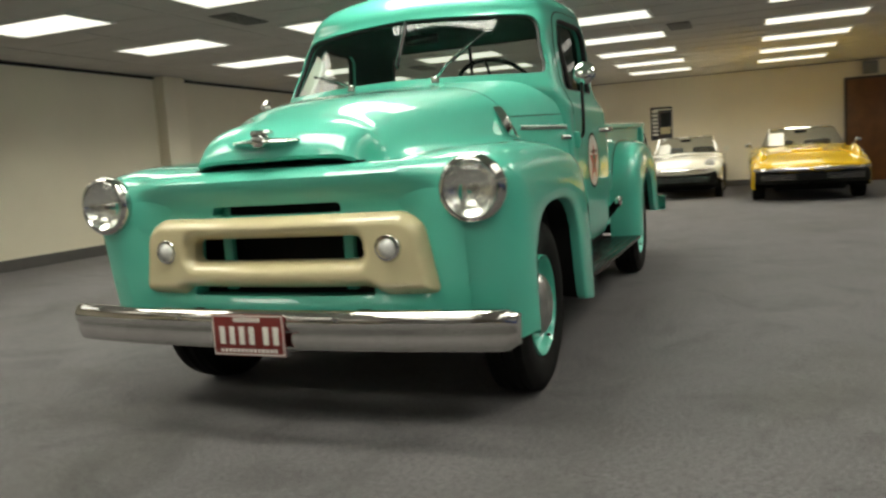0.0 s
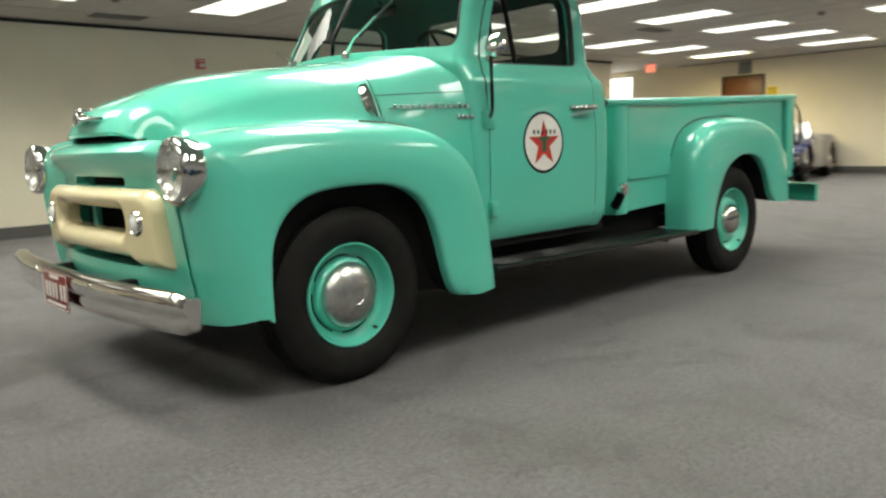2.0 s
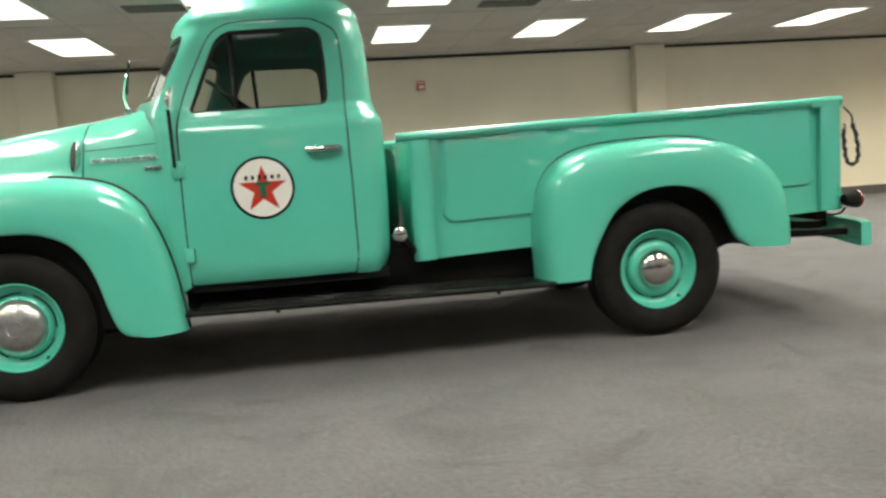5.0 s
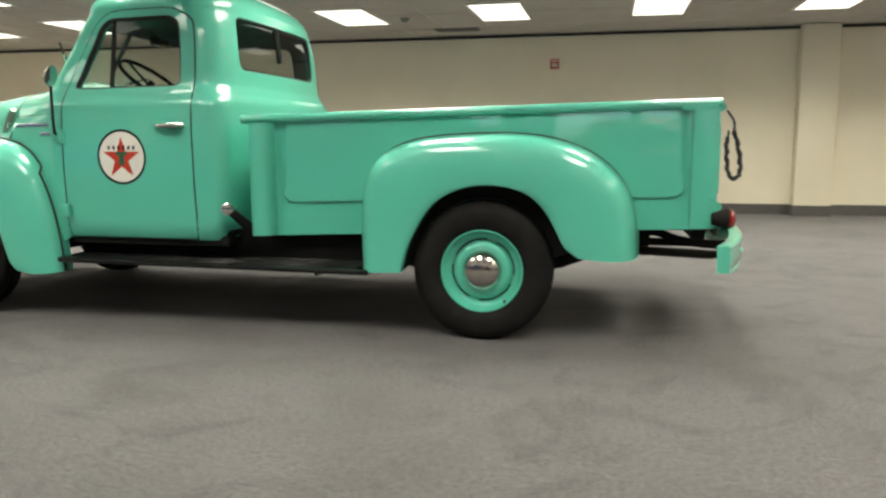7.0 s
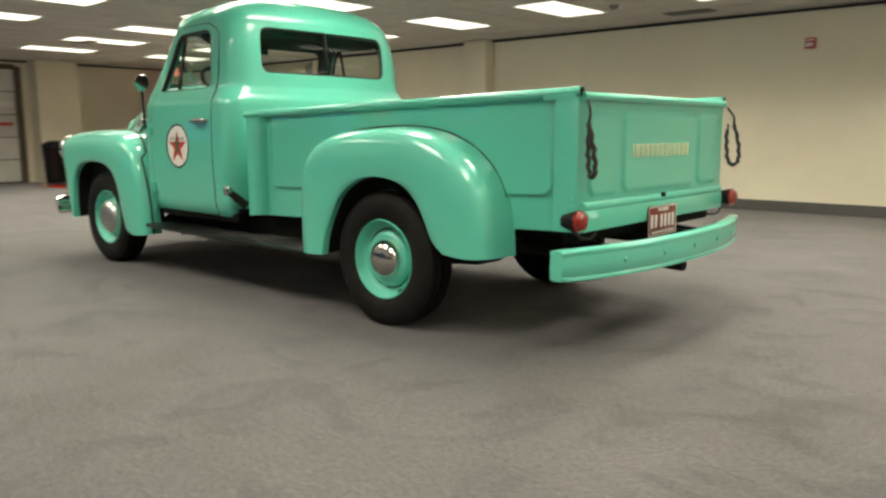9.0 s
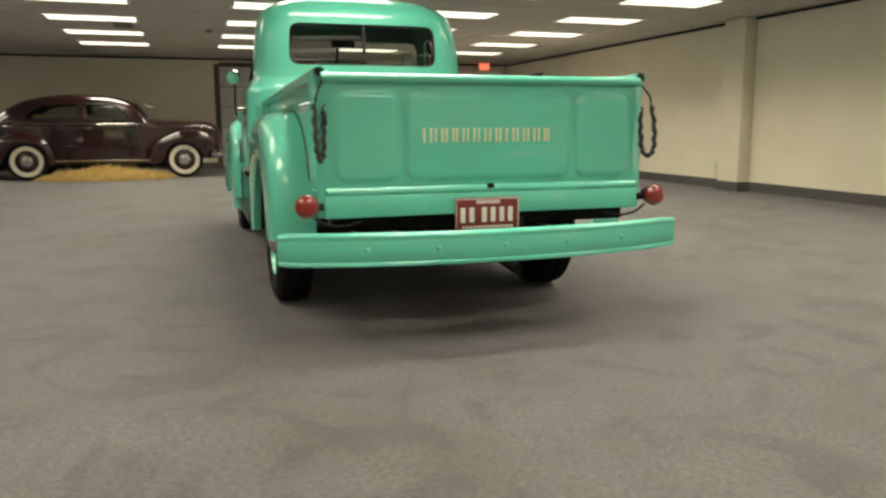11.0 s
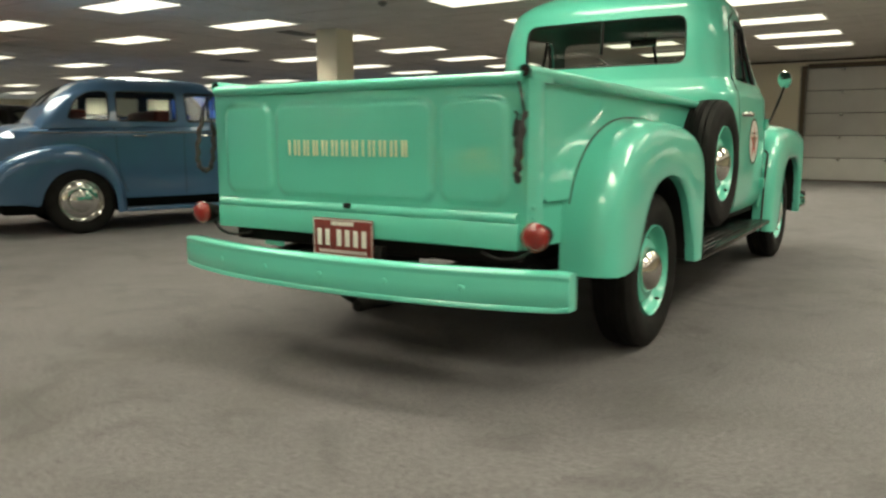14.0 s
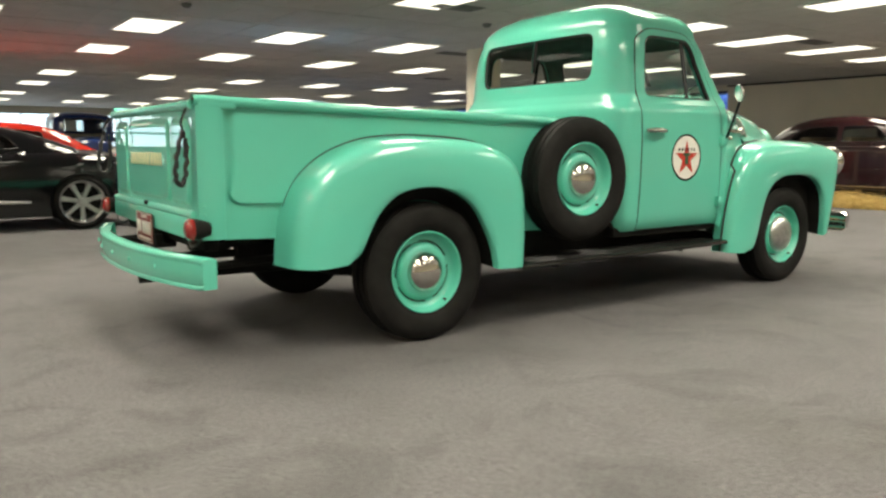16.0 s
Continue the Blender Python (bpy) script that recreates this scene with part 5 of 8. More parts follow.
# fuel filler, mirrors, emblems, wipers
b = tube([(1.22, 0.80, 0.56), (1.25, 0.85, 0.61), (1.275, 0.88, 0.645)], [0.028, 0.025, 0.023], 10)
ff = part("fuel_filler", b, M_UNDER, truck, "dark filler neck with chrome cap")
part("cap", lathe([(-0.018, 0.028), (0.0, 0.036), (0.014, 0.033), (0.022, 0.018), (0.023, 0)], 20, "y", (1.282, 0.895, 0.66)), M_CHROME, ff, "chrome cap")
for s, mx, my, mz in ((1, 2.300, 0.905, 1.372), (-1, 2.295, 0.975, 1.350)):
    bx, by, bz = 2.314, 0.862, 1.056
    b = tube(spline([(bx, by, bz), (bx - 0.004, by + 0.03, bz + 0.03), (mx + 0.012, my - 0.012, mz - 0.07), (mx + 0.012, my - 0.005, mz)], 5), 0.0085, 8)
    m = part("side_mirror", b if s > 0 else mirror(b), M_BLACK, truck, "round chrome mirror on a black arm")
    b = B(bx - 0.025, bx + 0.02, by - 0.02, by + 0.018, bz - 0.035, bz + 0.03, bevel=0.006)
    part("foot", b if s > 0 else mirror(b), M_PAINT, m, "mint green mirror foot")
    yaw = Matrix.Translation((mx, my, 0)) @ Matrix.Rotation(radians(28 if s < 0 else 6), 4, "Z") @ Matrix.Translation((-mx, -my, 0))
    b = lathe([(0.022, 0.0), (0.020, 0.022), (0.012, 0.044), (0.0, 0.056), (-0.005, 0.058), (-0.008, 0.055)], 24, "x", (mx, my, mz))
    for v in b.verts:
        v.co.x -= (v.co.z - mz) * 0.2
    b.transform(yaw)
    part("mirror_shell", b if s > 0 else mirror(b), M_CHROME, m, "chrome round shell")
    b = lathe([(-0.0085, 0.0), (-0.0085, 0.054)], 24, "x", (mx, my, mz))
    for v in b.verts:
        v.co.x -= (v.co.z - mz) * 0.2
    b.transform(yaw)
    part("mirror_glass", b if s > 0 else mirror(b), M_CHROME, m, "mirror glass")
for s in (1, -1):
    b = bmesh.new()
    for k in range(13):
        x = 2.40 + k * 0.0255
        yy = np.interp(x, [2.298, 2.37, 2.48, 2.60, 2.77], [0.853, 0.832, 0.788, 0.735, 0.662])
        box(b, x + 0.002, x + 0.016, yy - 0.004, yy + 0.008, 1.100, 1.122, bevel=0.002, seg=1)
    tube([(x, float(np.interp(x, [2.298, 2.37, 2.48, 2.60, 2.77], [0.853, 0.832, 0.788, 0.735, 0.662])) + 0.003, 1.104) for x in np.linspace(2.385, 2.735, 12)], 0.004, 6, bm=b)
    part("side_emblem", b if s > 0 else mirror(b), M_DULLCHROME, truck, "chrome strip of raised marks")
    b = bmesh.new()
    for k in range(4):
        x = 2.375 + k * 0.022
        box(b, x, x + 0.017, 0.828 - k * 0.006, 0.845 - k * 0.006, 1.05, 1.072, bevel=0.003, seg=1)
    part("small_emblem", b if s > 0 else mirror(b), M_DULLCHROME, truck, "small worn emblem")
    rows = []
    for z, w, d in ((1.212, 0.008, 0.596), (1.19, 0.022, 0.612), (1.15, 0.028, 0.634), (1.10, 0.024, 0.658), (1.07, 0.008, 0.676)):
        x0 = 2.813
        rows.append([(x0 + w, d - 0.01, z), (x0 + w * 0.6, d + 0.018, z), (x0 - w * 0.4, d + 0.022, z), (x0 - w, d, z)])
    b = normals(grid(rows))
    part("hood_latch_trim", b if s > 0 else mirror(b), M_CHROME, truck, "chrome hood side ornament")
for (px, py, pz), (qx, qy, qz) in (((2.632, 0.24, 1.385), (2.535, 0.50, 1.60)), ((2.632, -0.22, 1.385), (2.575, -0.46, 1.46))):
    P, Q = np.array((px, py, pz)), np.array((qx, qy, qz))
    out = np.array((0.022, 0, 0.012))
    b = tube([P, P + (Q - P) * 0.25 + out, P + (Q - P) * 0.7 + out * 0.8], [0.009, 0.007, 0.005], 8)
    w = part("wiper", b, M_CHROME, truck, "chrome wiper arm with black blade")
    part("pivot", lathe([(pz - 0.02, 0.022), (pz + 0.004, 0.02), (pz + 0.012, 0.01), (pz + 0.014, 0)], 14, "z", (px, py, 0)), M_CHROME, w)
    part("blade", tube([P + (Q - P) * 0.33 + out * 0.35, P + (Q - P) * 0.7 + out * 0.5, Q + out * 0.3], 0.0065, 6), M_SEAL, w, "black blade")

# cab inside
bm = B(1.42, 1.95, -0.66, 0.66, 0.72, 0.90, bevel=0.05, seg=4)
seat = part("seat", bm, M_SEAT, truck, "dark vinyl bench seat")
bm = B(1.38, 1.52, -0.66, 0.66, 0.86, 1.30, bevel=0.05, seg=4)
part("backrest", bm, M_SEAT, seat, "dark vinyl backrest")
part("cab_floor", B(1.32, 2.5, -0.78, 0.78, 0.50, 0.53), M_UNDER, truck, "black rubber mat")
part("firewall", B(2.36, 2.40, -0.76, 0.76, 0.5, 1.28), M_BLACK, truck, "black bulkhead")
bm = B(2.22, 2.40, -0.72, 0.72, 1.10, 1.31, bevel=0.05, seg=4)
part("dashboard", bm, M_PAINT, truck, "mint green dashboard")
bm = bmesh.new()
c, ax = Vector((2.03, 0.36, 1.375)), Vector((-0.62, 0, 0.78))
e1 = Vector((0, 1, 0))
e2 = ax.normalized().cross(e1)
tube([c + (e1 * math.cos(a) + e2 * math.sin(a)) * 0.205 for a in np.linspace(0, 2 * math.pi, 33)[:-1]], 0.012, 8, closed=True, bm=bm)
sw = part("steering_wheel", bm, M_BLACK, truck, "large black steering wheel")
bm = bmesh.new()
for a in (0.5, math.pi - 0.5, -math.pi / 2):
    tube([c - ax.normalized() * 0.03, c + (e1 * math.cos(a) + e2 * math.sin(a)) * 0.20], 0.008, 6, bm=bm)
tube([c - ax.normalized() * 0.0, c - ax.normalized() * 0.45], 0.02, 8, bm=bm)
part("column", bm, M_BLACK, sw, "black steering column")
bm = B(2.18, 2.195, -0.10, 0.10, 1.625, 1.68, bevel=0.006)
tube([(2.19, 0, 1.67), (2.25, 0, 1.73)], 0.008, 6, bm=bm)
part("inside_mirror", bm, M_BLACK, truck, "dark inside mirror")
# paper sheet standing behind the windscreen
bm = sheet(lambda u, v: (2.37 - 0.45 * (v - 1.40) - 0.10 * (u + 0.62), u, v), [(-0.69, 1.38), (-0.61, 1.38), (-0.55, 1.57), (-0.61, 1.62)], (), 0.06)
part("window_card", bm, M_PAPER, truck, "white printed card behind the windscreen")

# ---- the other cars ----


def paint(name, color, rough=0.2, coat=0.8, metal=0.0):
    return material(name, color, rough, metal=metal, coat=coat, vary=0.04, scale=2.5)


M_BLUE = paint("blue_metallic", (0.050, 0.118, 0.225), 0.3, 0.8, 0.25)
M_MAROON = paint("maroon_paint", (0.022, 0.006, 0.008), 0.18)
M_CARBLACK = paint("car_black", (0.004, 0.004, 0.005), 0.1, 0.3)
M_CARWHITE = paint("car_white", (0.76, 0.73, 0.62))
M_YELLOW = paint("car_yellow", (0.70, 0.45, 0.015))
M_BEIGE = paint("car_beige", (0.40, 0.36, 0.285))
M_CARRED = paint("car_red", (0.42, 0.02, 0.012))
M_NAVY = paint("car_navy", (0.012, 0.025, 0.10))
M_MIDBLUE = paint("car_mid_blue", (0.04, 0.09, 0.26))
M_CARCREAM = paint("car_cream", (0.66, 0.58, 0.40))
M_ALLOY = material("alloy", (0.62, 0.62, 0.62), 0.28, metal=0.8, vary=0.05)
M_WHITEWALL = material("white_rubber", (0.66, 0.63, 0.53), 0.6, vary=0.06)
M_CARGLASS = glass("car_glass", (0.62, 0.66, 0.66))
M_TRIMRED = material("red_vinyl", (0.20, 0.02, 0.015), 0.5)
M_TAN = material("tan_vinyl", (0.42, 0.33, 0.20), 0.5, vary=0.08)
M_AMBER = material("amber_lens", (0.55, 0.22, 0.02), 0.2, coat=0.5)
M_STRAW = material("straw", (0.42, 0.29, 0.09), 0.8, vary=0.35, scale=14)


def poly_arch(cx, r, z0, n=10, cz=None):
    """Points of a wheel arch from its front foot to its rear foot."""
    cz = r * 0.86 if cz is None else cz
    a0 = math.asin(max(-1, min(1, (z0 - cz) / r)))
    return [(cx + r * math.cos(a), cz + r * math.sin(a)) for a in np.linspace(a0, math.pi - a0, n)]


class Shell:
    """A body bounded by a side outline: flanks that round over into a top with a crown."""

    def __init__(self, prof, width, r=0.08, lean=0.0, zbase=0.0, crown=0.02, smooth_n=5):
        self.P = np.array(spline(prof, smooth_n))
        d = np.concatenate([[0], np.cumsum(np.linalg.norm(np.diff(self.P, axis=0), axis=1))])
        self.s, self.len = d, d[-1]
        self.width, self.r, self.lean, self.zbase, self.crown = width, r, lean, zbase, crown

    def w(self, x):
        return float(np.interp(x, [a for a, b in self.width], [b for a, b in self.width]))

    def dist(self, x, z):
        a, b = self.P[:-1], self.P[1:]
        ab = b - a
        t = np.clip(((np.array((x, z)) - a) * ab).sum(axis=1) / ((ab ** 2).sum(axis=1) + 1e-12), 0, 1)
        return float(np.hypot(*(a + ab * t[:, None] - (x, z)).T).min())

    def side(self, x, z, off=0.0):
        d = self.dist(x, z)
        k = max(0.0, 1 - d / self.r)
        bulge = 0.0
        y = self.w(x) - self.lean * max(0, z - self.zbase) - self.r * (1 - math.sqrt(max(0, 1 - k * k)))
        return (x, y - off, z)

    def at(self, s):
        return np.array([np.interp(s, self.s, self.P[:, 0]), np.interp(s, self.s, self.P[:, 1])])

    def top(self, s, u, off=0.0):
        p = self.at(s)
        q = self.at(min(s + 0.02, self.len)) - self.at(max(s - 0.02, 0))
        n = np.array((q[1], -q[0])) / (np.hypot(*q) + 1e-9)
        if np.dot(n, p - (self.P[:, 0].mean(), self.zbase)) < 0:
            n = -n
        yt = self.w(p[0]) - self.lean * max(0, p[1] - self.zbase) - self.r
        p = p + n * (self.crown * (1 - u * u) - off)
        return (p[0], u * yt, p[1])

    def s_at(self, x, z):
        return float(self.s[np.argmin(np.hypot(self.P[:, 0] - x, self.P[:, 1] - z))])

    def build(self, bottom, side_holes=(), top_holes=(), step=0.06):
        """bottom: points from the end of the outline back to its start."""
        outer = [tuple(p) for p in self.P] + list(bottom)
        one = sheet(self.side, outer, side_holes, step)
        for h in side_holes:
            lip(self.side, h, lambda p: (0, -0.03, 0), one, step)
        me = bpy.data.meshes.new("half")
        one.to_mesh(me)
        for v in one.verts:
            v.co.y = -v.co.y
        one.from_mesh(me)
        bpy.data.meshes.remove(me)
        k = 0.75
        sheet(lambda s, u: self.top(s, u / k), [(0, -k), (self.len, -k), (self.len, k), (0, k)], [[(s, u * k) for s, u in h] for h in top_holes], step, one)
        merge(one, 0.004)
        return normals(one)


def pane_side(shell, loop, s, off=0.014):
    b = sheet(lambda x, z: shell.side(x, z, off), loop, (), 0.1)
    return b if s > 0 else mirror(b)


def car_wheel(root, x, y, r, s, rim=None, style="cap", wall=None, rim_mat=None, width=0.17):
    rim = rim or r * 0.6
    w = width / 2
    prof = [(-w * 0.8, rim), (-w, rim + (r - rim) * 0.4), (-w * 0.92, r - 0.025), (-w * 0.75, r), (w * 0.75, r), (w * 0.92, r - 0.025), (w, rim + (r - rim) * 0.4), (w * 0.8, rim)]
    tyre = part("tyre", lathe([(a * s, b) for a, b in prof], 36, "y", (x, y, r)), M_RUBBER, root, "black rubber tyre")
    c = (x, y, r)
    if wall:
        part("whitewall", lathe([((w * 0.86 + 0.006) * s, rim + 0.003), ((w + 0.005) * s, rim + (r - rim) * 0.35), ((w + 0.004) * s, rim + (r - rim) * wall)], 36, "y", c), M_WHITEWALL, tyre, "cream whitewall")
    if style == "spoke":
        part("rim", lathe([(w * 0.8 * s, rim), (w * 0.9 * s, rim - 0.004), (w * 0.8 * s, rim - 0.02), (0.0, rim - 0.03)], 36, "y", c), M_ALLOY, tyre, "polished alloy rim")
        part("brake", lathe([(0.01 * s, 0.0), (0.01 * s, rim - 0.04)], 24, "y", c), M_UNDER, tyre, "dark brake disc")
        for k in range(7):
            a = 2 * math.pi * k / 7 + 0.2
            rows = []
            for d, hw, yy in ((0.02, 0.032, 0.062), (rim * 0.5, 0.026, 0.058), (rim * 0.97, 0.034, 0.066)):
                ca, sa = math.cos(a), math.sin(a)
                rows.append([(x + ca * d - sa * q, y + s * (yy + z), r + sa * d + ca * q) for q, z in ((-hw, -0.02), (-hw * 0.8, 0), (hw * 0.8, 0), (hw, -0.02))])
            part("spoke", normals(grid(rows)), M_ALLOY, tyre)
        part("hub", lathe([(0.06 * s, 0.045), (0.072 * s, 0.035), (0.075 * s, 0.0)], 20, "y", c), M_ALLOY, tyre)
    else:
        m = rim_mat or M_CHROME
        part("rim", lathe([(w * 0.8 * s, rim), (w * 0.92 * s, rim - 0.004), (w * 0.75 * s, rim - 0.02), (w * 0.45 * s, rim - 0.035), (w * 0.6 * s, rim * 0.66), (w * 0.62 * s, rim * 0.5), (w * 0.5 * s, rim * 0.3)], 36, "y", c), m, tyre, "bright wheel rim" if m is M_CHROME else "painted wheel rim")
        part("hubcap", lathe([(w * 0.6 * s, rim * 0.56), (w * 0.85 * s, rim * 0.5), (w * 1.0 * s, rim * 0.3), (w * 1.04 * s, 0.0)], 28, "y", c), M_CHROME, tyre, "chrome hubcap")
    return tyre


def bar(root, name, pts, r, mat, label="", flat=1.0, n=8, mirrored=False):
    b = tube(spline(pts, 5), r, n)
    if flat != 1.0:
        zc = sum(v.co.z for v in b.verts) / len(b.verts)
        for v in b.verts:
            v.co.z = zc + (v.co.z - zc) * flat
    return part(name, mirror(b) if mirrored else b, mat, root, label)


def lamp_round(root, name, x, y, z, r, face, mat, label=""):
    b = lathe([(face * -0.04, r * 0.8), (face * 0.0, r * 1.08), (face * 0.014, r * 1.02), (face * 0.012, r * 0.9)], 24, "x", (x, y, z))
    o = part(name, b, M_CHROME, root, label)
    part("lens", lathe([(face * 0.01, r * 0.92), (face * 0.022, r * 0.6), (face * 0.027, 0)], 20, "x", (x, y, z)), mat, o)
    return o


def bench(root, x0, x1, hw, zs, ztop, mat, label):
    b = B(x0, x1, -hw, hw, zs - 0.15, zs, bevel=0.04, seg=3)
    o = part("seat", b, mat, root, label)
    part("backrest", B(x0 - 0.1, x0 + 0.06, -hw, hw, zs - 0.05, ztop, bevel=0.04, seg=3), mat, o)
    return o


def wheel_rim_ring(root, x, y, z):
    c, ax = Vector((x, y, z)), Vector((-0.75, 0, 0.66))
    e1 = Vector((0, 1, 0))
    e2 = ax.cross(e1)
    b = tube([c + (e1 * math.cos(a) + e2 * math.sin(a)) * 0.19 for a in np.linspace(0, 2 * math.pi, 25)[:-1]], 0.012, 6, closed=True)
    for a in (0.4, 2.74):
        tube([c, c + (e1 * math.cos(a) + e2 * math.sin(a)) * 0.19], 0.008, 5, bm=b)
    tube([c, c - ax * 0.4], 0.018, 6, bm=b)
    part("steering_wheel", b, M_BLACK, root, "dark steering wheel")


def glaze(root, shell, loops, top_loops, glassmat=None):
    for lp in loops:
        for s in (1, -1):
            o = part("side_window", normals(pane_side(shell, lp, s)), glassmat or M_CARGLASS, root, "side glass")
            o.visible_shadow = False
            q = tube([shell.side(a, b, 0.004) for a, b in dense(lp, 0.06)], 0.009, 5, closed=True)
            part("seal", q if s > 0 else mirror(q), M_SEAL, o, "dark window seal")
    for nm, lp in top_loops:
        b = sheet(lambda s, u: shell.top(s, u / 0.75, 0.012), [(a, u * 0.75) for a, u in lp], (), 0.1)
        o = part(nm, normals(b), glassmat or M_CARGLASS, root, "curved glass")
        o.visible_shadow = False
        q = tube([shell.top(a, u, 0.002) for a, u in dense(lp, 0.08)], 0.012, 5, closed=True)
        part("seal", q, M_SEAL, o, "dark window seal")


def top_loop(shell, p0, p1, u0, u1, r=0.06):
    a, b = shell.s_at(*p0), shell.s_at(*p1)
    return rounded([(a, -u0), (b, -u1), (b, u1), (a, u0)], r)


def seam(root, shell, pts):
    for s in (1, -1):
        b = tube([shell.side(x, z, -0.0005) for x, z in dense_line(pts, 0.06)], 0.0035, 4)
        part("seam", b if s > 0 else mirror(b), M_SEAL, root, "dark door joint")


def dense_line(pts, step):
    out = []
    for a, b in zip(pts, pts[1:]):
        a, b = np.array(a), np.array(b)
        k = max(1, int(np.linalg.norm(b - a) / step))
        out += [tuple(a + (b - a) * j / k) for j in range(k)]
    return out + [tuple(pts[-1])]


def fender_rows(yi, yo):
    return [(yi, -0.01, 0), (yi + (yo - yi) * 0.35, -0.004, 0), (yo - 0.11, 0.004, 0), (yo - 0.06, 0.02, 0), (yo - 0.025, 0.05, 0), (yo - 0.008, 0.085, 0), (yo, 0.12, 0.1), (yo, 0.12, 0.5), (yo - 0.006, 0.12, 0.9), (yo - 0.012, 0.12, 1.0)]


def sedan(name, label, at, mat, body, bw, cabin, cw, windows, ws, rear, fenders, wheels, floor=(0.0, 2.0), board=None, lean=0.24, seat=M_TAN, seams=(), glassmat=None, extras=None):
    """A closed car of the forties: narrow body, separate pontoon fenders, rounded cabin."""
    root = thing(name, label, "car")
    zl = body[0][1]
    S1 = Shell(body, bw, 0.10, 0.0, 0.5, 0.05)
    part("body", S1.build([(body[-1][0] + 0.02, zl), (body[0][0] - 0.02, zl)]), mat, root)
    S2 = Shell(cabin, cw, 0.12, lean, cabin[0][1], 0.03)
    tops = [("windscreen", top_loop(S2, *ws)), ("rear_window", top_loop(S2, *rear))]
    part("cabin", S2.build([], windows, [t[1] for t in tops]), mat, root)
    glaze(root, S2, windows, tops, glassmat)
    for lines in seams:
        seam(root, S1, lines)
    for (yi, yo, outline, arch) in fenders:
        for s in (1, -1):
            b = wing(spline(outline, 6), spline(arch, 6), fender_rows(yi, yo), n=50)
            f = part("fender", b if s > 0 else mirror(b), mat, root, "rounded pontoon fender")
            O = resample(spline(arch, 6), 16)
            cx = float(O[:, 0].mean())
            b = normals(grid([[(x, yo - 0.05, z + 0.004) for x, z in O], [(x, yo - 0.35, z + 0.01) for x, z in O], [(cx, yo - 0.35, 0.3) for x, z in O]]))
            part("wheel_house", b if s > 0 else mirror(b), M_UNDER, f, "black wheel house")
    for x, y, r, kw in wheels:
        for s in (1, -1):
            car_wheel(root, x, y * s, r, s, **kw)
    part("underbody", B(body[-1][0] + 0.3, body[0][0] - 0.3, -0.62, 0.62, 0.20, 0.5, bevel=0.03), M_UNDER, root, "dark underside")
    if board:
        for s in (1, -1):
            part("running_board", B(board[0], board[1], min(0.6 * s, 0.87 * s), max(0.6 * s, 0.87 * s), board[2], board[2] + 0.04, bevel=0.012), board[3], root)
    x0, x1 = floor
    bench(root, x0 + 0.1, x0 + 0.6, 0.58, cabin[0][1] - 0.25, cabin[0][1] + 0.16, seat, "back seat")
    bench(root, x0 + 0.95, x0 + 1.45, 0.58, cabin[0][1] - 0.25, cabin[0][1] + 0.16, seat, "front seat")
    wheel_rim_ring(root, x0 + 1.62, 0.33, cabin[0][1] + 0.05)
    part("interior", B(x0 - 0.1, x1, -0.6, 0.6, 0.5, cabin[0][1] - 0.38), M_SEAT, root, "dark interior")
    if extras:
        extras(root, S1, S2)
    root.matrix_basis = at
    return root


# blue street rod sedan
def blue_extras(root, S1, S2):
    for s in (1, -1):
        lamp_round(root, "headlight", 3.32, 0.62 * s, 0.80, 0.09, 1, M_LENS, "chrome-ringed headlight")
        part("tail_lamp", lathe([(-1.0, 0.0), (-1.005, 0.03), (-0.97, 0.045), (-0.90, 0.03)], 16, "x", (0, 0.62 * s, 0.72)), M_REDLENS, root, "red tail lamp")
        for x in (0.55, 1.25):
            y = S1.side(x, 0.96)[1]
            bar(root, "handle", [(x, (y + 0.005) * s, 0.985), (x + 0.02, (y + 0.04) * s, 0.985), (x + 0.13, (y + 0.035) * s, 0.985)], 0.010, M_CHROME, "chrome door handle")
        pts = [S1.side(x, 1.02, -0.004) for x in np.linspace(-0.4, 1.75, 16)]
        pts = [(x, y * s, z) for x, y, z in pts]
        bar(root, "trim_strip", pts, 0.008, M_CHROME, "bright belt moulding")
    bar(root, "rear_bumper", [(-0.82, -0.85, 0.42), (-1.10, -0.6, 0.42), (-1.16, 0, 0.42), (-1.10, 0.6, 0.42), (-0.82, 0.85, 0.42)], 0.05, M_CHROME, "chrome bumper")
    bar(root, "front_bumper", [(3.25, -0.85, 0.45), (3.52, -0.6, 0.45), (3.58, 0, 0.45), (3.52, 0.6, 0.45), (3.25, 0.85, 0.45)], 0.05, M_CHROME, "chrome bumper")
    for k in range(6):
        z = 0.55 + 0.06 * k
        bar(root, "grille_bar", [(3.40, -0.3, z), (3.49, 0, z), (3.40, 0.3, z)], 0.012, M_CHROME)
    part("window_card", sheet(lambda u, v: (1.80 - 0.6 * (v - 1.12), u, v), [(-0.55, 1.13), (-0.25, 1.13), (-0.25, 1.36), (-0.55, 1.36)], (), 0.2), M_PAPER, root, "white card behind the windscreen")


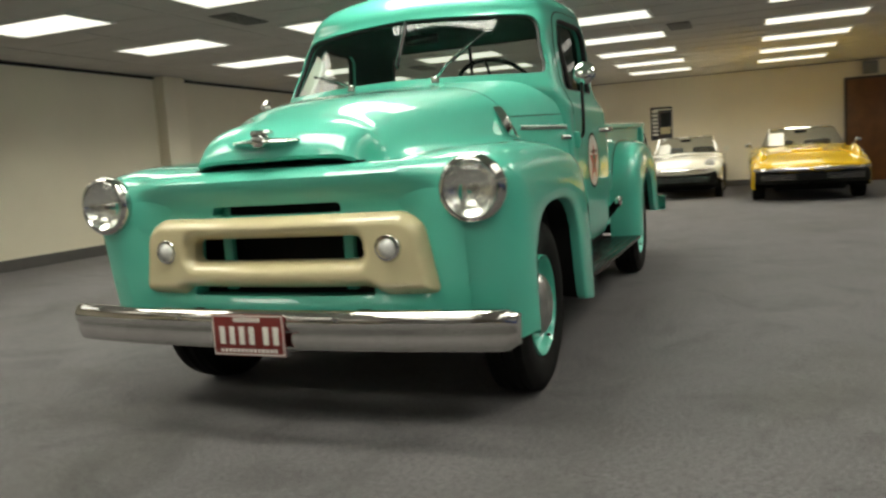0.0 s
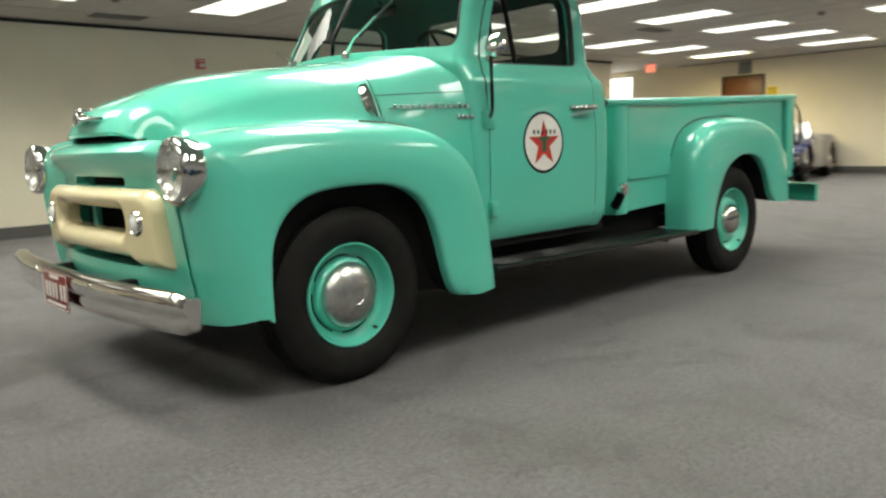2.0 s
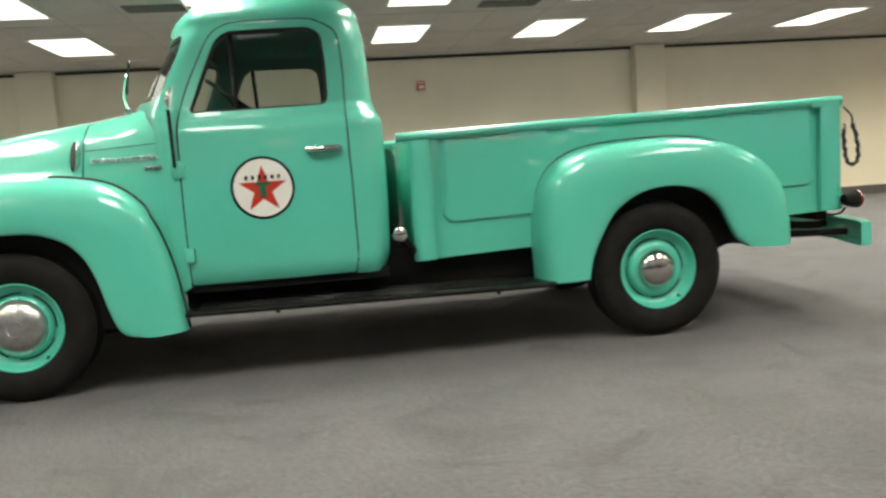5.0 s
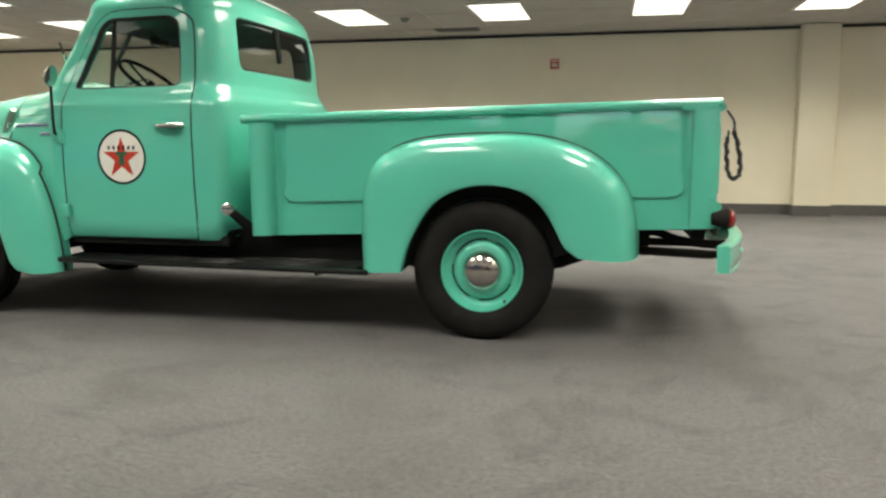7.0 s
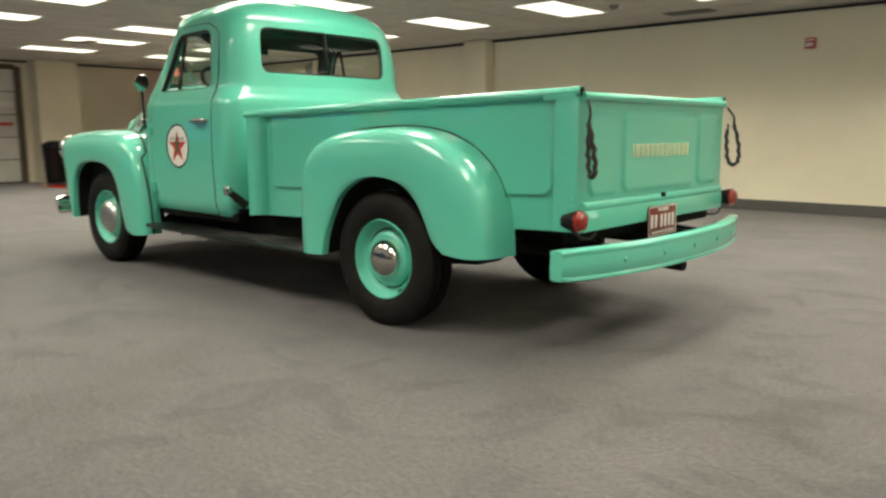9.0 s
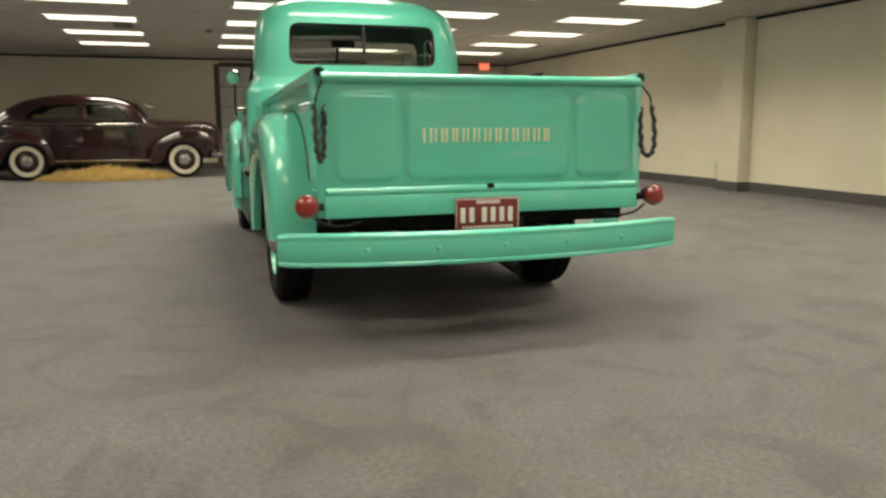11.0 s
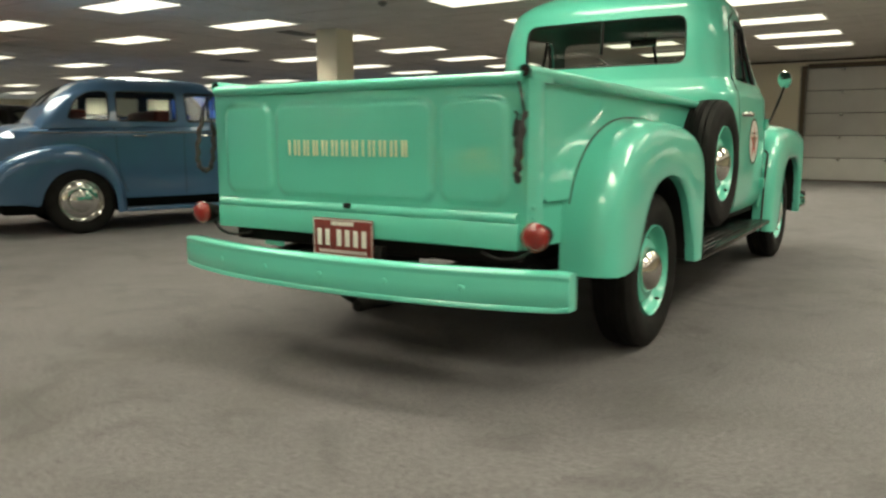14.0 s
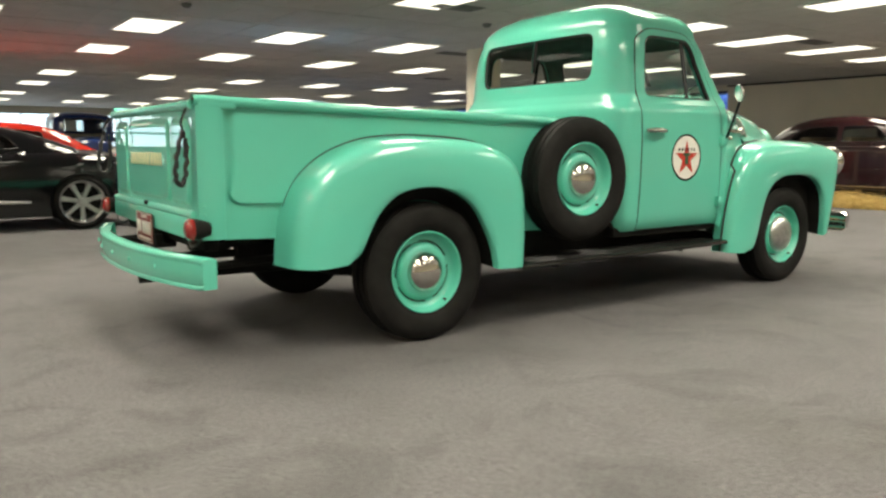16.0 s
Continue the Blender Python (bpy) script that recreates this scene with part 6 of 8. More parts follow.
blue_body = [(3.44, 0.34), (3.47, 0.6), (3.42, 0.92), (3.25, 1.05), (2.9, 1.09), (2.4, 1.12), (1.86, 1.14), (1.0, 1.12), (0.2, 1.11), (-0.31, 1.08), (-0.62, 1.02), (-0.85, 0.86), (-0.97, 0.62), (-0.98, 0.34)]
blue_w = [(-1.0, 0.55), (-0.8, 0.66), (-0.3, 0.74), (0.3, 0.79), (1.2, 0.80), (1.75, 0.76), (2.0, 0.68), (2.5, 0.56), (3.2, 0.45), (3.46, 0.36)]
blue_cabin = [(1.90, 1.10), (1.72, 1.32), (1.52, 1.50), (1.25, 1.575), (0.67, 1.60), (0.3, 1.575), (0.08, 1.51), (-0.12, 1.38), (-0.27, 1.22), (-0.36, 1.06)]
blue_cw = [(-0.4, 0.70), (0.0, 0.75), (0.5, 0.785), (1.4, 0.785), (1.9, 0.70)]
blue_rear = (0.60, 0.90, [(0.46, 0.21), (0.43, 0.48), (0.32, 0.74), (0.12, 0.87), (-0.08, 0.905), (-0.37, 0.865), (-0.63, 0.765), (-0.84, 0.60), (-0.94, 0.38)],
             [(0.35, 0.21), (0.32, 0.42), (0.21, 0.58), (0.0, 0.655), (-0.2, 0.60), (-0.32, 0.46), (-0.37, 0.32), (-0.42, 0.30), (-0.5, 0.32)])
blue_front = (0.45, 0.90, [(3.22, 0.34), (3.34, 0.56), (3.31, 0.80), (3.10, 0.93), (2.78, 0.94), (2.42, 0.83), (2.16, 0.72), (2.02, 0.54), (1.97, 0.24)],
              [(3.08, 0.33), (3.05, 0.48), (2.96, 0.60), (2.75, 0.67), (2.55, 0.62), (2.44, 0.50), (2.38, 0.36), (2.35, 0.28), (2.30, 0.24)])
smoothie = dict(rim=0.215, style="cap", width=0.19)
sedan("blue_sedan", "blue metallic forties sedan with bright chrome wheels", pose(1.30, 6.15, 0, 0, 0, -21), M_BLUE, blue_body, blue_w, blue_cabin, blue_cw,
      [rounded([(-0.06, 1.16), (0.03, 1.35), (0.16, 1.43), (0.34, 1.44), (0.335, 1.14)], 0.05), rounded([(0.41, 1.14), (0.42, 1.44), (1.03, 1.44), (1.02, 1.13)], 0.04), rounded([(1.13, 1.13), (1.13, 1.44), (1.47, 1.43), (1.72, 1.14)], 0.04)],
      ((1.86, 1.15), (1.58, 1.46), 0.86, 0.80), ((0.02, 1.47), (-0.22, 1.28), 0.55, 0.6), [blue_rear, blue_front],
      [(0.0, 0.76, 0.335, smoothie), (2.735, 0.74, 0.325, smoothie)], (0.0, 1.9), (0.44, 2.0, 0.20, M_BLUE), seams=([(0.37, 1.08), (0.40, 0.60), (0.47, 0.40)], [(1.08, 1.10), (1.08, 0.36)], [(1.82, 1.10), (1.90, 0.36)]), extras=blue_extras, seat=M_TRIMRED)


# maroon sedan beside the straw
def maroon_extras(root, S1, S2):
    for s in (1, -1):
        lamp_round(root, "headlight", 3.30, 0.60 * s, 0.82, 0.09, 1, M_LENS, "chrome-ringed headlight")
        y = S1.side(1.15, 0.98)[1]
        bar(root, "handle", [(1.05, (y + 0.005) * s, 0.99), (1.07, (y + 0.04) * s, 0.99), (1.18, (y + 0.035) * s, 0.99)], 0.010, M_CHROME, "chrome door handle")
        for z, x0, x1 in ((1.07, -0.2, 2.3), (1.02, 2.2, 3.3)):
            pts = [S1.side(x, z, -0.003) for x in np.linspace(x0, x1, 16)]
            bar(root, "trim_strip", [(x, yy * s, zz) for x, yy, zz in pts], 0.007, M_CHROME, "bright moulding")
        bar(root, "trim_strip", [(0.5, 0.885 * s, 0.36), (1.3, 0.89 * s, 0.36), (2.2, 0.885 * s, 0.36)], 0.012, M_CHROME, "bright sill strip")
    bar(root, "rear_bumper", [(-0.72, -0.88, 0.45), (-0.98, -0.6, 0.45), (-1.02, 0, 0.45), (-0.98, 0.6, 0.45), (-0.72, 0.88, 0.45)], 0.045, M_CHROME, "chrome bumper")
    bar(root, "front_bumper", [(3.35, -0.88, 0.45), (3.62, -0.6, 0.45), (3.68, 0, 0.45), (3.62, 0.6, 0.45), (3.35, 0.88, 0.45)], 0.045, M_CHROME, "chrome bumper")
    for k in range(6):
        z = 0.55 + 0.06 * k
        bar(root, "grille_bar", [(3.46, -0.3, z), (3.55, 0, z), (3.46, 0.3, z)], 0.012, M_CHROME)
    # outside visor over the windscreen
    b = grid([[(1.95 - 0.05 * (y / 0.6) ** 2, y, 1.545) for y in np.linspace(-0.6, 0.6, 13)], [(2.18 - 0.06 * (y / 0.6) ** 2, y * 1.02, 1.475) for y in np.linspace(-0.6, 0.6, 13)], [(2.30 - 0.09 * (y / 0.6) ** 2, y * 1.03, 1.415) for y in np.linspace(-0.6, 0.6, 13)]])
    grid([[tuple(np.array(v.co) - (0, 0, 0.012)) for v in list(b.verts)[k * 13:(k + 1) * 13]] for k in range(3)], flip=True, bm=b)
    part("sun_visor", normals(b), M_CARCREAM, root, "pale outside sun visor")
    part("window_card", sheet(lambda u, v: (2.02 - 0.5 * (v - 1.16), u, v), [(-0.62, 1.15), (-0.22, 1.15), (-0.22, 1.42), (-0.62, 1.42)], (), 0.2), M_PAPER, root, "white card behind the windscreen")


mb = [(3.50, 0.36), (3.56, 0.7), (3.50, 0.98), (3.3, 1.07), (3.0, 1.095), (2.6, 1.11), (2.12, 1.13), (1.0, 1.13), (0.1, 1.13), (-0.45, 1.10), (-0.72, 1.0), (-0.88, 0.8), (-0.92, 0.55), (-0.90, 0.36)]
mw = [(-0.95, 0.55), (-0.7, 0.70), (-0.2, 0.78), (0.5, 0.82), (1.4, 0.82), (2.0, 0.76), (2.3, 0.66), (2.8, 0.55), (3.3, 0.45), (3.56, 0.36)]
mc = [(2.22, 1.09), (2.08, 1.30), (1.92, 1.47), (1.68, 1.565), (1.3, 1.615), (0.85, 1.63), (0.4, 1.60), (0.05, 1.525), (-0.28, 1.38), (-0.52, 1.20), (-0.62, 1.06)]
mcw = [(-0.65, 0.70), (-0.2, 0.76), (0.5, 0.80), (1.5, 0.80), (2.2, 0.70)]
mrear = (0.62, 0.92, [(0.52, 0.30), (0.48, 0.55), (0.36, 0.76), (0.10, 0.87), (-0.2, 0.885), (-0.45, 0.83), (-0.66, 0.72), (-0.80, 0.56), (-0.86, 0.38)],
         [(0.39, 0.30), (0.36, 0.46), (0.24, 0.62), (0.0, 0.70), (-0.22, 0.64), (-0.35, 0.50), (-0.40, 0.36), (-0.46, 0.33), (-0.54, 0.34)])
mfront = (0.46, 0.92, [(3.30, 0.36), (3.42, 0.58), (3.40, 0.80), (3.20, 0.93), (2.86, 0.945), (2.55, 0.85), (2.32, 0.70), (2.20, 0.52), (2.16, 0.30)],
          [(3.21, 0.35), (3.18, 0.50), (3.08, 0.62), (2.85, 0.70), (2.64, 0.65), (2.52, 0.52), (2.46, 0.38), (2.42, 0.32), (2.36, 0.30)])
ww = dict(rim=0.205, style="cap", wall=0.55, rim_mat=M_MAROON, width=0.17)
sedan("maroon_sedan", "very dark maroon two-door sedan with whitewall tyres, beside the wall", pose(12.0, 4.10, 0, 0, 0, -90) @ Matrix.Scale(0.95, 4), M_MAROON, mb, mw, mc, mcw,
      [rounded([(-0.02, 1.17), (0.12, 1.32), (0.32, 1.42), (0.92, 1.45), (0.93, 1.16)], 0.05), rounded([(1.02, 1.16), (1.03, 1.45), (1.60, 1.44), (1.86, 1.17)], 0.05)],
      ((2.14, 1.20), (1.96, 1.43), 0.86, 0.80), ((0.02, 1.50), (-0.30, 1.36), 0.5, 0.55), [mrear, mfront],
      [(0.0, 0.77, 0.36, ww), (2.85, 0.75, 0.36, ww)], (0.1, 2.2), (0.50, 2.2, 0.30, M_MAROON), seams=([(0.98, 1.1), (0.98, 0.42)], [(2.05, 1.1), (2.12, 0.42)]), extras=maroon_extras)


def lowcar(name, label, at, mat, body, bw, arches, wheels, zl, cabin=None, cw=None, windows=(), ws=None, rear=None, roof_mat=None, cockpit=None, screen=None, seat=M_SEAT, lean=0.35, r=0.09, crown=0.03, glassmat=None, extras=None, seams=()):
    """A full-width car: one shell with round wheel openings; closed, or open with a framed windscreen."""
    root = thing(name, label, "car")
    S1 = Shell(body, bw, r, 0.10, 0.55, crown)
    bottom = [(body[-1][0] + 0.02, zl)]
    for cx, rr in sorted(arches):
        bottom += poly_arch(cx, rr, zl)[::-1]
    bottom += [(body[0][0] - 0.02, zl)]
    holes = []
    if cockpit:
        holes = [top_loop(S1, *cockpit, 0.08)]
    b = S1.build(bottom, (), holes)
    part("body", b, mat, root)
    for cx, rr in arches:
        for s in (1, -1):
            O = poly_arch(cx, rr, zl)
            b = normals(grid([[S1.side(x, z, 0.004) for x, z in O], [(x, 0.45, z) for x, z in O], [(cx, 0.45, zl) for x, z in O]]))
            part("wheel_house", b if s > 0 else mirror(b), M_UNDER, root, "black wheel house")
    for x, y, rr, kw in wheels:
        for s in (1, -1):
            car_wheel(root, x, y * s, rr, s, **kw)
    part("underbody", B(body[-1][0] + 0.25, body[0][0] - 0.25, -0.5, 0.5, zl - 0.04, zl + 0.14, bevel=0.02), M_UNDER, root, "dark underside")
    if cabin:
        S2 = Shell(cabin, cw, 0.10, lean, cabin[0][1], 0.025)
        tops = [("windscreen", top_loop(S2, *ws)), ("rear_window", top_loop(S2, *rear))]
        part("cabin", S2.build([], windows, [t[1] for t in tops]), roof_mat or mat, root)
        glaze(root, S2, windows, tops, glassmat)
        zc = cabin[0][1]
        bench(root, ws[0][0] - 1.15, ws[0][0] - 0.65, 0.55, zc - 0.2, zc + 0.14, seat, "front seats")
        wheel_rim_ring(root, ws[0][0] - 0.5, 0.33, zc)
    else:
        a, bq = cockpit[0], cockpit[1]
        xs = sorted((a[0], bq[0]))
        zf = min(a[1], bq[1])
        part("interior", B(xs[0] - 0.05, xs[1] + 0.05, -0.52, 0.52, zl + 0.1, zl + 0.18), M_UNDER, root, "dark carpeted interior")
        for y in (-0.31, 0.31):
            o = part("seat", B(xs[0] + 0.18, xs[0] + 0.68, y - 0.23, y + 0.23, zf - 0.42, zf - 0.25, bevel=0.05, seg=3), seat, root, "vinyl bucket seat")
            part("backrest", B(xs[0] + 0.06, xs[0] + 0.22, y - 0.22, y + 0.22, zf - 0.35, zf + 0.14, bevel=0.05, seg=3), seat, o)
        wheel_rim_ring(root, xs[1] - 0.38, 0.31, zf - 0.02)
        part("dashboard", B(xs[1] - 0.12, xs[1] + 0.06, -0.58, 0.58, zf - 0.2, zf - 0.03, bevel=0.04, seg=3), M_BLACK, root, "dark dashboard")
        (x0, z0, w0), (x1, z1, w1) = screen
        lo = [(x0 - 0.12 * (y / w0) ** 2, y, z0) for y in np.linspace(-w0, w0, 11)]
        hi = [(x1 - 0.10 * (y / w1) ** 2, y, z1) for y in np.linspace(-w1, w1, 11)]
        loop = lo + hi[::-1]
        g = part("windscreen", grid([lo, hi]), M_CARGLASS, root, "raked glass windscreen")
        g.visible_shadow = False
        part("frame", tube(loop, 0.014, 6, closed=True), M_CHROME, g, "bright windscreen frame")
        part("inside_mirror", B(x1 - 0.08, x1 - 0.06, -0.10, 0.10, z1 - 0.09, z1 - 0.04, bevel=0.008), M_BLACK, root, "inside mirror")
    for lines in seams:
        seam(root, S1, lines)
    if extras:
        extras(root, S1)
    root.matrix_basis = at
    return root


def card(root, x, y, z, w=0.26, hh=0.2, lean=0.5):
    b = grid([[(x, y - w / 2, z), (x, y + w / 2, z)], [(x - lean * hh, y - w / 2, z + hh), (x - lean * hh, y + w / 2, z + hh)]])
    part("window_card", b, M_PAPER, root, "white card behind the windscreen")


# black sixties coupe by the windows
def black_extras(root, S1):
    for s in (1, -1):
        lamp_round(root, "headlight", 3.70, 0.62 * s, 0.62, 0.085, 1, M_LENS, "round headlight")
        y = S1.side(1.3, 0.70)[1]
        bar(root, "handle", [(1.25, (y + 0.004) * s, 0.74), (1.28, (y + 0.035) * s, 0.74), (1.40, (y + 0.03) * s, 0.74)], 0.010, M_CHROME, "chrome door handle")
        bar(root, "sill_strip", [(0.45, 0.80 * s, 0.22), (1.4, 0.82 * s, 0.22), (2.3, 0.80 * s, 0.22)], 0.016, M_CHROME, "bright sill moulding")
    bar(root, "front_bumper", [(3.45, -0.84, 0.46), (3.74, -0.6, 0.46), (3.80, 0, 0.46), (3.74, 0.6, 0.46), (3.45, 0.84, 0.46)], 0.045, M_CHROME, "chrome bumper")
    bar(root, "rear_bumper", [(-0.85, -0.84, 0.48), (-1.06, -0.6, 0.48), (-1.10, 0, 0.48), (-1.06, 0.6, 0.48), (-0.85, 0.84, 0.48)], 0.045, M_CHROME, "chrome bumper")
    part("grille", B(3.70, 3.735, -0.48, 0.48, 0.52, 0.70, bevel=0.01), M_UNDER, root, "dark grille")
    card(root, 2.05, -0.35, 0.90)


bb = [(3.66, 0.28), (3.74, 0.5), (3.76, 0.68), (3.66, 0.765), (3.2, 0.82), (2.8, 0.86), (2.2, 0.885), (1.2, 0.88), (0.3, 0.885), (-0.5, 0.87), (-0.98, 0.82), (-1.06, 0.6), (-1.0, 0.30)]
bbw = [(-1.06, 0.74), (-0.8, 0.84), (0.0, 0.88), (1.3, 0.86), (2.7, 0.87), (3.5, 0.82), (3.75, 0.72)]
lowcar("black_coupe", "shiny black sixties coupe standing by the tinted windows", pose(11.75, 8.95, 0, 0, 0, -90), M_CARBLACK, bb, bbw, [(0.0, 0.36), (2.74, 0.36)],
       [(0.0, 0.76, 0.32, dict(rim=0.20)), (2.74, 0.76, 0.32, dict(rim=0.20))], 0.20,
       [(2.30, 0.875), (2.0, 1.02), (1.70, 1.165), (1.45, 1.215), (1.0, 1.235), (0.55, 1.21), (0.2, 1.13), (-0.2, 1.0), (-0.55, 0.86)], [(-0.6, 0.70), (0.0, 0.76), (1.5, 0.78), (2.3, 0.74)],
       [rounded([(0.70, 0.92), (0.78, 1.11), (1.05, 1.14), (1.08, 0.92)], 0.03), rounded([(1.15, 0.92), (1.15, 1.14), (1.58, 1.12), (1.92, 0.93)], 0.03)],
       ((2.22, 0.92), (1.72, 1.15), 0.88, 0.84), ((0.25, 1.14), (-0.35, 0.94), 0.7, 0.75), extras=black_extras, seams=([(1.1, 0.86), (1.1, 0.26)], [(2.15, 0.86), (2.15, 0.26)]))


# black modern coupe with seven-spoke wheels
def modern_extras(root, S1):
    for s in (1, -1):
        part("tail_lamp", B(-0.60, -0.47, min(0.52 * s, 0.79 * s), max(0.52 * s, 0.79 * s), 0.66, 0.78, bevel=0.03, seg=3), M_REDLENS, root, "red tail lamp")
        part("headlight", B(3.05, 3.22, min(0.5 * s, 0.78 * s), max(0.5 * s, 0.78 * s), 0.58, 0.68, bevel=0.03, seg=3), M_LENS, root, "clear headlight")
        bar(root, "sill_strip", [(0.55, 0.855 * s, 0.34), (0.75, 0.86 * s, 0.345), (0.95, 0.86 * s, 0.35)], 0.02, M_ALLOY, "bright side vent")
        part("side_mirror", B(1.78, 1.90, min(0.83 * s, 1.0 * s), max(0.83 * s, 1.0 * s), 0.90, 1.02, bevel=0.03, seg=3), M_CARBLACK, root)
    part("number_plate", B(-0.625, -0.60, -0.16, 0.16, 0.5, 0.6, bevel=0.004), M_PLATE, root)


kb = [(3.16, 0.20), (3.26, 0.45), (3.22, 0.62), (3.0, 0.73), (2.5, 0.83), (2.0, 0.90), (1.2, 0.92), (0.6, 0.93), (0.1, 0.905), (-0.35, 0.875), (-0.54, 0.80), (-0.60, 0.55), (-0.54, 0.22)]
kbw = [(-0.6, 0.70), (-0.4, 0.82), (0.0, 0.88), (1.2, 0.86), (2.4, 0.88), (3.0, 0.80), (3.26, 0.62)]
spoke = dict(rim=0.255, style="spoke", width=0.24)
lowcar("modern_coupe", "glossy black modern coupe with seven-spoke alloy wheels", pose(-0.52, 6.80, 0, 0, 0, 180), M_CARBLACK, kb, kbw, [(0.0, 0.36), (2.4, 0.36)],
       [(0.0, 0.75, 0.325, spoke), (2.4, 0.76, 0.315, spoke)], 0.17,
       [(2.08, 0.895), (1.75, 1.06), (1.45, 1.18), (1.1, 1.225), (0.75, 1.19), (0.40, 1.09), (0.05, 0.97), (-0.15, 0.89)], [(-0.2, 0.62), (0.4, 0.74), (1.3, 0.76), (2.1, 0.70)],
       [rounded([(0.62, 0.955), (0.75, 1.10), (1.15, 1.14), (1.45, 1.09), (1.82, 0.95)], 0.03)],
       ((2.0, 0.94), (1.50, 1.15), 0.88, 0.84), ((0.62, 1.15), (0.0, 0.95), 0.75, 0.75), extras=modern_extras, glassmat=M_TINT, r=0.13, crown=0.05)


# white roadster
def white_extras(root, S1):
    for s in (1, -1):
        lamp_round(root, "headlight", 2.56, 0.50 * s, 0.62, 0.085, 1, M_LENS, "round headlight on the wing")
        part("wing_lamp", B(2.60, 2.64, min(0.52 * s, 0.62 * s), max(0.52 * s, 0.62 * s), 0.40, 0.45, bevel=0.01), M_UNDER, root, "dark wing lamp")
        m = bar(root, "side_mirror", [(1.35, 0.70 * s, 0.76), (1.36, 0.74 * s, 0.82)], 0.008, M_CHROME, "small mirror on a stalk")
        part("mirror_shell", lathe([(-0.02, 0.0), (-0.015, 0.035), (0.01, 0.055), (0.015, 0.0)], 16, "x", (1.36, 0.76 * s, 0.86)), M_CARWHITE, m)
    bar(root, "front_bumper", [(2.42, -0.72, 0.53), (2.62, -0.5, 0.52), (2.67, 0, 0.52), (2.62, 0.5, 0.52), (2.42, 0.72, 0.53)], 0.022, M_DULLCHROME, "slim chrome bumper")
    part("grille", B(2.44, 2.632, -0.62, 0.62, 0.26, 0.49, bevel=0.02), M_UNDER, root, "dark grille and valance")
    for k in range(3):
        part("grille_bar", B(2.632, 2.637, -0.5, 0.5, 0.315 + 0.035 * k, 0.322 + 0.035 * k), M_DULLCHROME, root)
    for k in range(3):
        b = sheet(lambda u, v: tuple(np.array(S1.top(S1.s_at(u, 0.73), v, -0.003))), [(2.0 + 0.12 * k, -0.86), (2.08 + 0.12 * k, -0.86), (2.08 + 0.12 * k, -0.55), (2.0 + 0.12 * k, -0.55)], (), 0.08)
        part("stripe", b, M_BLACK, root, "black stripe on the hood")
    card(root, 1.33, -0.38, 0.80, 0.22, 0.2, 0.6)


wb = [(2.50, 0.40), (2.62, 0.45), (2.61, 0.56), (2.45, 0.66), (2.1, 0.72), (1.7, 0.76), (1.35, 0.80), (0.9, 0.79), (0.3, 0.79), (-0.3, 0.78), (-0.75, 0.72), (-0.98, 0.66), (-1.02, 0.45), (-0.98, 0.24)]
wbw = [(-1.02, 0.62), (-0.8, 0.69), (0.0, 0.74), (1.2, 0.73), (2.1, 0.74), (2.5, 0.70), (2.64, 0.62)]
lowcar("white_roadster", "small white open roadster with black side stripes", pose(-10.88, 0.56, 0, 0, 0, 0), M_CARWHITE, wb, wbw, [(0.0, 0.33), (2.11, 0.33)],
       [(0.0, 0.63, 0.285, dict(rim=0.18, rim_mat=M_ALLOY, width=0.15)), (2.11, 0.63, 0.285, dict(rim=0.18, rim_mat=M_ALLOY, width=0.15))], 0.18,
       cockpit=((1.18, 0.795), (0.28, 0.79), 0.80, 0.80), screen=((1.38, 0.80, 0.58), (1.08, 1.12, 0.50)), extras=white_extras, seams=([(1.3, 0.75), (1.3, 0.24)], [(0.5, 0.75), (0.45, 0.24)]))


# yellow convertible
def yellow_extras(root, S1):
    for s in (1, -1):
        bar(root, "front_bumper", [(3.18, 0.80 * s, 0.50), (3.34, 0.66 * s, 0.50), (3.40, 0.40 * s, 0.50), (3.42, 0.03 * s, 0.50)], 0.03, M_DULLCHROME, "slim chrome bumper")
        part("grille", B(3.20, 3.34, min(0.02 * s, 0.80 * s), max(0.02 * s, 0.80 * s), 0.28, 0.475, bevel=0.03), M_UNDER, root, "black grille")
        for k in range(4):
            part("grille_bar", B(3.34, 3.348, min(0.22 * s, 0.72 * s), max(0.22 * s, 0.72 * s), 0.345 + 0.025 * k, 0.351 + 0.025 * k), M_DULLCHROME, root)
        b = Shell([(2.95, 0.60), (2.8, 0.72), (2.44, 0.80), (2.0, 0.76), (1.7, 0.66)], [(1.7, 0.1), (2.95, 0.1)], 0.05, 0, 0.5, 0.04)
        q = b.build([], (), (), 0.08)
        for v in q.verts:
            v.co.y += 0.70 * s
        part("wing_crest", q, M_YELLOW, root, "raised wing crest")
        m = bar(root, "side_mirror", [(1.3, 0.80 * s, 0.82), (1.3, 0.86 * s, 0.88)], 0.01, M_CHROME, "chrome mirror")
        part("mirror_shell", B(1.28, 1.32, min(0.83 * s, 0.93 * s), max(0.83 * s, 0.93 * s), 0.86, 0.92, bevel=0.012), M_CHROME, m)
    part("plate_recess", B(3.36, 3.41, -0.2, 0.2, 0.33, 0.46, bevel=0.01), M_UNDER, root, "dark plate recess")
    part("hood_bulge", B(1.7, 2.5, -0.24, 0.24, 0.72, 0.80, bevel=0.035, seg=3), M_YELLOW, root, "raised hood panel")
    card(root, 1.45, -0.42, 0.86, 0.26, 0.22, 0.75)


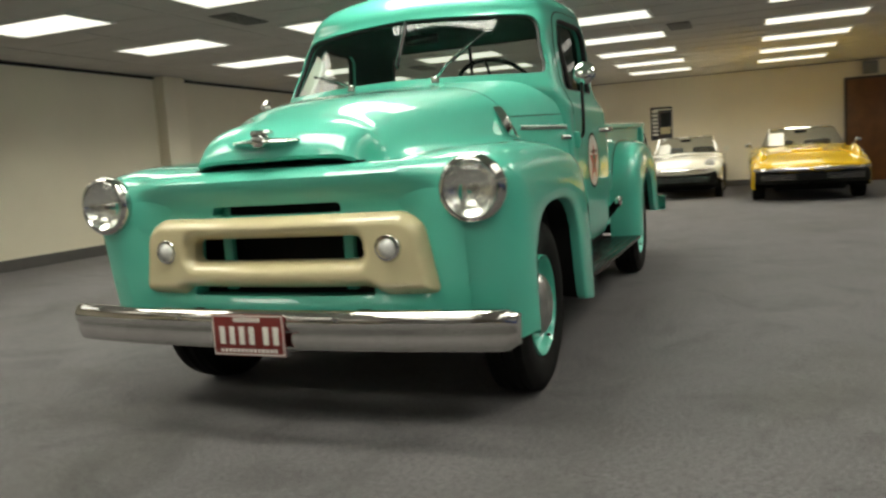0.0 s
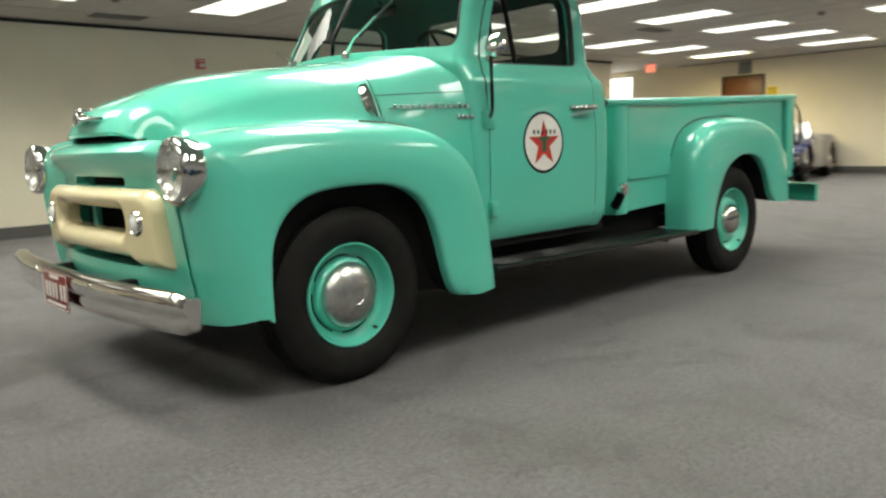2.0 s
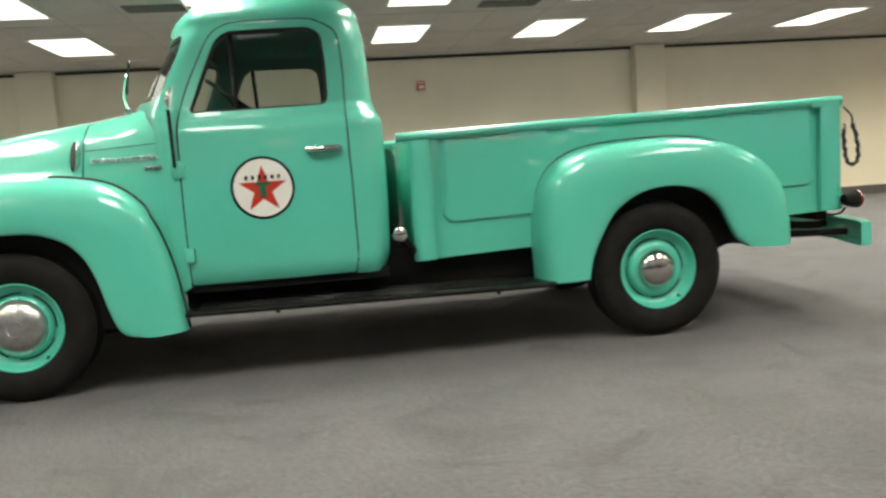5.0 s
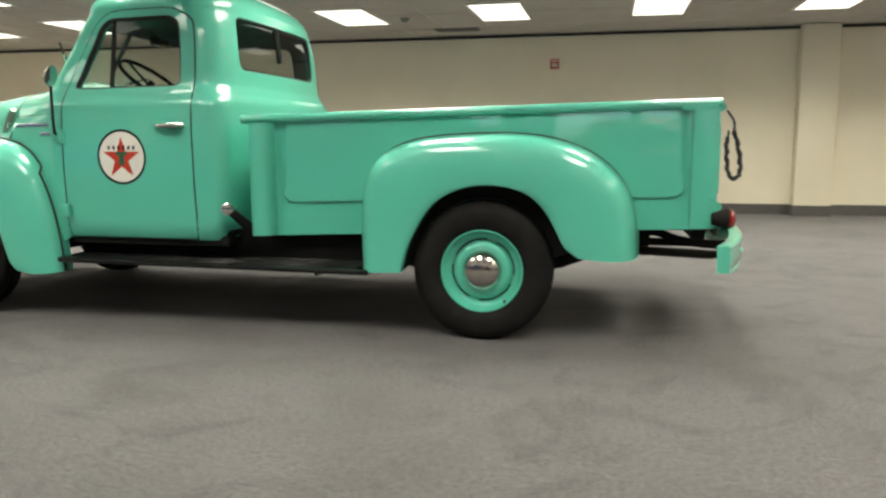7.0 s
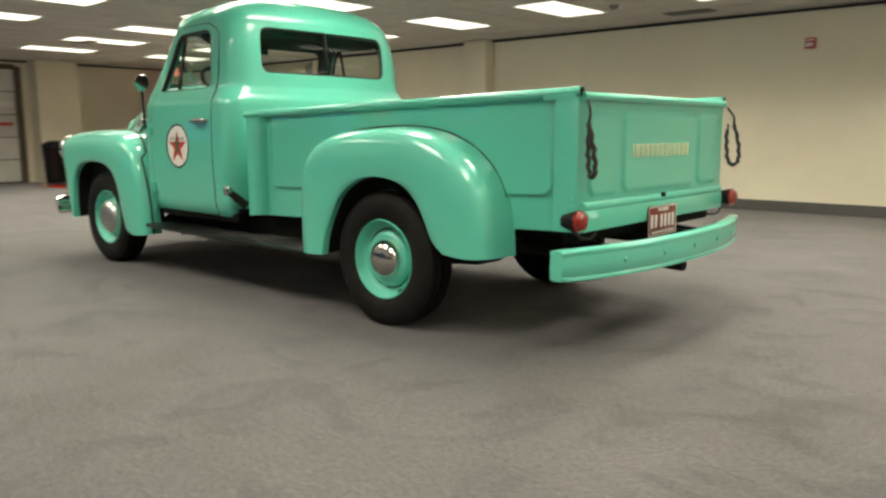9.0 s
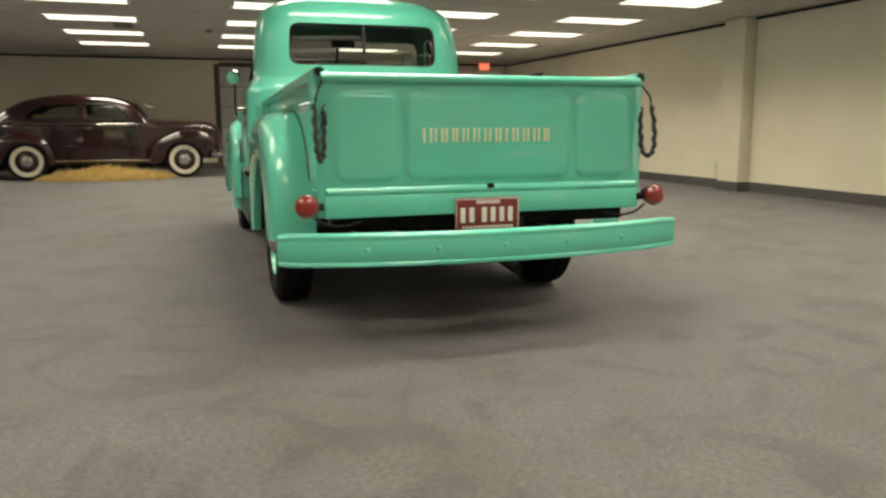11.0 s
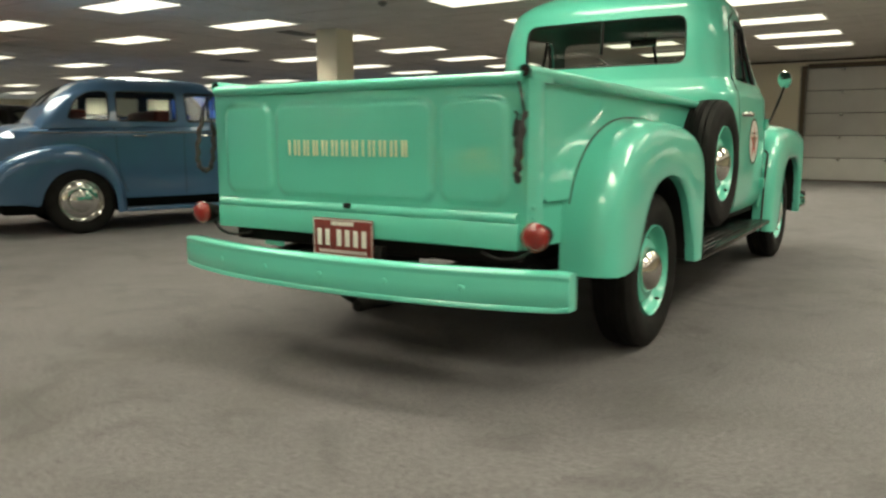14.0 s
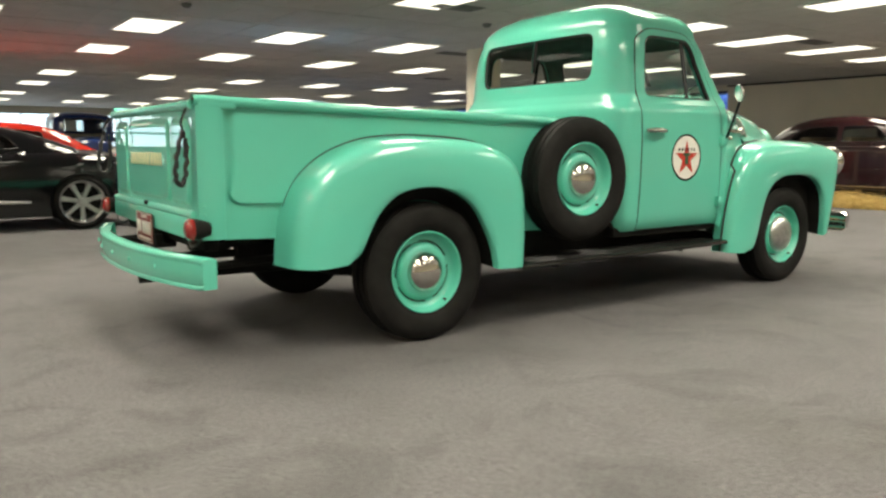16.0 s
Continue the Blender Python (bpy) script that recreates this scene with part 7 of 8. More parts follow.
yb = [(3.24, 0.47), (3.36, 0.495), (3.38, 0.54), (3.2, 0.59), (2.8, 0.66), (2.3, 0.745), (1.8, 0.79), (1.4, 0.82), (0.9, 0.81), (0.3, 0.80), (-0.2, 0.82), (-0.7, 0.78), (-1.0, 0.70), (-1.1, 0.45), (-1.05, 0.26)]
ybw = [(-1.1, 0.70), (-0.8, 0.84), (0.0, 0.88), (0.8, 0.80), (1.4, 0.80), (2.4, 0.88), (3.0, 0.86), (3.38, 0.76)]
lowcar("yellow_convertible", "bright yellow open sports car with chrome bumper", pose(-10.15, 2.58, 0, 0, 0, 0), M_YELLOW, yb, ybw, [(0.0, 0.37), (2.44, 0.37)],
       [(0.0, 0.74, 0.33, dict(rim=0.20, width=0.2)), (2.44, 0.74, 0.33, dict(rim=0.20, width=0.2))], 0.20,
       cockpit=((1.22, 0.815), (0.3, 0.80), 0.80, 0.78), screen=((1.50, 0.83, 0.66), (1.02, 1.15, 0.52)), extras=yellow_extras, r=0.12, crown=0.04, seams=([(1.4, 0.75), (1.4, 0.26)], [(0.45, 0.75), (0.4, 0.26)]))


# beige convertible by the rolling door
def beige_extras(root, S1):
    for s in (1, -1):
        for y in (0.56, 0.74):
            lamp_round(root, "headlight", 3.985, y * s, 0.67, 0.068, 1, M_DULLCHROME, "round headlight")
        bar(root, "trim_strip", [S1.side(x, 0.66, -0.004)[:1] + (S1.side(x, 0.66, -0.004)[1] * s, 0.66) for x in np.linspace(-1.0, 3.6, 14)], 0.009, M_CHROME, "bright side moulding")
    part("grille", B(3.91, 4.0, -0.84, 0.84, 0.56, 0.78, bevel=0.012), M_UNDER, root, "dark full-width grille")
    part("grille_nose", B(3.95, 4.02, -0.09, 0.09, 0.55, 0.79, bevel=0.02), M_BEIGE, root, "body-coloured rib in the grille")
    part("valance", B(3.80, 3.97, -0.84, 0.84, 0.27, 0.40, bevel=0.03), M_DULLCHROME, root, "bright lower valance")
    for k in range(4):
        part("grille_bar", B(4.0, 4.007, -0.46, 0.46, 0.585 + 0.045 * k, 0.595 + 0.045 * k), M_DULLCHROME, root)
    bar(root, "front_bumper", [(3.70, -0.92, 0.46), (3.98, -0.7, 0.46), (4.03, 0, 0.46), (4.02, 0.7, 0.46), (3.70, 0.92, 0.46)], 0.055, M_CHROME, "broad chrome bumper")
    card(root, 2.05, -0.45, 1.0, 0.26, 0.2, 0.8)


eb = [(3.88, 0.30), (3.94, 0.5), (3.96, 0.72), (3.86, 0.82), (3.3, 0.88), (2.7, 0.92), (2.1, 0.95), (1.5, 0.95), (0.5, 0.95), (-0.4, 0.93), (-1.1, 0.86), (-1.22, 0.7), (-1.16, 0.34)]
ebw = [(-1.22, 0.80), (-0.9, 0.90), (0.0, 0.94), (2.0, 0.94), (3.4, 0.93), (3.96, 0.86)]
lowcar("beige_convertible", "beige sixties convertible with a broad chrome bumper", pose(11.55, -4.0, 0, 0, 0, 190), M_BEIGE, eb, ebw, [(0.0, 0.38), (3.02, 0.38)],
       [(0.0, 0.79, 0.345, dict(rim=0.2)), (3.02, 0.79, 0.345, dict(rim=0.2))], 0.22,
       cockpit=((1.98, 0.95), (0.1, 0.945), 0.82, 0.82), screen=((2.15, 0.95, 0.74), (1.70, 1.40, 0.62)), extras=beige_extras, seat=M_SEAT, seams=([(2.1, 0.9), (2.1, 0.3)], [(0.9, 0.9), (0.9, 0.3)]))


# cars farther off
def plain_extras(nose, tail_x, hw, z, lens=M_REDLENS):
    def f(root, S1):
        for s in (1, -1):
            lamp_round(root, "headlight", nose, hw * 0.72 * s, z, 0.08, 1, M_LENS, "round headlight")
            part("tail_lamp", lathe([(tail_x - 0.01, 0.0), (tail_x, 0.05), (tail_x + 0.06, 0.06)], 16, "x", (0, hw * 0.72 * s, z)), lens, root, "red tail lamp")
        for x, e in ((nose, 1), (tail_x, -1)):
            bar(root, "front_bumper" if e > 0 else "rear_bumper", [(x - 0.16 * e, -hw, 0.45), (x + 0.08 * e, -hw * 0.7, 0.45), (x + 0.12 * e, 0, 0.45), (x + 0.08 * e, hw * 0.7, 0.45), (x - 0.16 * e, hw, 0.45)], 0.045, M_CHROME, "chrome bumper")
    return f


def coupe(name, label, at, mat, roof_mat=None, wall=None, low=0.0, glassmat=None, long_roof=False):
    z = lambda v: v - low
    body = [(3.56, 0.30), (3.64, 0.52), (3.62, z(0.74)), (3.5, z(0.82)), (3.0, z(0.88)), (2.2, z(0.94)), (1.2, z(0.94)), (0.2, z(0.94)), (-0.6, z(0.91)), (-1.0, z(0.82)), (-1.06, 0.6), (-1.0, 0.30)]
    bw = [(-1.06, 0.74), (-0.8, 0.84), (0.0, 0.90), (1.3, 0.89), (2.7, 0.90), (3.4, 0.84), (3.64, 0.74)]
    kw = dict(rim=0.2, wall=wall)
    if long_roof:
        return lowcar(name, label, at, mat, body, bw, [(0.0, 0.37), (2.7, 0.37)], [(0.0, 0.78, 0.33, kw), (2.7, 0.78, 0.33, kw)], 0.22,
                      [(2.40, z(0.93)), (2.15, z(1.14)), (1.92, z(1.34)), (1.6, z(1.40)), (0.7, z(1.415)), (-0.1, z(1.38)), (-0.35, z(1.25)), (-0.48, z(1.05)), (-0.55, z(0.92))], [(-0.6, 0.74), (0.0, 0.80), (1.5, 0.81), (2.4, 0.76)],
                      [rounded([(-0.25, z(0.99)), (-0.15, z(1.30)), (0.28, z(1.33)), (0.28, z(0.99))], 0.04), rounded([(0.38, z(0.99)), (0.38, z(1.33)), (1.10, z(1.33)), (1.10, z(0.99))], 0.04), rounded([(1.18, z(0.99)), (1.18, z(1.33)), (1.70, z(1.31)), (2.02, z(1.0))], 0.04)],
                      ((2.32, z(0.99)), (1.95, z(1.30)), 0.88, 0.84), ((-0.20, z(1.32)), (-0.45, z(1.06)), 0.75, 0.8), roof_mat=roof_mat, glassmat=glassmat, extras=plain_extras(3.58, -1.02, 0.88, z(0.66)))
    return lowcar(name, label, at, mat, body, bw, [(0.0, 0.37), (2.7, 0.37)], [(0.0, 0.78, 0.33, kw), (2.7, 0.78, 0.33, kw)], 0.22,
                  [(2.35, z(0.93)), (2.05, z(1.10)), (1.75, z(1.29)), (1.4, z(1.37)), (0.9, z(1.385)), (0.4, z(1.34)), (0.1, z(1.22)), (-0.2, z(1.05)), (-0.45, z(0.92))], [(-0.5, 0.72), (0.0, 0.78), (1.5, 0.80), (2.35, 0.76)],
                  [rounded([(0.35, z(0.98)), (0.42, z(1.25)), (0.95, z(1.29)), (0.98, z(0.98))], 0.04), rounded([(1.05, z(0.98)), (1.05, z(1.29)), (1.5, z(1.27)), (1.92, z(0.99))], 0.04)],
                  ((2.28, z(0.98)), (1.78, z(1.26)), 0.88, 0.84), ((0.15, z(1.25)), (-0.30, z(1.0)), 0.75, 0.8), roof_mat=roof_mat, glassmat=glassmat, extras=plain_extras(3.58, -1.02, 0.88, z(0.66)), seams=([(1.0, z(0.9)), (1.0, 0.28)], [(2.15, z(0.9)), (2.15, 0.28)]))


def tall_car(name, label, at, mat, top_mat, wall=0.5):
    """A car of the early thirties: upright cabin, flat sides, separate fenders."""
    body = [(2.9, 0.45), (2.92, 0.8), (2.90, 1.08), (2.6, 1.12), (1.7, 1.14), (0.8, 1.14), (-0.2, 1.12), (-0.5, 1.02), (-0.58, 0.8), (-0.55, 0.45)]
    bw = [(-0.6, 0.62), (0.0, 0.70), (1.5, 0.70), (1.9, 0.55), (2.92, 0.36)]
    cab2 = [(1.72, 1.12), (1.68, 1.45), (1.58, 1.68), (1.3, 1.74), (0.6, 1.76), (0.0, 1.73), (-0.25, 1.62), (-0.36, 1.35), (-0.38, 1.10)]
    fr = (0.52, 0.84, [(0.55, 0.30), (0.50, 0.52), (0.30, 0.70), (0.0, 0.76), (-0.3, 0.70), (-0.48, 0.52), (-0.52, 0.40)], [(0.42, 0.30), (0.40, 0.46), (0.27, 0.62), (0.0, 0.69), (-0.25, 0.62), (-0.40, 0.46), (-0.44, 0.40)])
    ff = (0.40, 0.84, [(3.10, 0.40), (3.04, 0.60), (2.85, 0.74), (2.62, 0.78), (2.35, 0.70), (2.15, 0.54), (1.9, 0.36)], [(3.0, 0.40), (2.96, 0.54), (2.82, 0.66), (2.62, 0.70), (2.4, 0.62), (2.24, 0.48), (2.1, 0.34)])

    def ex(root, S1, S2):
        for s in (1, -1):
            lamp_round(root, "headlight", 2.95, 0.45 * s, 0.86, 0.10, 1, M_LENS, "large round headlight")
            part("tail_lamp", lathe([(-0.62, 0.0), (-0.615, 0.04), (-0.57, 0.05)], 16, "x", (0, 0.6 * s, 0.75)), M_REDLENS, root, "red tail lamp")
        bar(root, "front_bumper", [(3.05, -0.8, 0.45), (3.22, 0, 0.45), (3.05, 0.8, 0.45)], 0.03, M_CHROME, "chrome bumper")
        bar(root, "rear_bumper", [(-0.62, -0.8, 0.45), (-0.75, 0, 0.45), (-0.62, 0.8, 0.45)], 0.03, M_CHROME, "chrome bumper")
    kw = dict(rim=0.21, wall=wall, rim_mat=M_CARCREAM, width=0.14)
    return sedan(name, label, at, mat, body, bw, cab2, [(-0.4, 0.66), (0.2, 0.70), (1.4, 0.70), (1.72, 0.66)],
                 [rounded([(0.0, 1.2), (0.0, 1.58), (0.65, 1.6), (0.65, 1.2)], 0.05), rounded([(0.76, 1.2), (0.76, 1.6), (1.45, 1.58), (1.5, 1.2)], 0.05)],
                 ((1.70, 1.22), (1.62, 1.60), 0.86, 0.84), ((-0.24, 1.58), (-0.36, 1.36), 0.5, 0.5), [fr, ff], [(0.0, 0.66, 0.36, kw), (2.62, 0.64, 0.36, kw)], (-0.1, 1.7), (0.52, 1.95, 0.34, M_UNDER), lean=0.08, extras=ex)

# ---- more cars towards the north ----
coupe("cream_sedan", "cream car with a dark blue roof and tailfins", pose(2.35, 11.9, 0, 0, 0, 6), M_CARCREAM, M_CARBLACK, low=-0.10, long_roof=True)
coupe("red_coupe", "bright red coupe parked behind the black coupe", pose(-0.12, 9.55, 0, 0, 0, 180), M_CARRED, low=0.06, glassmat=M_TINT)
tall_car("navy_car", "dark blue upright car of the thirties", pose(1.35, 17.5, 0, 0, 0, -92), M_NAVY, M_NAVY, None)
coupe("blue_coupe", "blue coupe parked far back in the hall", pose(6.8, 12.6, 0, 0, 0, 190), M_MIDBLUE, low=0.0)
coupe("white_coupe", "white coupe parked far back in the hall", pose(7.4, 18.2, 0, 0, 0, 183), M_CARWHITE, low=0.05)
coupe("dark_coupe", "black car parked far back in the hall", pose(3.2, 21.5, 0, 0, 0, 176), M_CARBLACK, low=0.0)
coupe("dark_sedan", "dark car beside the yellow convertible", pose(-10.2, 5.25, 0, 0, 0, 0), M_CARBLACK, low=0.0)
lowcar("blue_convertible", "dark blue open car with a tan interior", pose(-10.85, -3.42, 0, 0, 0, 12), M_NAVY, yb, ybw, [(0.0, 0.37), (2.44, 0.37)],
       [(0.0, 0.74, 0.33, dict(rim=0.20)), (2.44, 0.74, 0.33, dict(rim=0.20))], 0.22, cockpit=((1.22, 0.815), (0.3, 0.80), 0.80, 0.78), screen=((1.50, 0.83, 0.66), (1.22, 1.04, 0.58)),
       extras=plain_extras(3.33, -1.06, 0.80, 0.50), seat=M_TAN)

# ---- fittings of the hall ----
M_DOOR = material("door_veneer", (0.16, 0.062, 0.018), 0.45, vary=0.18, scale=5, coat=0.2)
M_DOORFRAME = material("door_frame", (0.055, 0.035, 0.022), 0.5)
M_SHUTTER = material("shutter_grey", (0.66, 0.65, 0.62), 0.5, vary=0.06, scale=2, second=(0.52, 0.51, 0.48), second_scale=1.1, second_amount=0.4)
M_JAMB = material("jamb_brown", (0.10, 0.075, 0.05), 0.6, vary=0.1)
M_MULLION = material("mullion_black", (0.010, 0.012, 0.02), 0.4)
M_VENT = material("vent_grey", (0.16, 0.155, 0.145), 0.6, vary=0.1)
M_PLASTIC = material("ivory_plastic", (0.60, 0.56, 0.46), 0.5)
M_GREYBOX = material("grey_plastic", (0.20, 0.20, 0.19), 0.5)
M_EXIT = glow("exit_red", (1.0, 0.16, 0.08), 1.2)
M_NOTE = material("yellow_paper", (0.72, 0.55, 0.05), 0.7)
M_POSTER = material("poster_dark", (0.03, 0.032, 0.045), 0.5, vary=0.5, scale=6, second=(0.20, 0.11, 0.05), second_scale=4, second_amount=0.6)
M_CARTON = material("carton", (0.30, 0.19, 0.09), 0.8, vary=0.08)
M_SHADE = glass("blue_film_glass", (0.32, 0.43, 0.72))


def daylight(name, c1, c2, power):
    """Daylight outside: pale sky with soft dark shapes of trees and cars."""
    m = bpy.data.materials.new(name)
    m.use_nodes = True
    nt = m.node_tree
    b = nt.nodes["Principled BSDF"]
    b.inputs["Base Color"].default_value = (0.02, 0.02, 0.02, 1)
    tc = nt.nodes.new("ShaderNodeTexCoord")
    n = nt.nodes.new("ShaderNodeTexNoise")
    n.inputs["Scale"].default_value = 1.1
    n.inputs["Detail"].default_value = 4
    nt.links.new(tc.outputs["Object"], n.inputs["Vector"])
    r = nt.nodes.new("ShaderNodeMapRange")
    r.inputs["From Min"].default_value, r.inputs["From Max"].default_value = 0.42, 0.58
    nt.links.new(n.outputs["Fac"], r.inputs["Value"])
    mx = nt.nodes.new("ShaderNodeMix")
    mx.data_type = "RGBA"
    nt.links.new(r.outputs["Result"], mx.inputs["Factor"])
    mx.inputs["A"].default_value, mx.inputs["B"].default_value = (*c1, 1), (*c2, 1)
    nt.links.new(mx.outputs["Result"], b.inputs["Emission Color"])
    b.inputs["Emission Strength"].default_value = power
    return m


M_OUTSIDE = daylight("outside_east", (0.05, 0.08, 0.16), (0.75, 0.88, 1.0), 1.9)
M_OUTNORTH = daylight("outside_north", (0.7, 0.82, 1.0), (0.92, 0.97, 1.0), 9.0)
M_OUTWEST = daylight("outside_west", (0.3, 0.4, 0.55), (0.7, 0.8, 0.9), 1.6)
M_DAY = glow("outside_passage", (1.0, 0.97, 0.9), 3.5)

# east windows
structure("backdrop_east", B(EAST + 3.0, EAST + 3.1, 4.0, 26.0, -0.5, 4.0), M_OUTSIDE, "trees and bright sky outside the east windows", category="backdrop")
win = structure("window_east", B(EAST + 0.09, EAST + 0.11, 7.55, 21.0, 0.0, 0.12), M_MULLION, "long tinted shop window with dark mullions", category="window")
for k in range(7):
    y0 = 7.55 + k * 13.45 / 7
    y1 = y0 + 13.45 / 7
    o = part("pane", B(EAST + 0.095, EAST + 0.103, y0 + 0.03, y1 - 0.03, 0.12, 1.27), M_SHADE, win)
    o.visible_shadow = False
    o = part("pane", B(EAST + 0.095, EAST + 0.103, y0 + 0.03, y1 - 0.03, 1.33, 2.30), M_SHADE, win)
    o.visible_shadow = False
    part("mullion", B(EAST + 0.05, EAST + 0.15, y0 - 0.03, y0 + 0.03, 0.12, 2.36), M_MULLION, win)
    part("rail", B(EAST + 0.06, EAST + 0.14, y0 + 0.03, y1 - 0.03, 1.27, 1.33), M_MULLION, win)
part("head", B(EAST + 0.05, EAST + 0.15, 7.55, 21.0, 2.30, 2.36), M_MULLION, win)

# north windows
structure("backdrop_north", B(WEST, EAST, NORTH + 3.0, NORTH + 3.1, -0.5, 4.0), M_OUTNORTH, "pale daylight outside the north windows", category="backdrop")
for i, (x0, x1) in enumerate(((-11.4, -6.4), (-6.0, -2.0), (-1.6, 3.1), (3.5, 5.6), (9.6, 13.4))):
    win = structure("window_north_%d" % (i + 1), B(x0, x1, NORTH + 0.05, NORTH + 0.12, 0.0, 0.95), M_MULLION, "tinted window above a dark panel", category="window")
    n = 3
    for k in range(n):
        a, b = x0 + (x1 - x0) * k / n, x0 + (x1 - x0) * (k + 1) / n
        o = part("pane", B(a + 0.03, b - 0.03, NORTH + 0.08, NORTH + 0.09, 0.95, 2.2), M_CARGLASS, win)
        o.visible_shadow = False
        part("mullion", B(a - 0.03, a + 0.03, NORTH + 0.05, NORTH + 0.12, 0.95, 2.2), M_MULLION, win)
        part("rail", B(a + 0.03, b - 0.03, NORTH + 0.05, NORTH + 0.12, 1.46, 1.54), M_MULLION, win)

# west windows, far along the wall
structure("backdrop_west", B(WEST - 2.0, WEST - 1.9, 8.0, 28.0, -0.5, 4.0), M_OUTWEST, "pale daylight outside the west windows", category="backdrop")
win = structure("window_west", B(WEST - 0.12, WEST - 0.05, 12.0, 24.0, 0.0, 0.6), M_MULLION, "long window above a dark panel", category="window")
for k in range(6):
    y0 = 12.0 + 2.0 * k
    o = part("pane", B(WEST - 0.09, WEST - 0.08, y0 + 0.03, y0 + 1.97, 0.6, 2.3), M_CARGLASS, win)
    o.visible_shadow = False
    part("mullion", B(WEST - 0.12, WEST - 0.05, y0 - 0.03, y0 + 0.03, 0.6, 2.3), M_MULLION, win)

# rolling door: five ribbed sections between brown jambs
dr = structure("door_rolling", B(EAST + 0.06, EAST + 0.10, -2.50, 0.57, 0.0, 0.03), M_JAMB, "grey sectional overhead door, shut", category="door")
for k in range(5):
    z0 = 0.03 + k * 0.458
    p = part("section", B(EAST + 0.05, EAST + 0.09, -2.50, 0.57, z0, z0 + 0.444, bevel=0.006), M_SHUTTER, dr)
    part("rib", B(EAST + 0.04, EAST + 0.052, -2.50, 0.57, z0 + 0.40, z0 + 0.425, bevel=0.004), M_SHUTTER, p)
    part("shadow_groove", B(EAST + 0.055, EAST + 0.08, -2.50, 0.57, z0 + 0.444, z0 + 0.458), M_UNDER, p)
    for y in (-1.8, -0.95, -0.1):
        part("hinge", B(EAST + 0.035, EAST + 0.052, y - 0.03, y + 0.03, z0 + 0.39, z0 + 0.444, bevel=0.003), M_DULLCHROME, p)
for y in (-2.62, 0.57):
    part("jamb", B(EAST - 0.01, EAST + 0.1, y, y + 0.12, 0.0, 2.36), M_JAMB, dr, "brown jamb")
part("header", B(EAST - 0.01, EAST + 0.1, -2.5, 0.57, 2.32, 2.40), M_JAMB, dr, "brown header")
part("sticker", B(EAST + 0.043, EAST + 0.049, -2.42, -2.02, 1.17, 1.24), M_RED, dr, "red sticker strip")
part("sticker", B(EAST + 0.043, EAST + 0.049, -2.44, -2.04, 1.55, 1.66), M_PAPER, dr, "pale notice strip")


def wood_door(name, wall, a0, a1, h, label, handed=1):
    """A veneer door in a dark frame; wall: ('x', plane, way out) or ('y', plane, way out)."""
    axis, p, out = wall

    def bx(u0, u1, d0, d1, z0, z1, bevel=0.004):
        d0, d1 = sorted((p + out * d0, p + out * d1))
        return B(d0, d1, u0, u1, z0, z1, bevel=bevel) if axis == "x" else B(u0, u1, d0, d1, z0, z1, bevel=bevel)
    d = structure(name, bx(a0 + 0.05, a1 - 0.05, 0.005, 0.035, 0.01, h - 0.05), M_DOOR, label, category="door")
    part("frame", bx(a0, a0 + 0.05, 0.002, 0.055, 0, h), M_DOORFRAME, d, "dark frame")
    part("frame", bx(a1 - 0.05, a1, 0.002, 0.055, 0, h), M_DOORFRAME, d, "dark frame")
    part("frame", bx(a0 + 0.05, a1 - 0.05, 0.002, 0.055, h - 0.05, h), M_DOORFRAME, d, "dark frame")
    u = a0 + 0.14 if handed > 0 else a1 - 0.14
    part("handle", bx(u - 0.05, u + 0.05, 0.05, 0.08, 1.0, 1.03), M_CHROME, d, "metal lever handle")
    return d


wood_door("door_west_1", ("x", WEST, 1), -5.38, -4.40, 2.15, "reddish-brown veneer door in a dark frame, shut")
wood_door("door_west_2", ("x", WEST, 1), 3.58, 4.60, 2.14, "reddish-brown veneer door in a dark frame, shut", -1)
wood_door("door_south", ("y", SOUTH, 1), 12.0, 13.9, 2.15, "wide brown veneer door near the corner, shut")


def wall_item(name, label, category, bm, mat, parts=()):
    o = thing(name, label, category)
    part("case", bm, mat, o)
    for nm, b, m in parts:
        part(nm, b, m, o)
    return o


for y in (-4.85, 4.06):
    louvres = [("slat", B(WEST + 0.055, WEST + 0.062, y - 0.12, y + 0.12, 2.21 + 0.045 * k, 2.225 + 0.045 * k), M_VENT) for k in range(5)]
    wall_item("wall_speaker", "grey box fixed over the door", "speaker", B(WEST, WEST + 0.055, y - 0.14, y + 0.14, 2.18, 2.44, bevel=0.008), M_GREYBOX, louvres)
wall_item("wall_note", "yellow paper notice on the wall", "notice", B(WEST + 0.001, WEST + 0.006, -4.36, -4.12, 1.60, 1.86), M_NOTE, [("printed_bar", B(WEST + 0.006, WEST + 0.008, -4.33, -4.15, 1.66 + 0.05 * k, 1.675 + 0.05 * k), M_BLACK) for k in range(4)])
bars = [("printed_bar", B(WEST + 0.019, WEST + 0.021, -0.29, -0.17, 1.22 + 0.085 * k, 1.27 + 0.085 * k), M_PAPER) for k in range(7)]
bars += [("printed_panel", B(WEST + 0.019, WEST + 0.021, -0.12, 0.10, 1.30, 1.72), M_BLACK), ("printed_panel", B(WEST + 0.021, WEST + 0.023, -0.12, 0.10, 1.25, 1.40), M_CREAM), ("printed_bar", B(WEST + 0.019, WEST + 0.021, -0.27, 0.10, 1.78, 1.81), M_PAPER)]
wall_item("poster", "dark framed poster with pale bars", "poster", B(WEST + 0.001, WEST + 0.019, -0.33, 0.14, 1.12, 1.85, bevel=0.003), M_POSTER, bars)


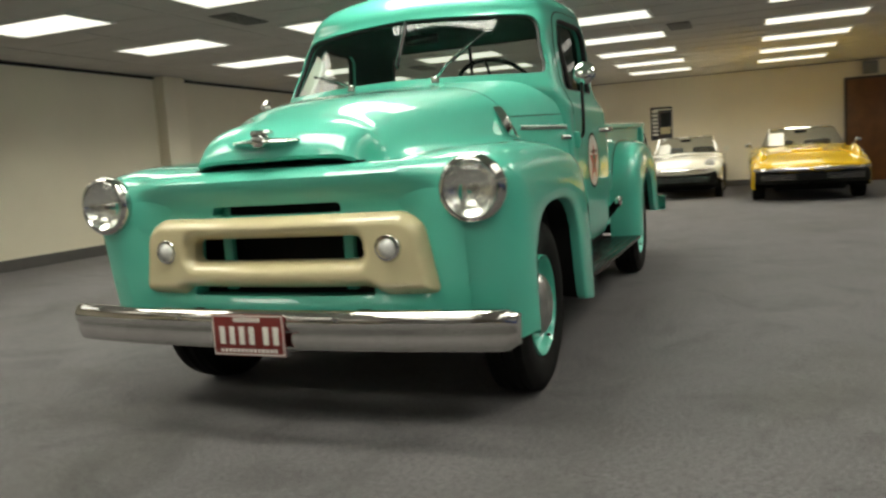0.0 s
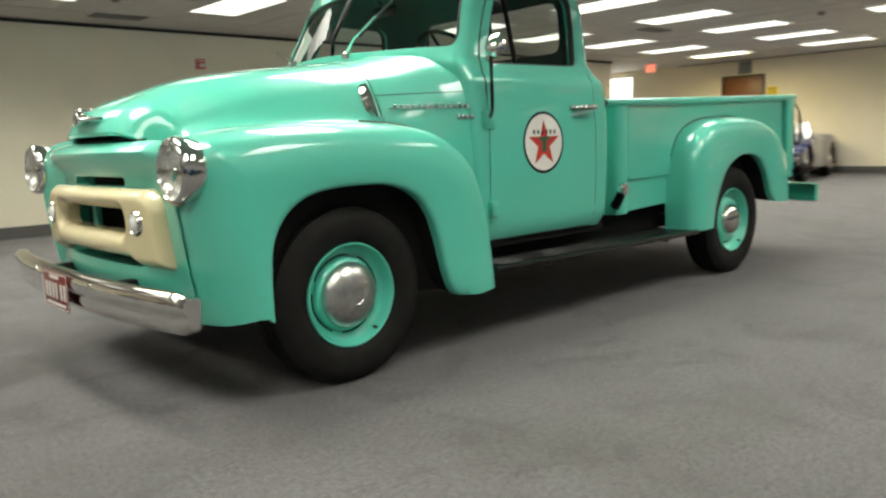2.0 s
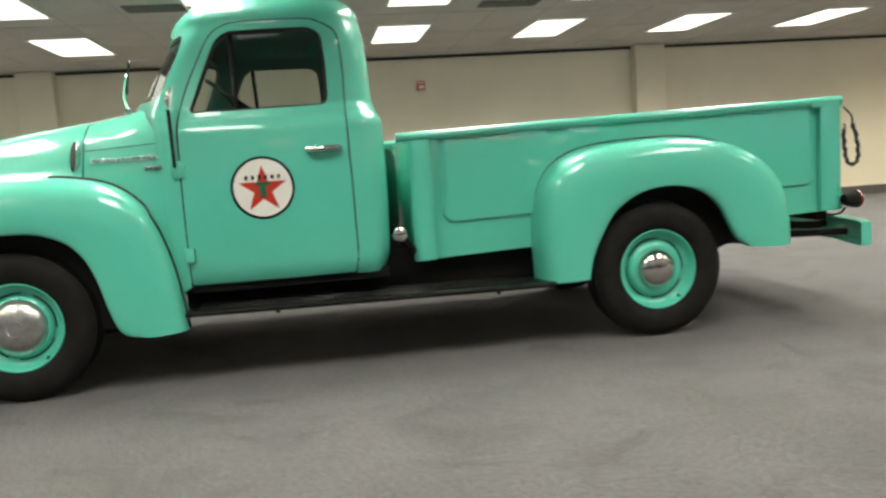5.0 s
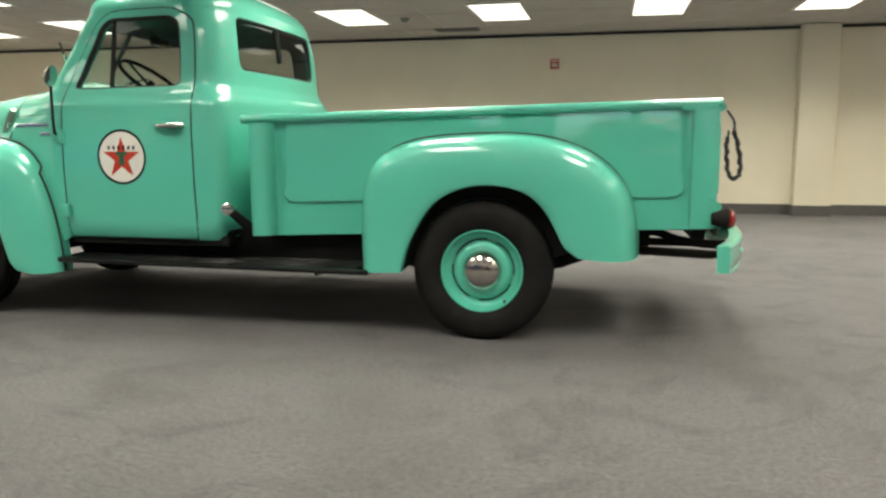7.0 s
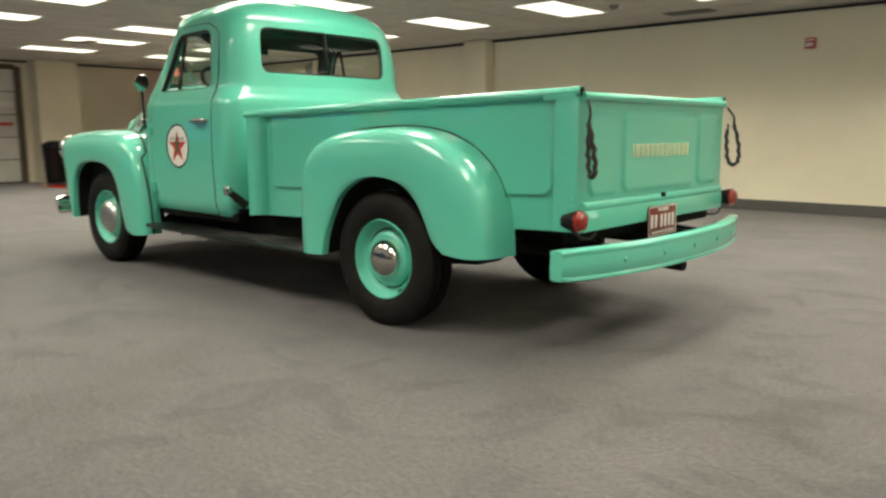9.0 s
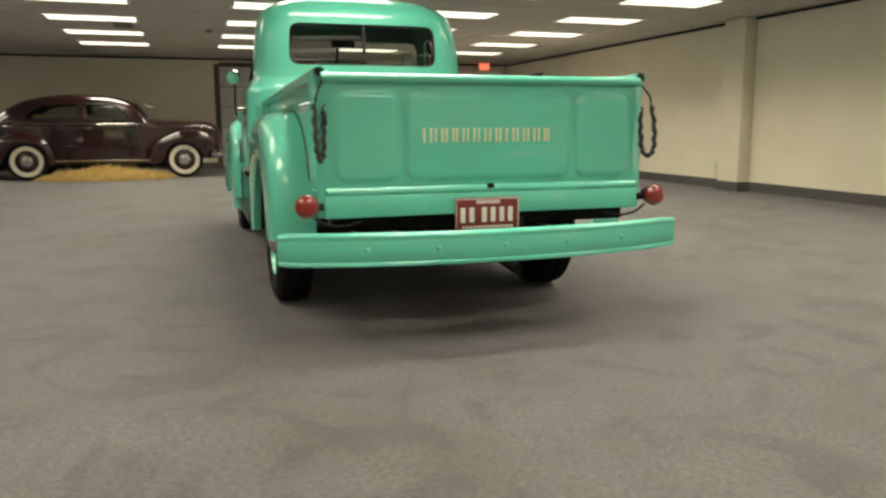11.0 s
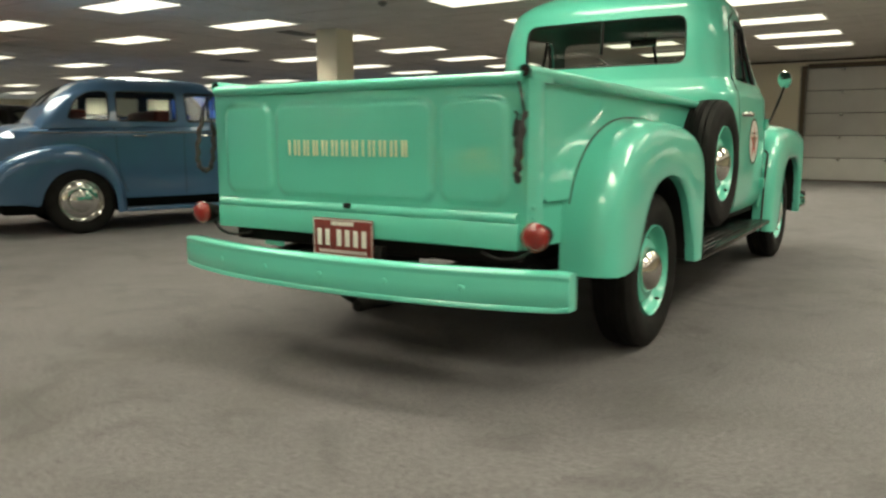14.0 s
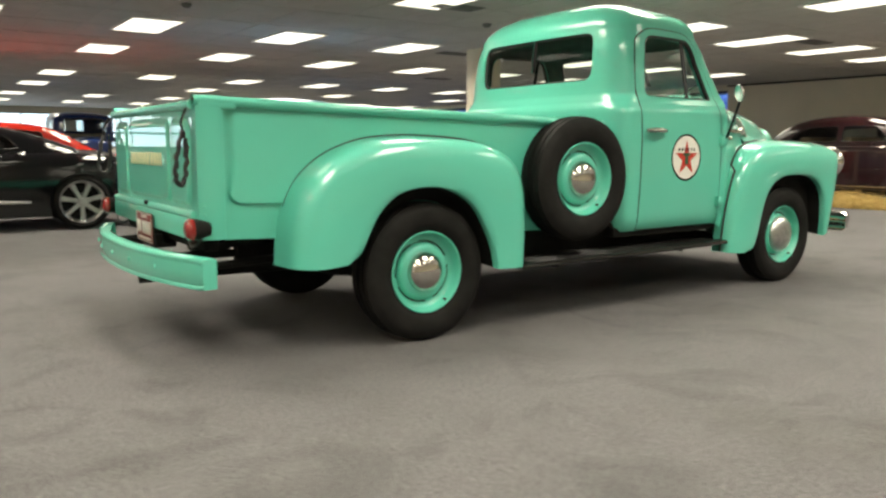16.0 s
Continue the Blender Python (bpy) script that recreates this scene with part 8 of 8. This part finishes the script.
def outlet(x, y, z, axis):
    o = thing("wall_outlet", "ivory plastic wall outlet", "outlet")
    f = (lambda d0, d1, u0, u1, z0, z1: B(x + d0, x + d1, y + u0, y + u1, z + z0, z + z1, bevel=0.001)) if axis == "x" else (lambda d0, d1, u0, u1, z0, z1: B(x + u0, x + u1, y + d0, y + d1, z + z0, z + z1, bevel=0.001))
    part("cover", f(0.001, 0.008, -0.06, 0.06, -0.06, 0.06), M_PLASTIC, o)
    for dz in (-0.026, 0.026):
        part("socket", f(0.008, 0.011, -0.018, 0.018, dz - 0.016, dz + 0.016), M_GREYBOX, o)


outlet(WEST, -1.67, 0.55, "x")
outlet(1.9, SOUTH, 0.42, "y")
wall_item("fire_alarm", "red fire alarm box high on the wall", "alarm", B(0.025, 0.145, SOUTH, SOUTH + 0.055, 2.0, 2.13, bevel=0.008), M_RED, [("strobe", B(0.045, 0.125, SOUTH + 0.055, SOUTH + 0.09, 2.02, 2.07, bevel=0.01), M_LENS), ("printed_bar", B(0.035, 0.135, SOUTH + 0.055, SOUTH + 0.058, 2.095, 2.11), M_WHITE)])
wall_item("junction_box", "pale plug box low on the wall column", "outlet", B(5.44, 5.52, SOUTH + 0.02, SOUTH + 0.19, 0.16, 0.42, bevel=0.01), M_PLASTIC, [("plug", B(5.52, 5.56, SOUTH + 0.07, SOUTH + 0.14, 0.22, 0.30, bevel=0.008), M_WHITE), ("plug", B(5.52, 5.55, SOUTH + 0.07, SOUTH + 0.13, 0.33, 0.39, bevel=0.008), M_WHITE)])


def exit_sign(x, y, z, turn):
    o = thing("exit_sign", "red lit exit sign under the ceiling", "exit sign")
    part("case", B(-0.15, 0.15, -0.02, 0.02, -0.10, 0.10, bevel=0.006), M_WHITE, o)
    for s in (1, -1):
        part("panel", B(-0.13, 0.13, min(0.02 * s, 0.024 * s), max(0.02 * s, 0.024 * s), -0.08, 0.08), M_EXIT, o, "red lit panel")
    part("stem", B(-0.012, 0.012, -0.012, 0.012, 0.10, CEIL - z), M_WHITE, o)
    o.matrix_basis = pose(x, y, z, 0, 0, turn)


exit_sign(-10.5, -6.3, 2.37, 80)
exit_sign(13.5, -5.6, 2.37, 90)
# bright opening at the side passage's end
structure("door_passage", B(WEST, WEST + 0.03, -8.75, -7.8, 0.02, 2.32), M_DAY, "bright daylit doorway in the side passage", category="door")

# free-standing columns
for x, y in ((5.28, 5.64), (5.2, 19.0), (-3.3, 19.0), (-3.3, 12.4), (-3.3, 26.0), (5.2, 26.0)):
    structure("column", B(x - 0.19, x + 0.19, y - 0.19, y + 0.19, 0, CEIL + 0.012, bevel=0.008), M_WALL, "cream square column", category="column")
    structure("baseboard_column", B(x - 0.202, x + 0.202, y - 0.202, y + 0.202, 0, 0.12), M_COVE, "dark grey cove base round a column", category="baseboard")
wall_item("column_note", "small yellow notice on the column", "notice", B(5.471, 5.476, 5.56, 5.76, 1.75, 2.15), M_NOTE)

# ceiling diffusers and detectors
vent = None
for x, y in ((2.9, -2.62), (1.35, -5.85), (9.8, -2.1), (5.2, 6.3), (2.75, 2.87), (8.5, 2.15), (-0.35, -2.95), (-5.6, -3.2), (-7.5, 4.4), (-1.2, 10.3), (7.6, 10.3), (-4.3, 0.9)):
    if vent is None:
        vent = thing("ceiling_vent", "grey air diffuser in the ceiling", "vent", pose(x, y, CEIL), "ceiling vents")
        part("backing", B(x - 0.30, x + 0.30, y - 0.14, y + 0.14, CEIL + 0.003, CEIL + 0.011), M_VENT, vent)
        for k in range(5):
            part("slat", B(x - 0.28, x + 0.28, y - 0.115 + 0.05 * k, y - 0.085 + 0.05 * k, CEIL - 0.006, CEIL + 0.003), M_VENT, vent)
    else:
        copy_thing(vent, pose(x, y, CEIL))
smoke = None
for x, y in ((1.79, -4.75), (0.33, 4.38), (3.75, 3.6), (-6.2, -1.0), (8.8, 0.9)):
    if smoke is None:
        smoke = thing("smoke_detector", "small white smoke detector on the ceiling", "smoke detector", pose(x, y, CEIL), "smoke detectors")
        part("base", lathe([(CEIL + 0.01, 0.055), (CEIL - 0.012, 0.055), (CEIL - 0.02, 0.045)], 20, "z", (x, y, 0)), M_GREYBOX, smoke)
        part("sensor", lathe([(CEIL - 0.018, 0.04), (CEIL - 0.035, 0.034), (CEIL - 0.04, 0.0)], 16, "z", (x, y, 0)), M_GREYBOX, smoke)
    else:
        copy_thing(smoke, pose(x, y, CEIL))

# floor things
bin_ = thing("waste_bin", "black plastic waste bin beside the rolling door", "waste bin", pose(13.65, -2.95, 0))
b = lathe([(0.0, 0.16), (0.01, 0.19), (0.72, 0.23), (0.74, 0.24), (0.76, 0.225)], 28, "z", (13.65, -2.95, 0))
part("bin_body", b, M_BLACK, bin_)
part("lid", lathe([(0.76, 0.235), (0.80, 0.22), (0.86, 0.12), (0.865, 0.0)], 28, "z", (13.65, -2.95, 0)), M_BLACK, bin_, "domed black lid")
mat_ = thing("floor_mat", "flat red mat lying on the carpet", "mat")
part("mat_sheet", B(11.9, 13.1, -2.85, -2.35, 0.0, 0.012, bevel=0.004), M_CARRED, mat_)

rng = random.Random(7)
heap = bmesh.new()
for k in range(2600):
    a, q = rng.uniform(0, 2 * math.pi), math.sqrt(rng.random())
    u, v = 1.12 * q * math.cos(a), 0.42 * q * math.sin(a)
    hgt = 0.26 * max(0, 1 - q) ** 0.7 * rng.random() ** 0.5
    p = Vector((10.95 + v, 2.75 + u, 0.012 + hgt))
    d = Vector((rng.uniform(-1, 1), rng.uniform(-1, 1), rng.uniform(-0.25, 0.35))).normalized() * rng.uniform(0.08, 0.2)
    if p.z + min(d.z, 0) < 0.006:
        d.z = 0
    side = d.cross(Vector((0, 0, 1))).normalized() * 0.004
    up = Vector((0, 0, 0.005))
    vs = [heap.verts.new(c) for c in (p - side, p + side, p + up, p + d - side, p + d + side, p + d + up)]
    for f in ((0, 1, 4, 3), (1, 2, 5, 4), (2, 0, 3, 5)):
        heap.faces.new([vs[i] for i in f])
mound = grid([[(10.95 + 0.40 * q * math.sin(a), 2.75 + 1.08 * q * math.cos(a), 0.004 + 0.20 * max(0, 1 - q) ** 0.8) for a in np.linspace(0, 2 * math.pi, 29)[:-1]] for q in (1.0, 0.8, 0.6, 0.4, 0.2, 0.02)], close_v=True)
straw = part("straw_heap", mound, M_STRAW)
tagged(straw, "low heap of golden straw lying beside the car", "straw", "", "stuff")
s2 = part("straw_blades", heap, M_STRAW, straw)
tagged(s2, "", "", "", "stuff")

# cartons stacked in the back
for k, (x, y, z, w) in enumerate(((1.75, 13.2, 0.0, 0.5), (1.78, 13.22, 0.45, 0.46), (1.74, 13.2, 0.88, 0.4))):
    c = thing("carton", "brown cardboard box stacked in the back", "box", pose(x, y, z), "stacked cartons")
    part("box", B(x - w / 2, x + w / 2, y - w / 2, y + w / 2, z, z + 0.42, bevel=0.004), M_CARTON, c)
    part("tape", B(x - 0.03, x + 0.03, y - w / 2 - 0.001, y + w / 2 + 0.001, z + 0.30, z + 0.421), M_CREAM, c, "pale packing tape")
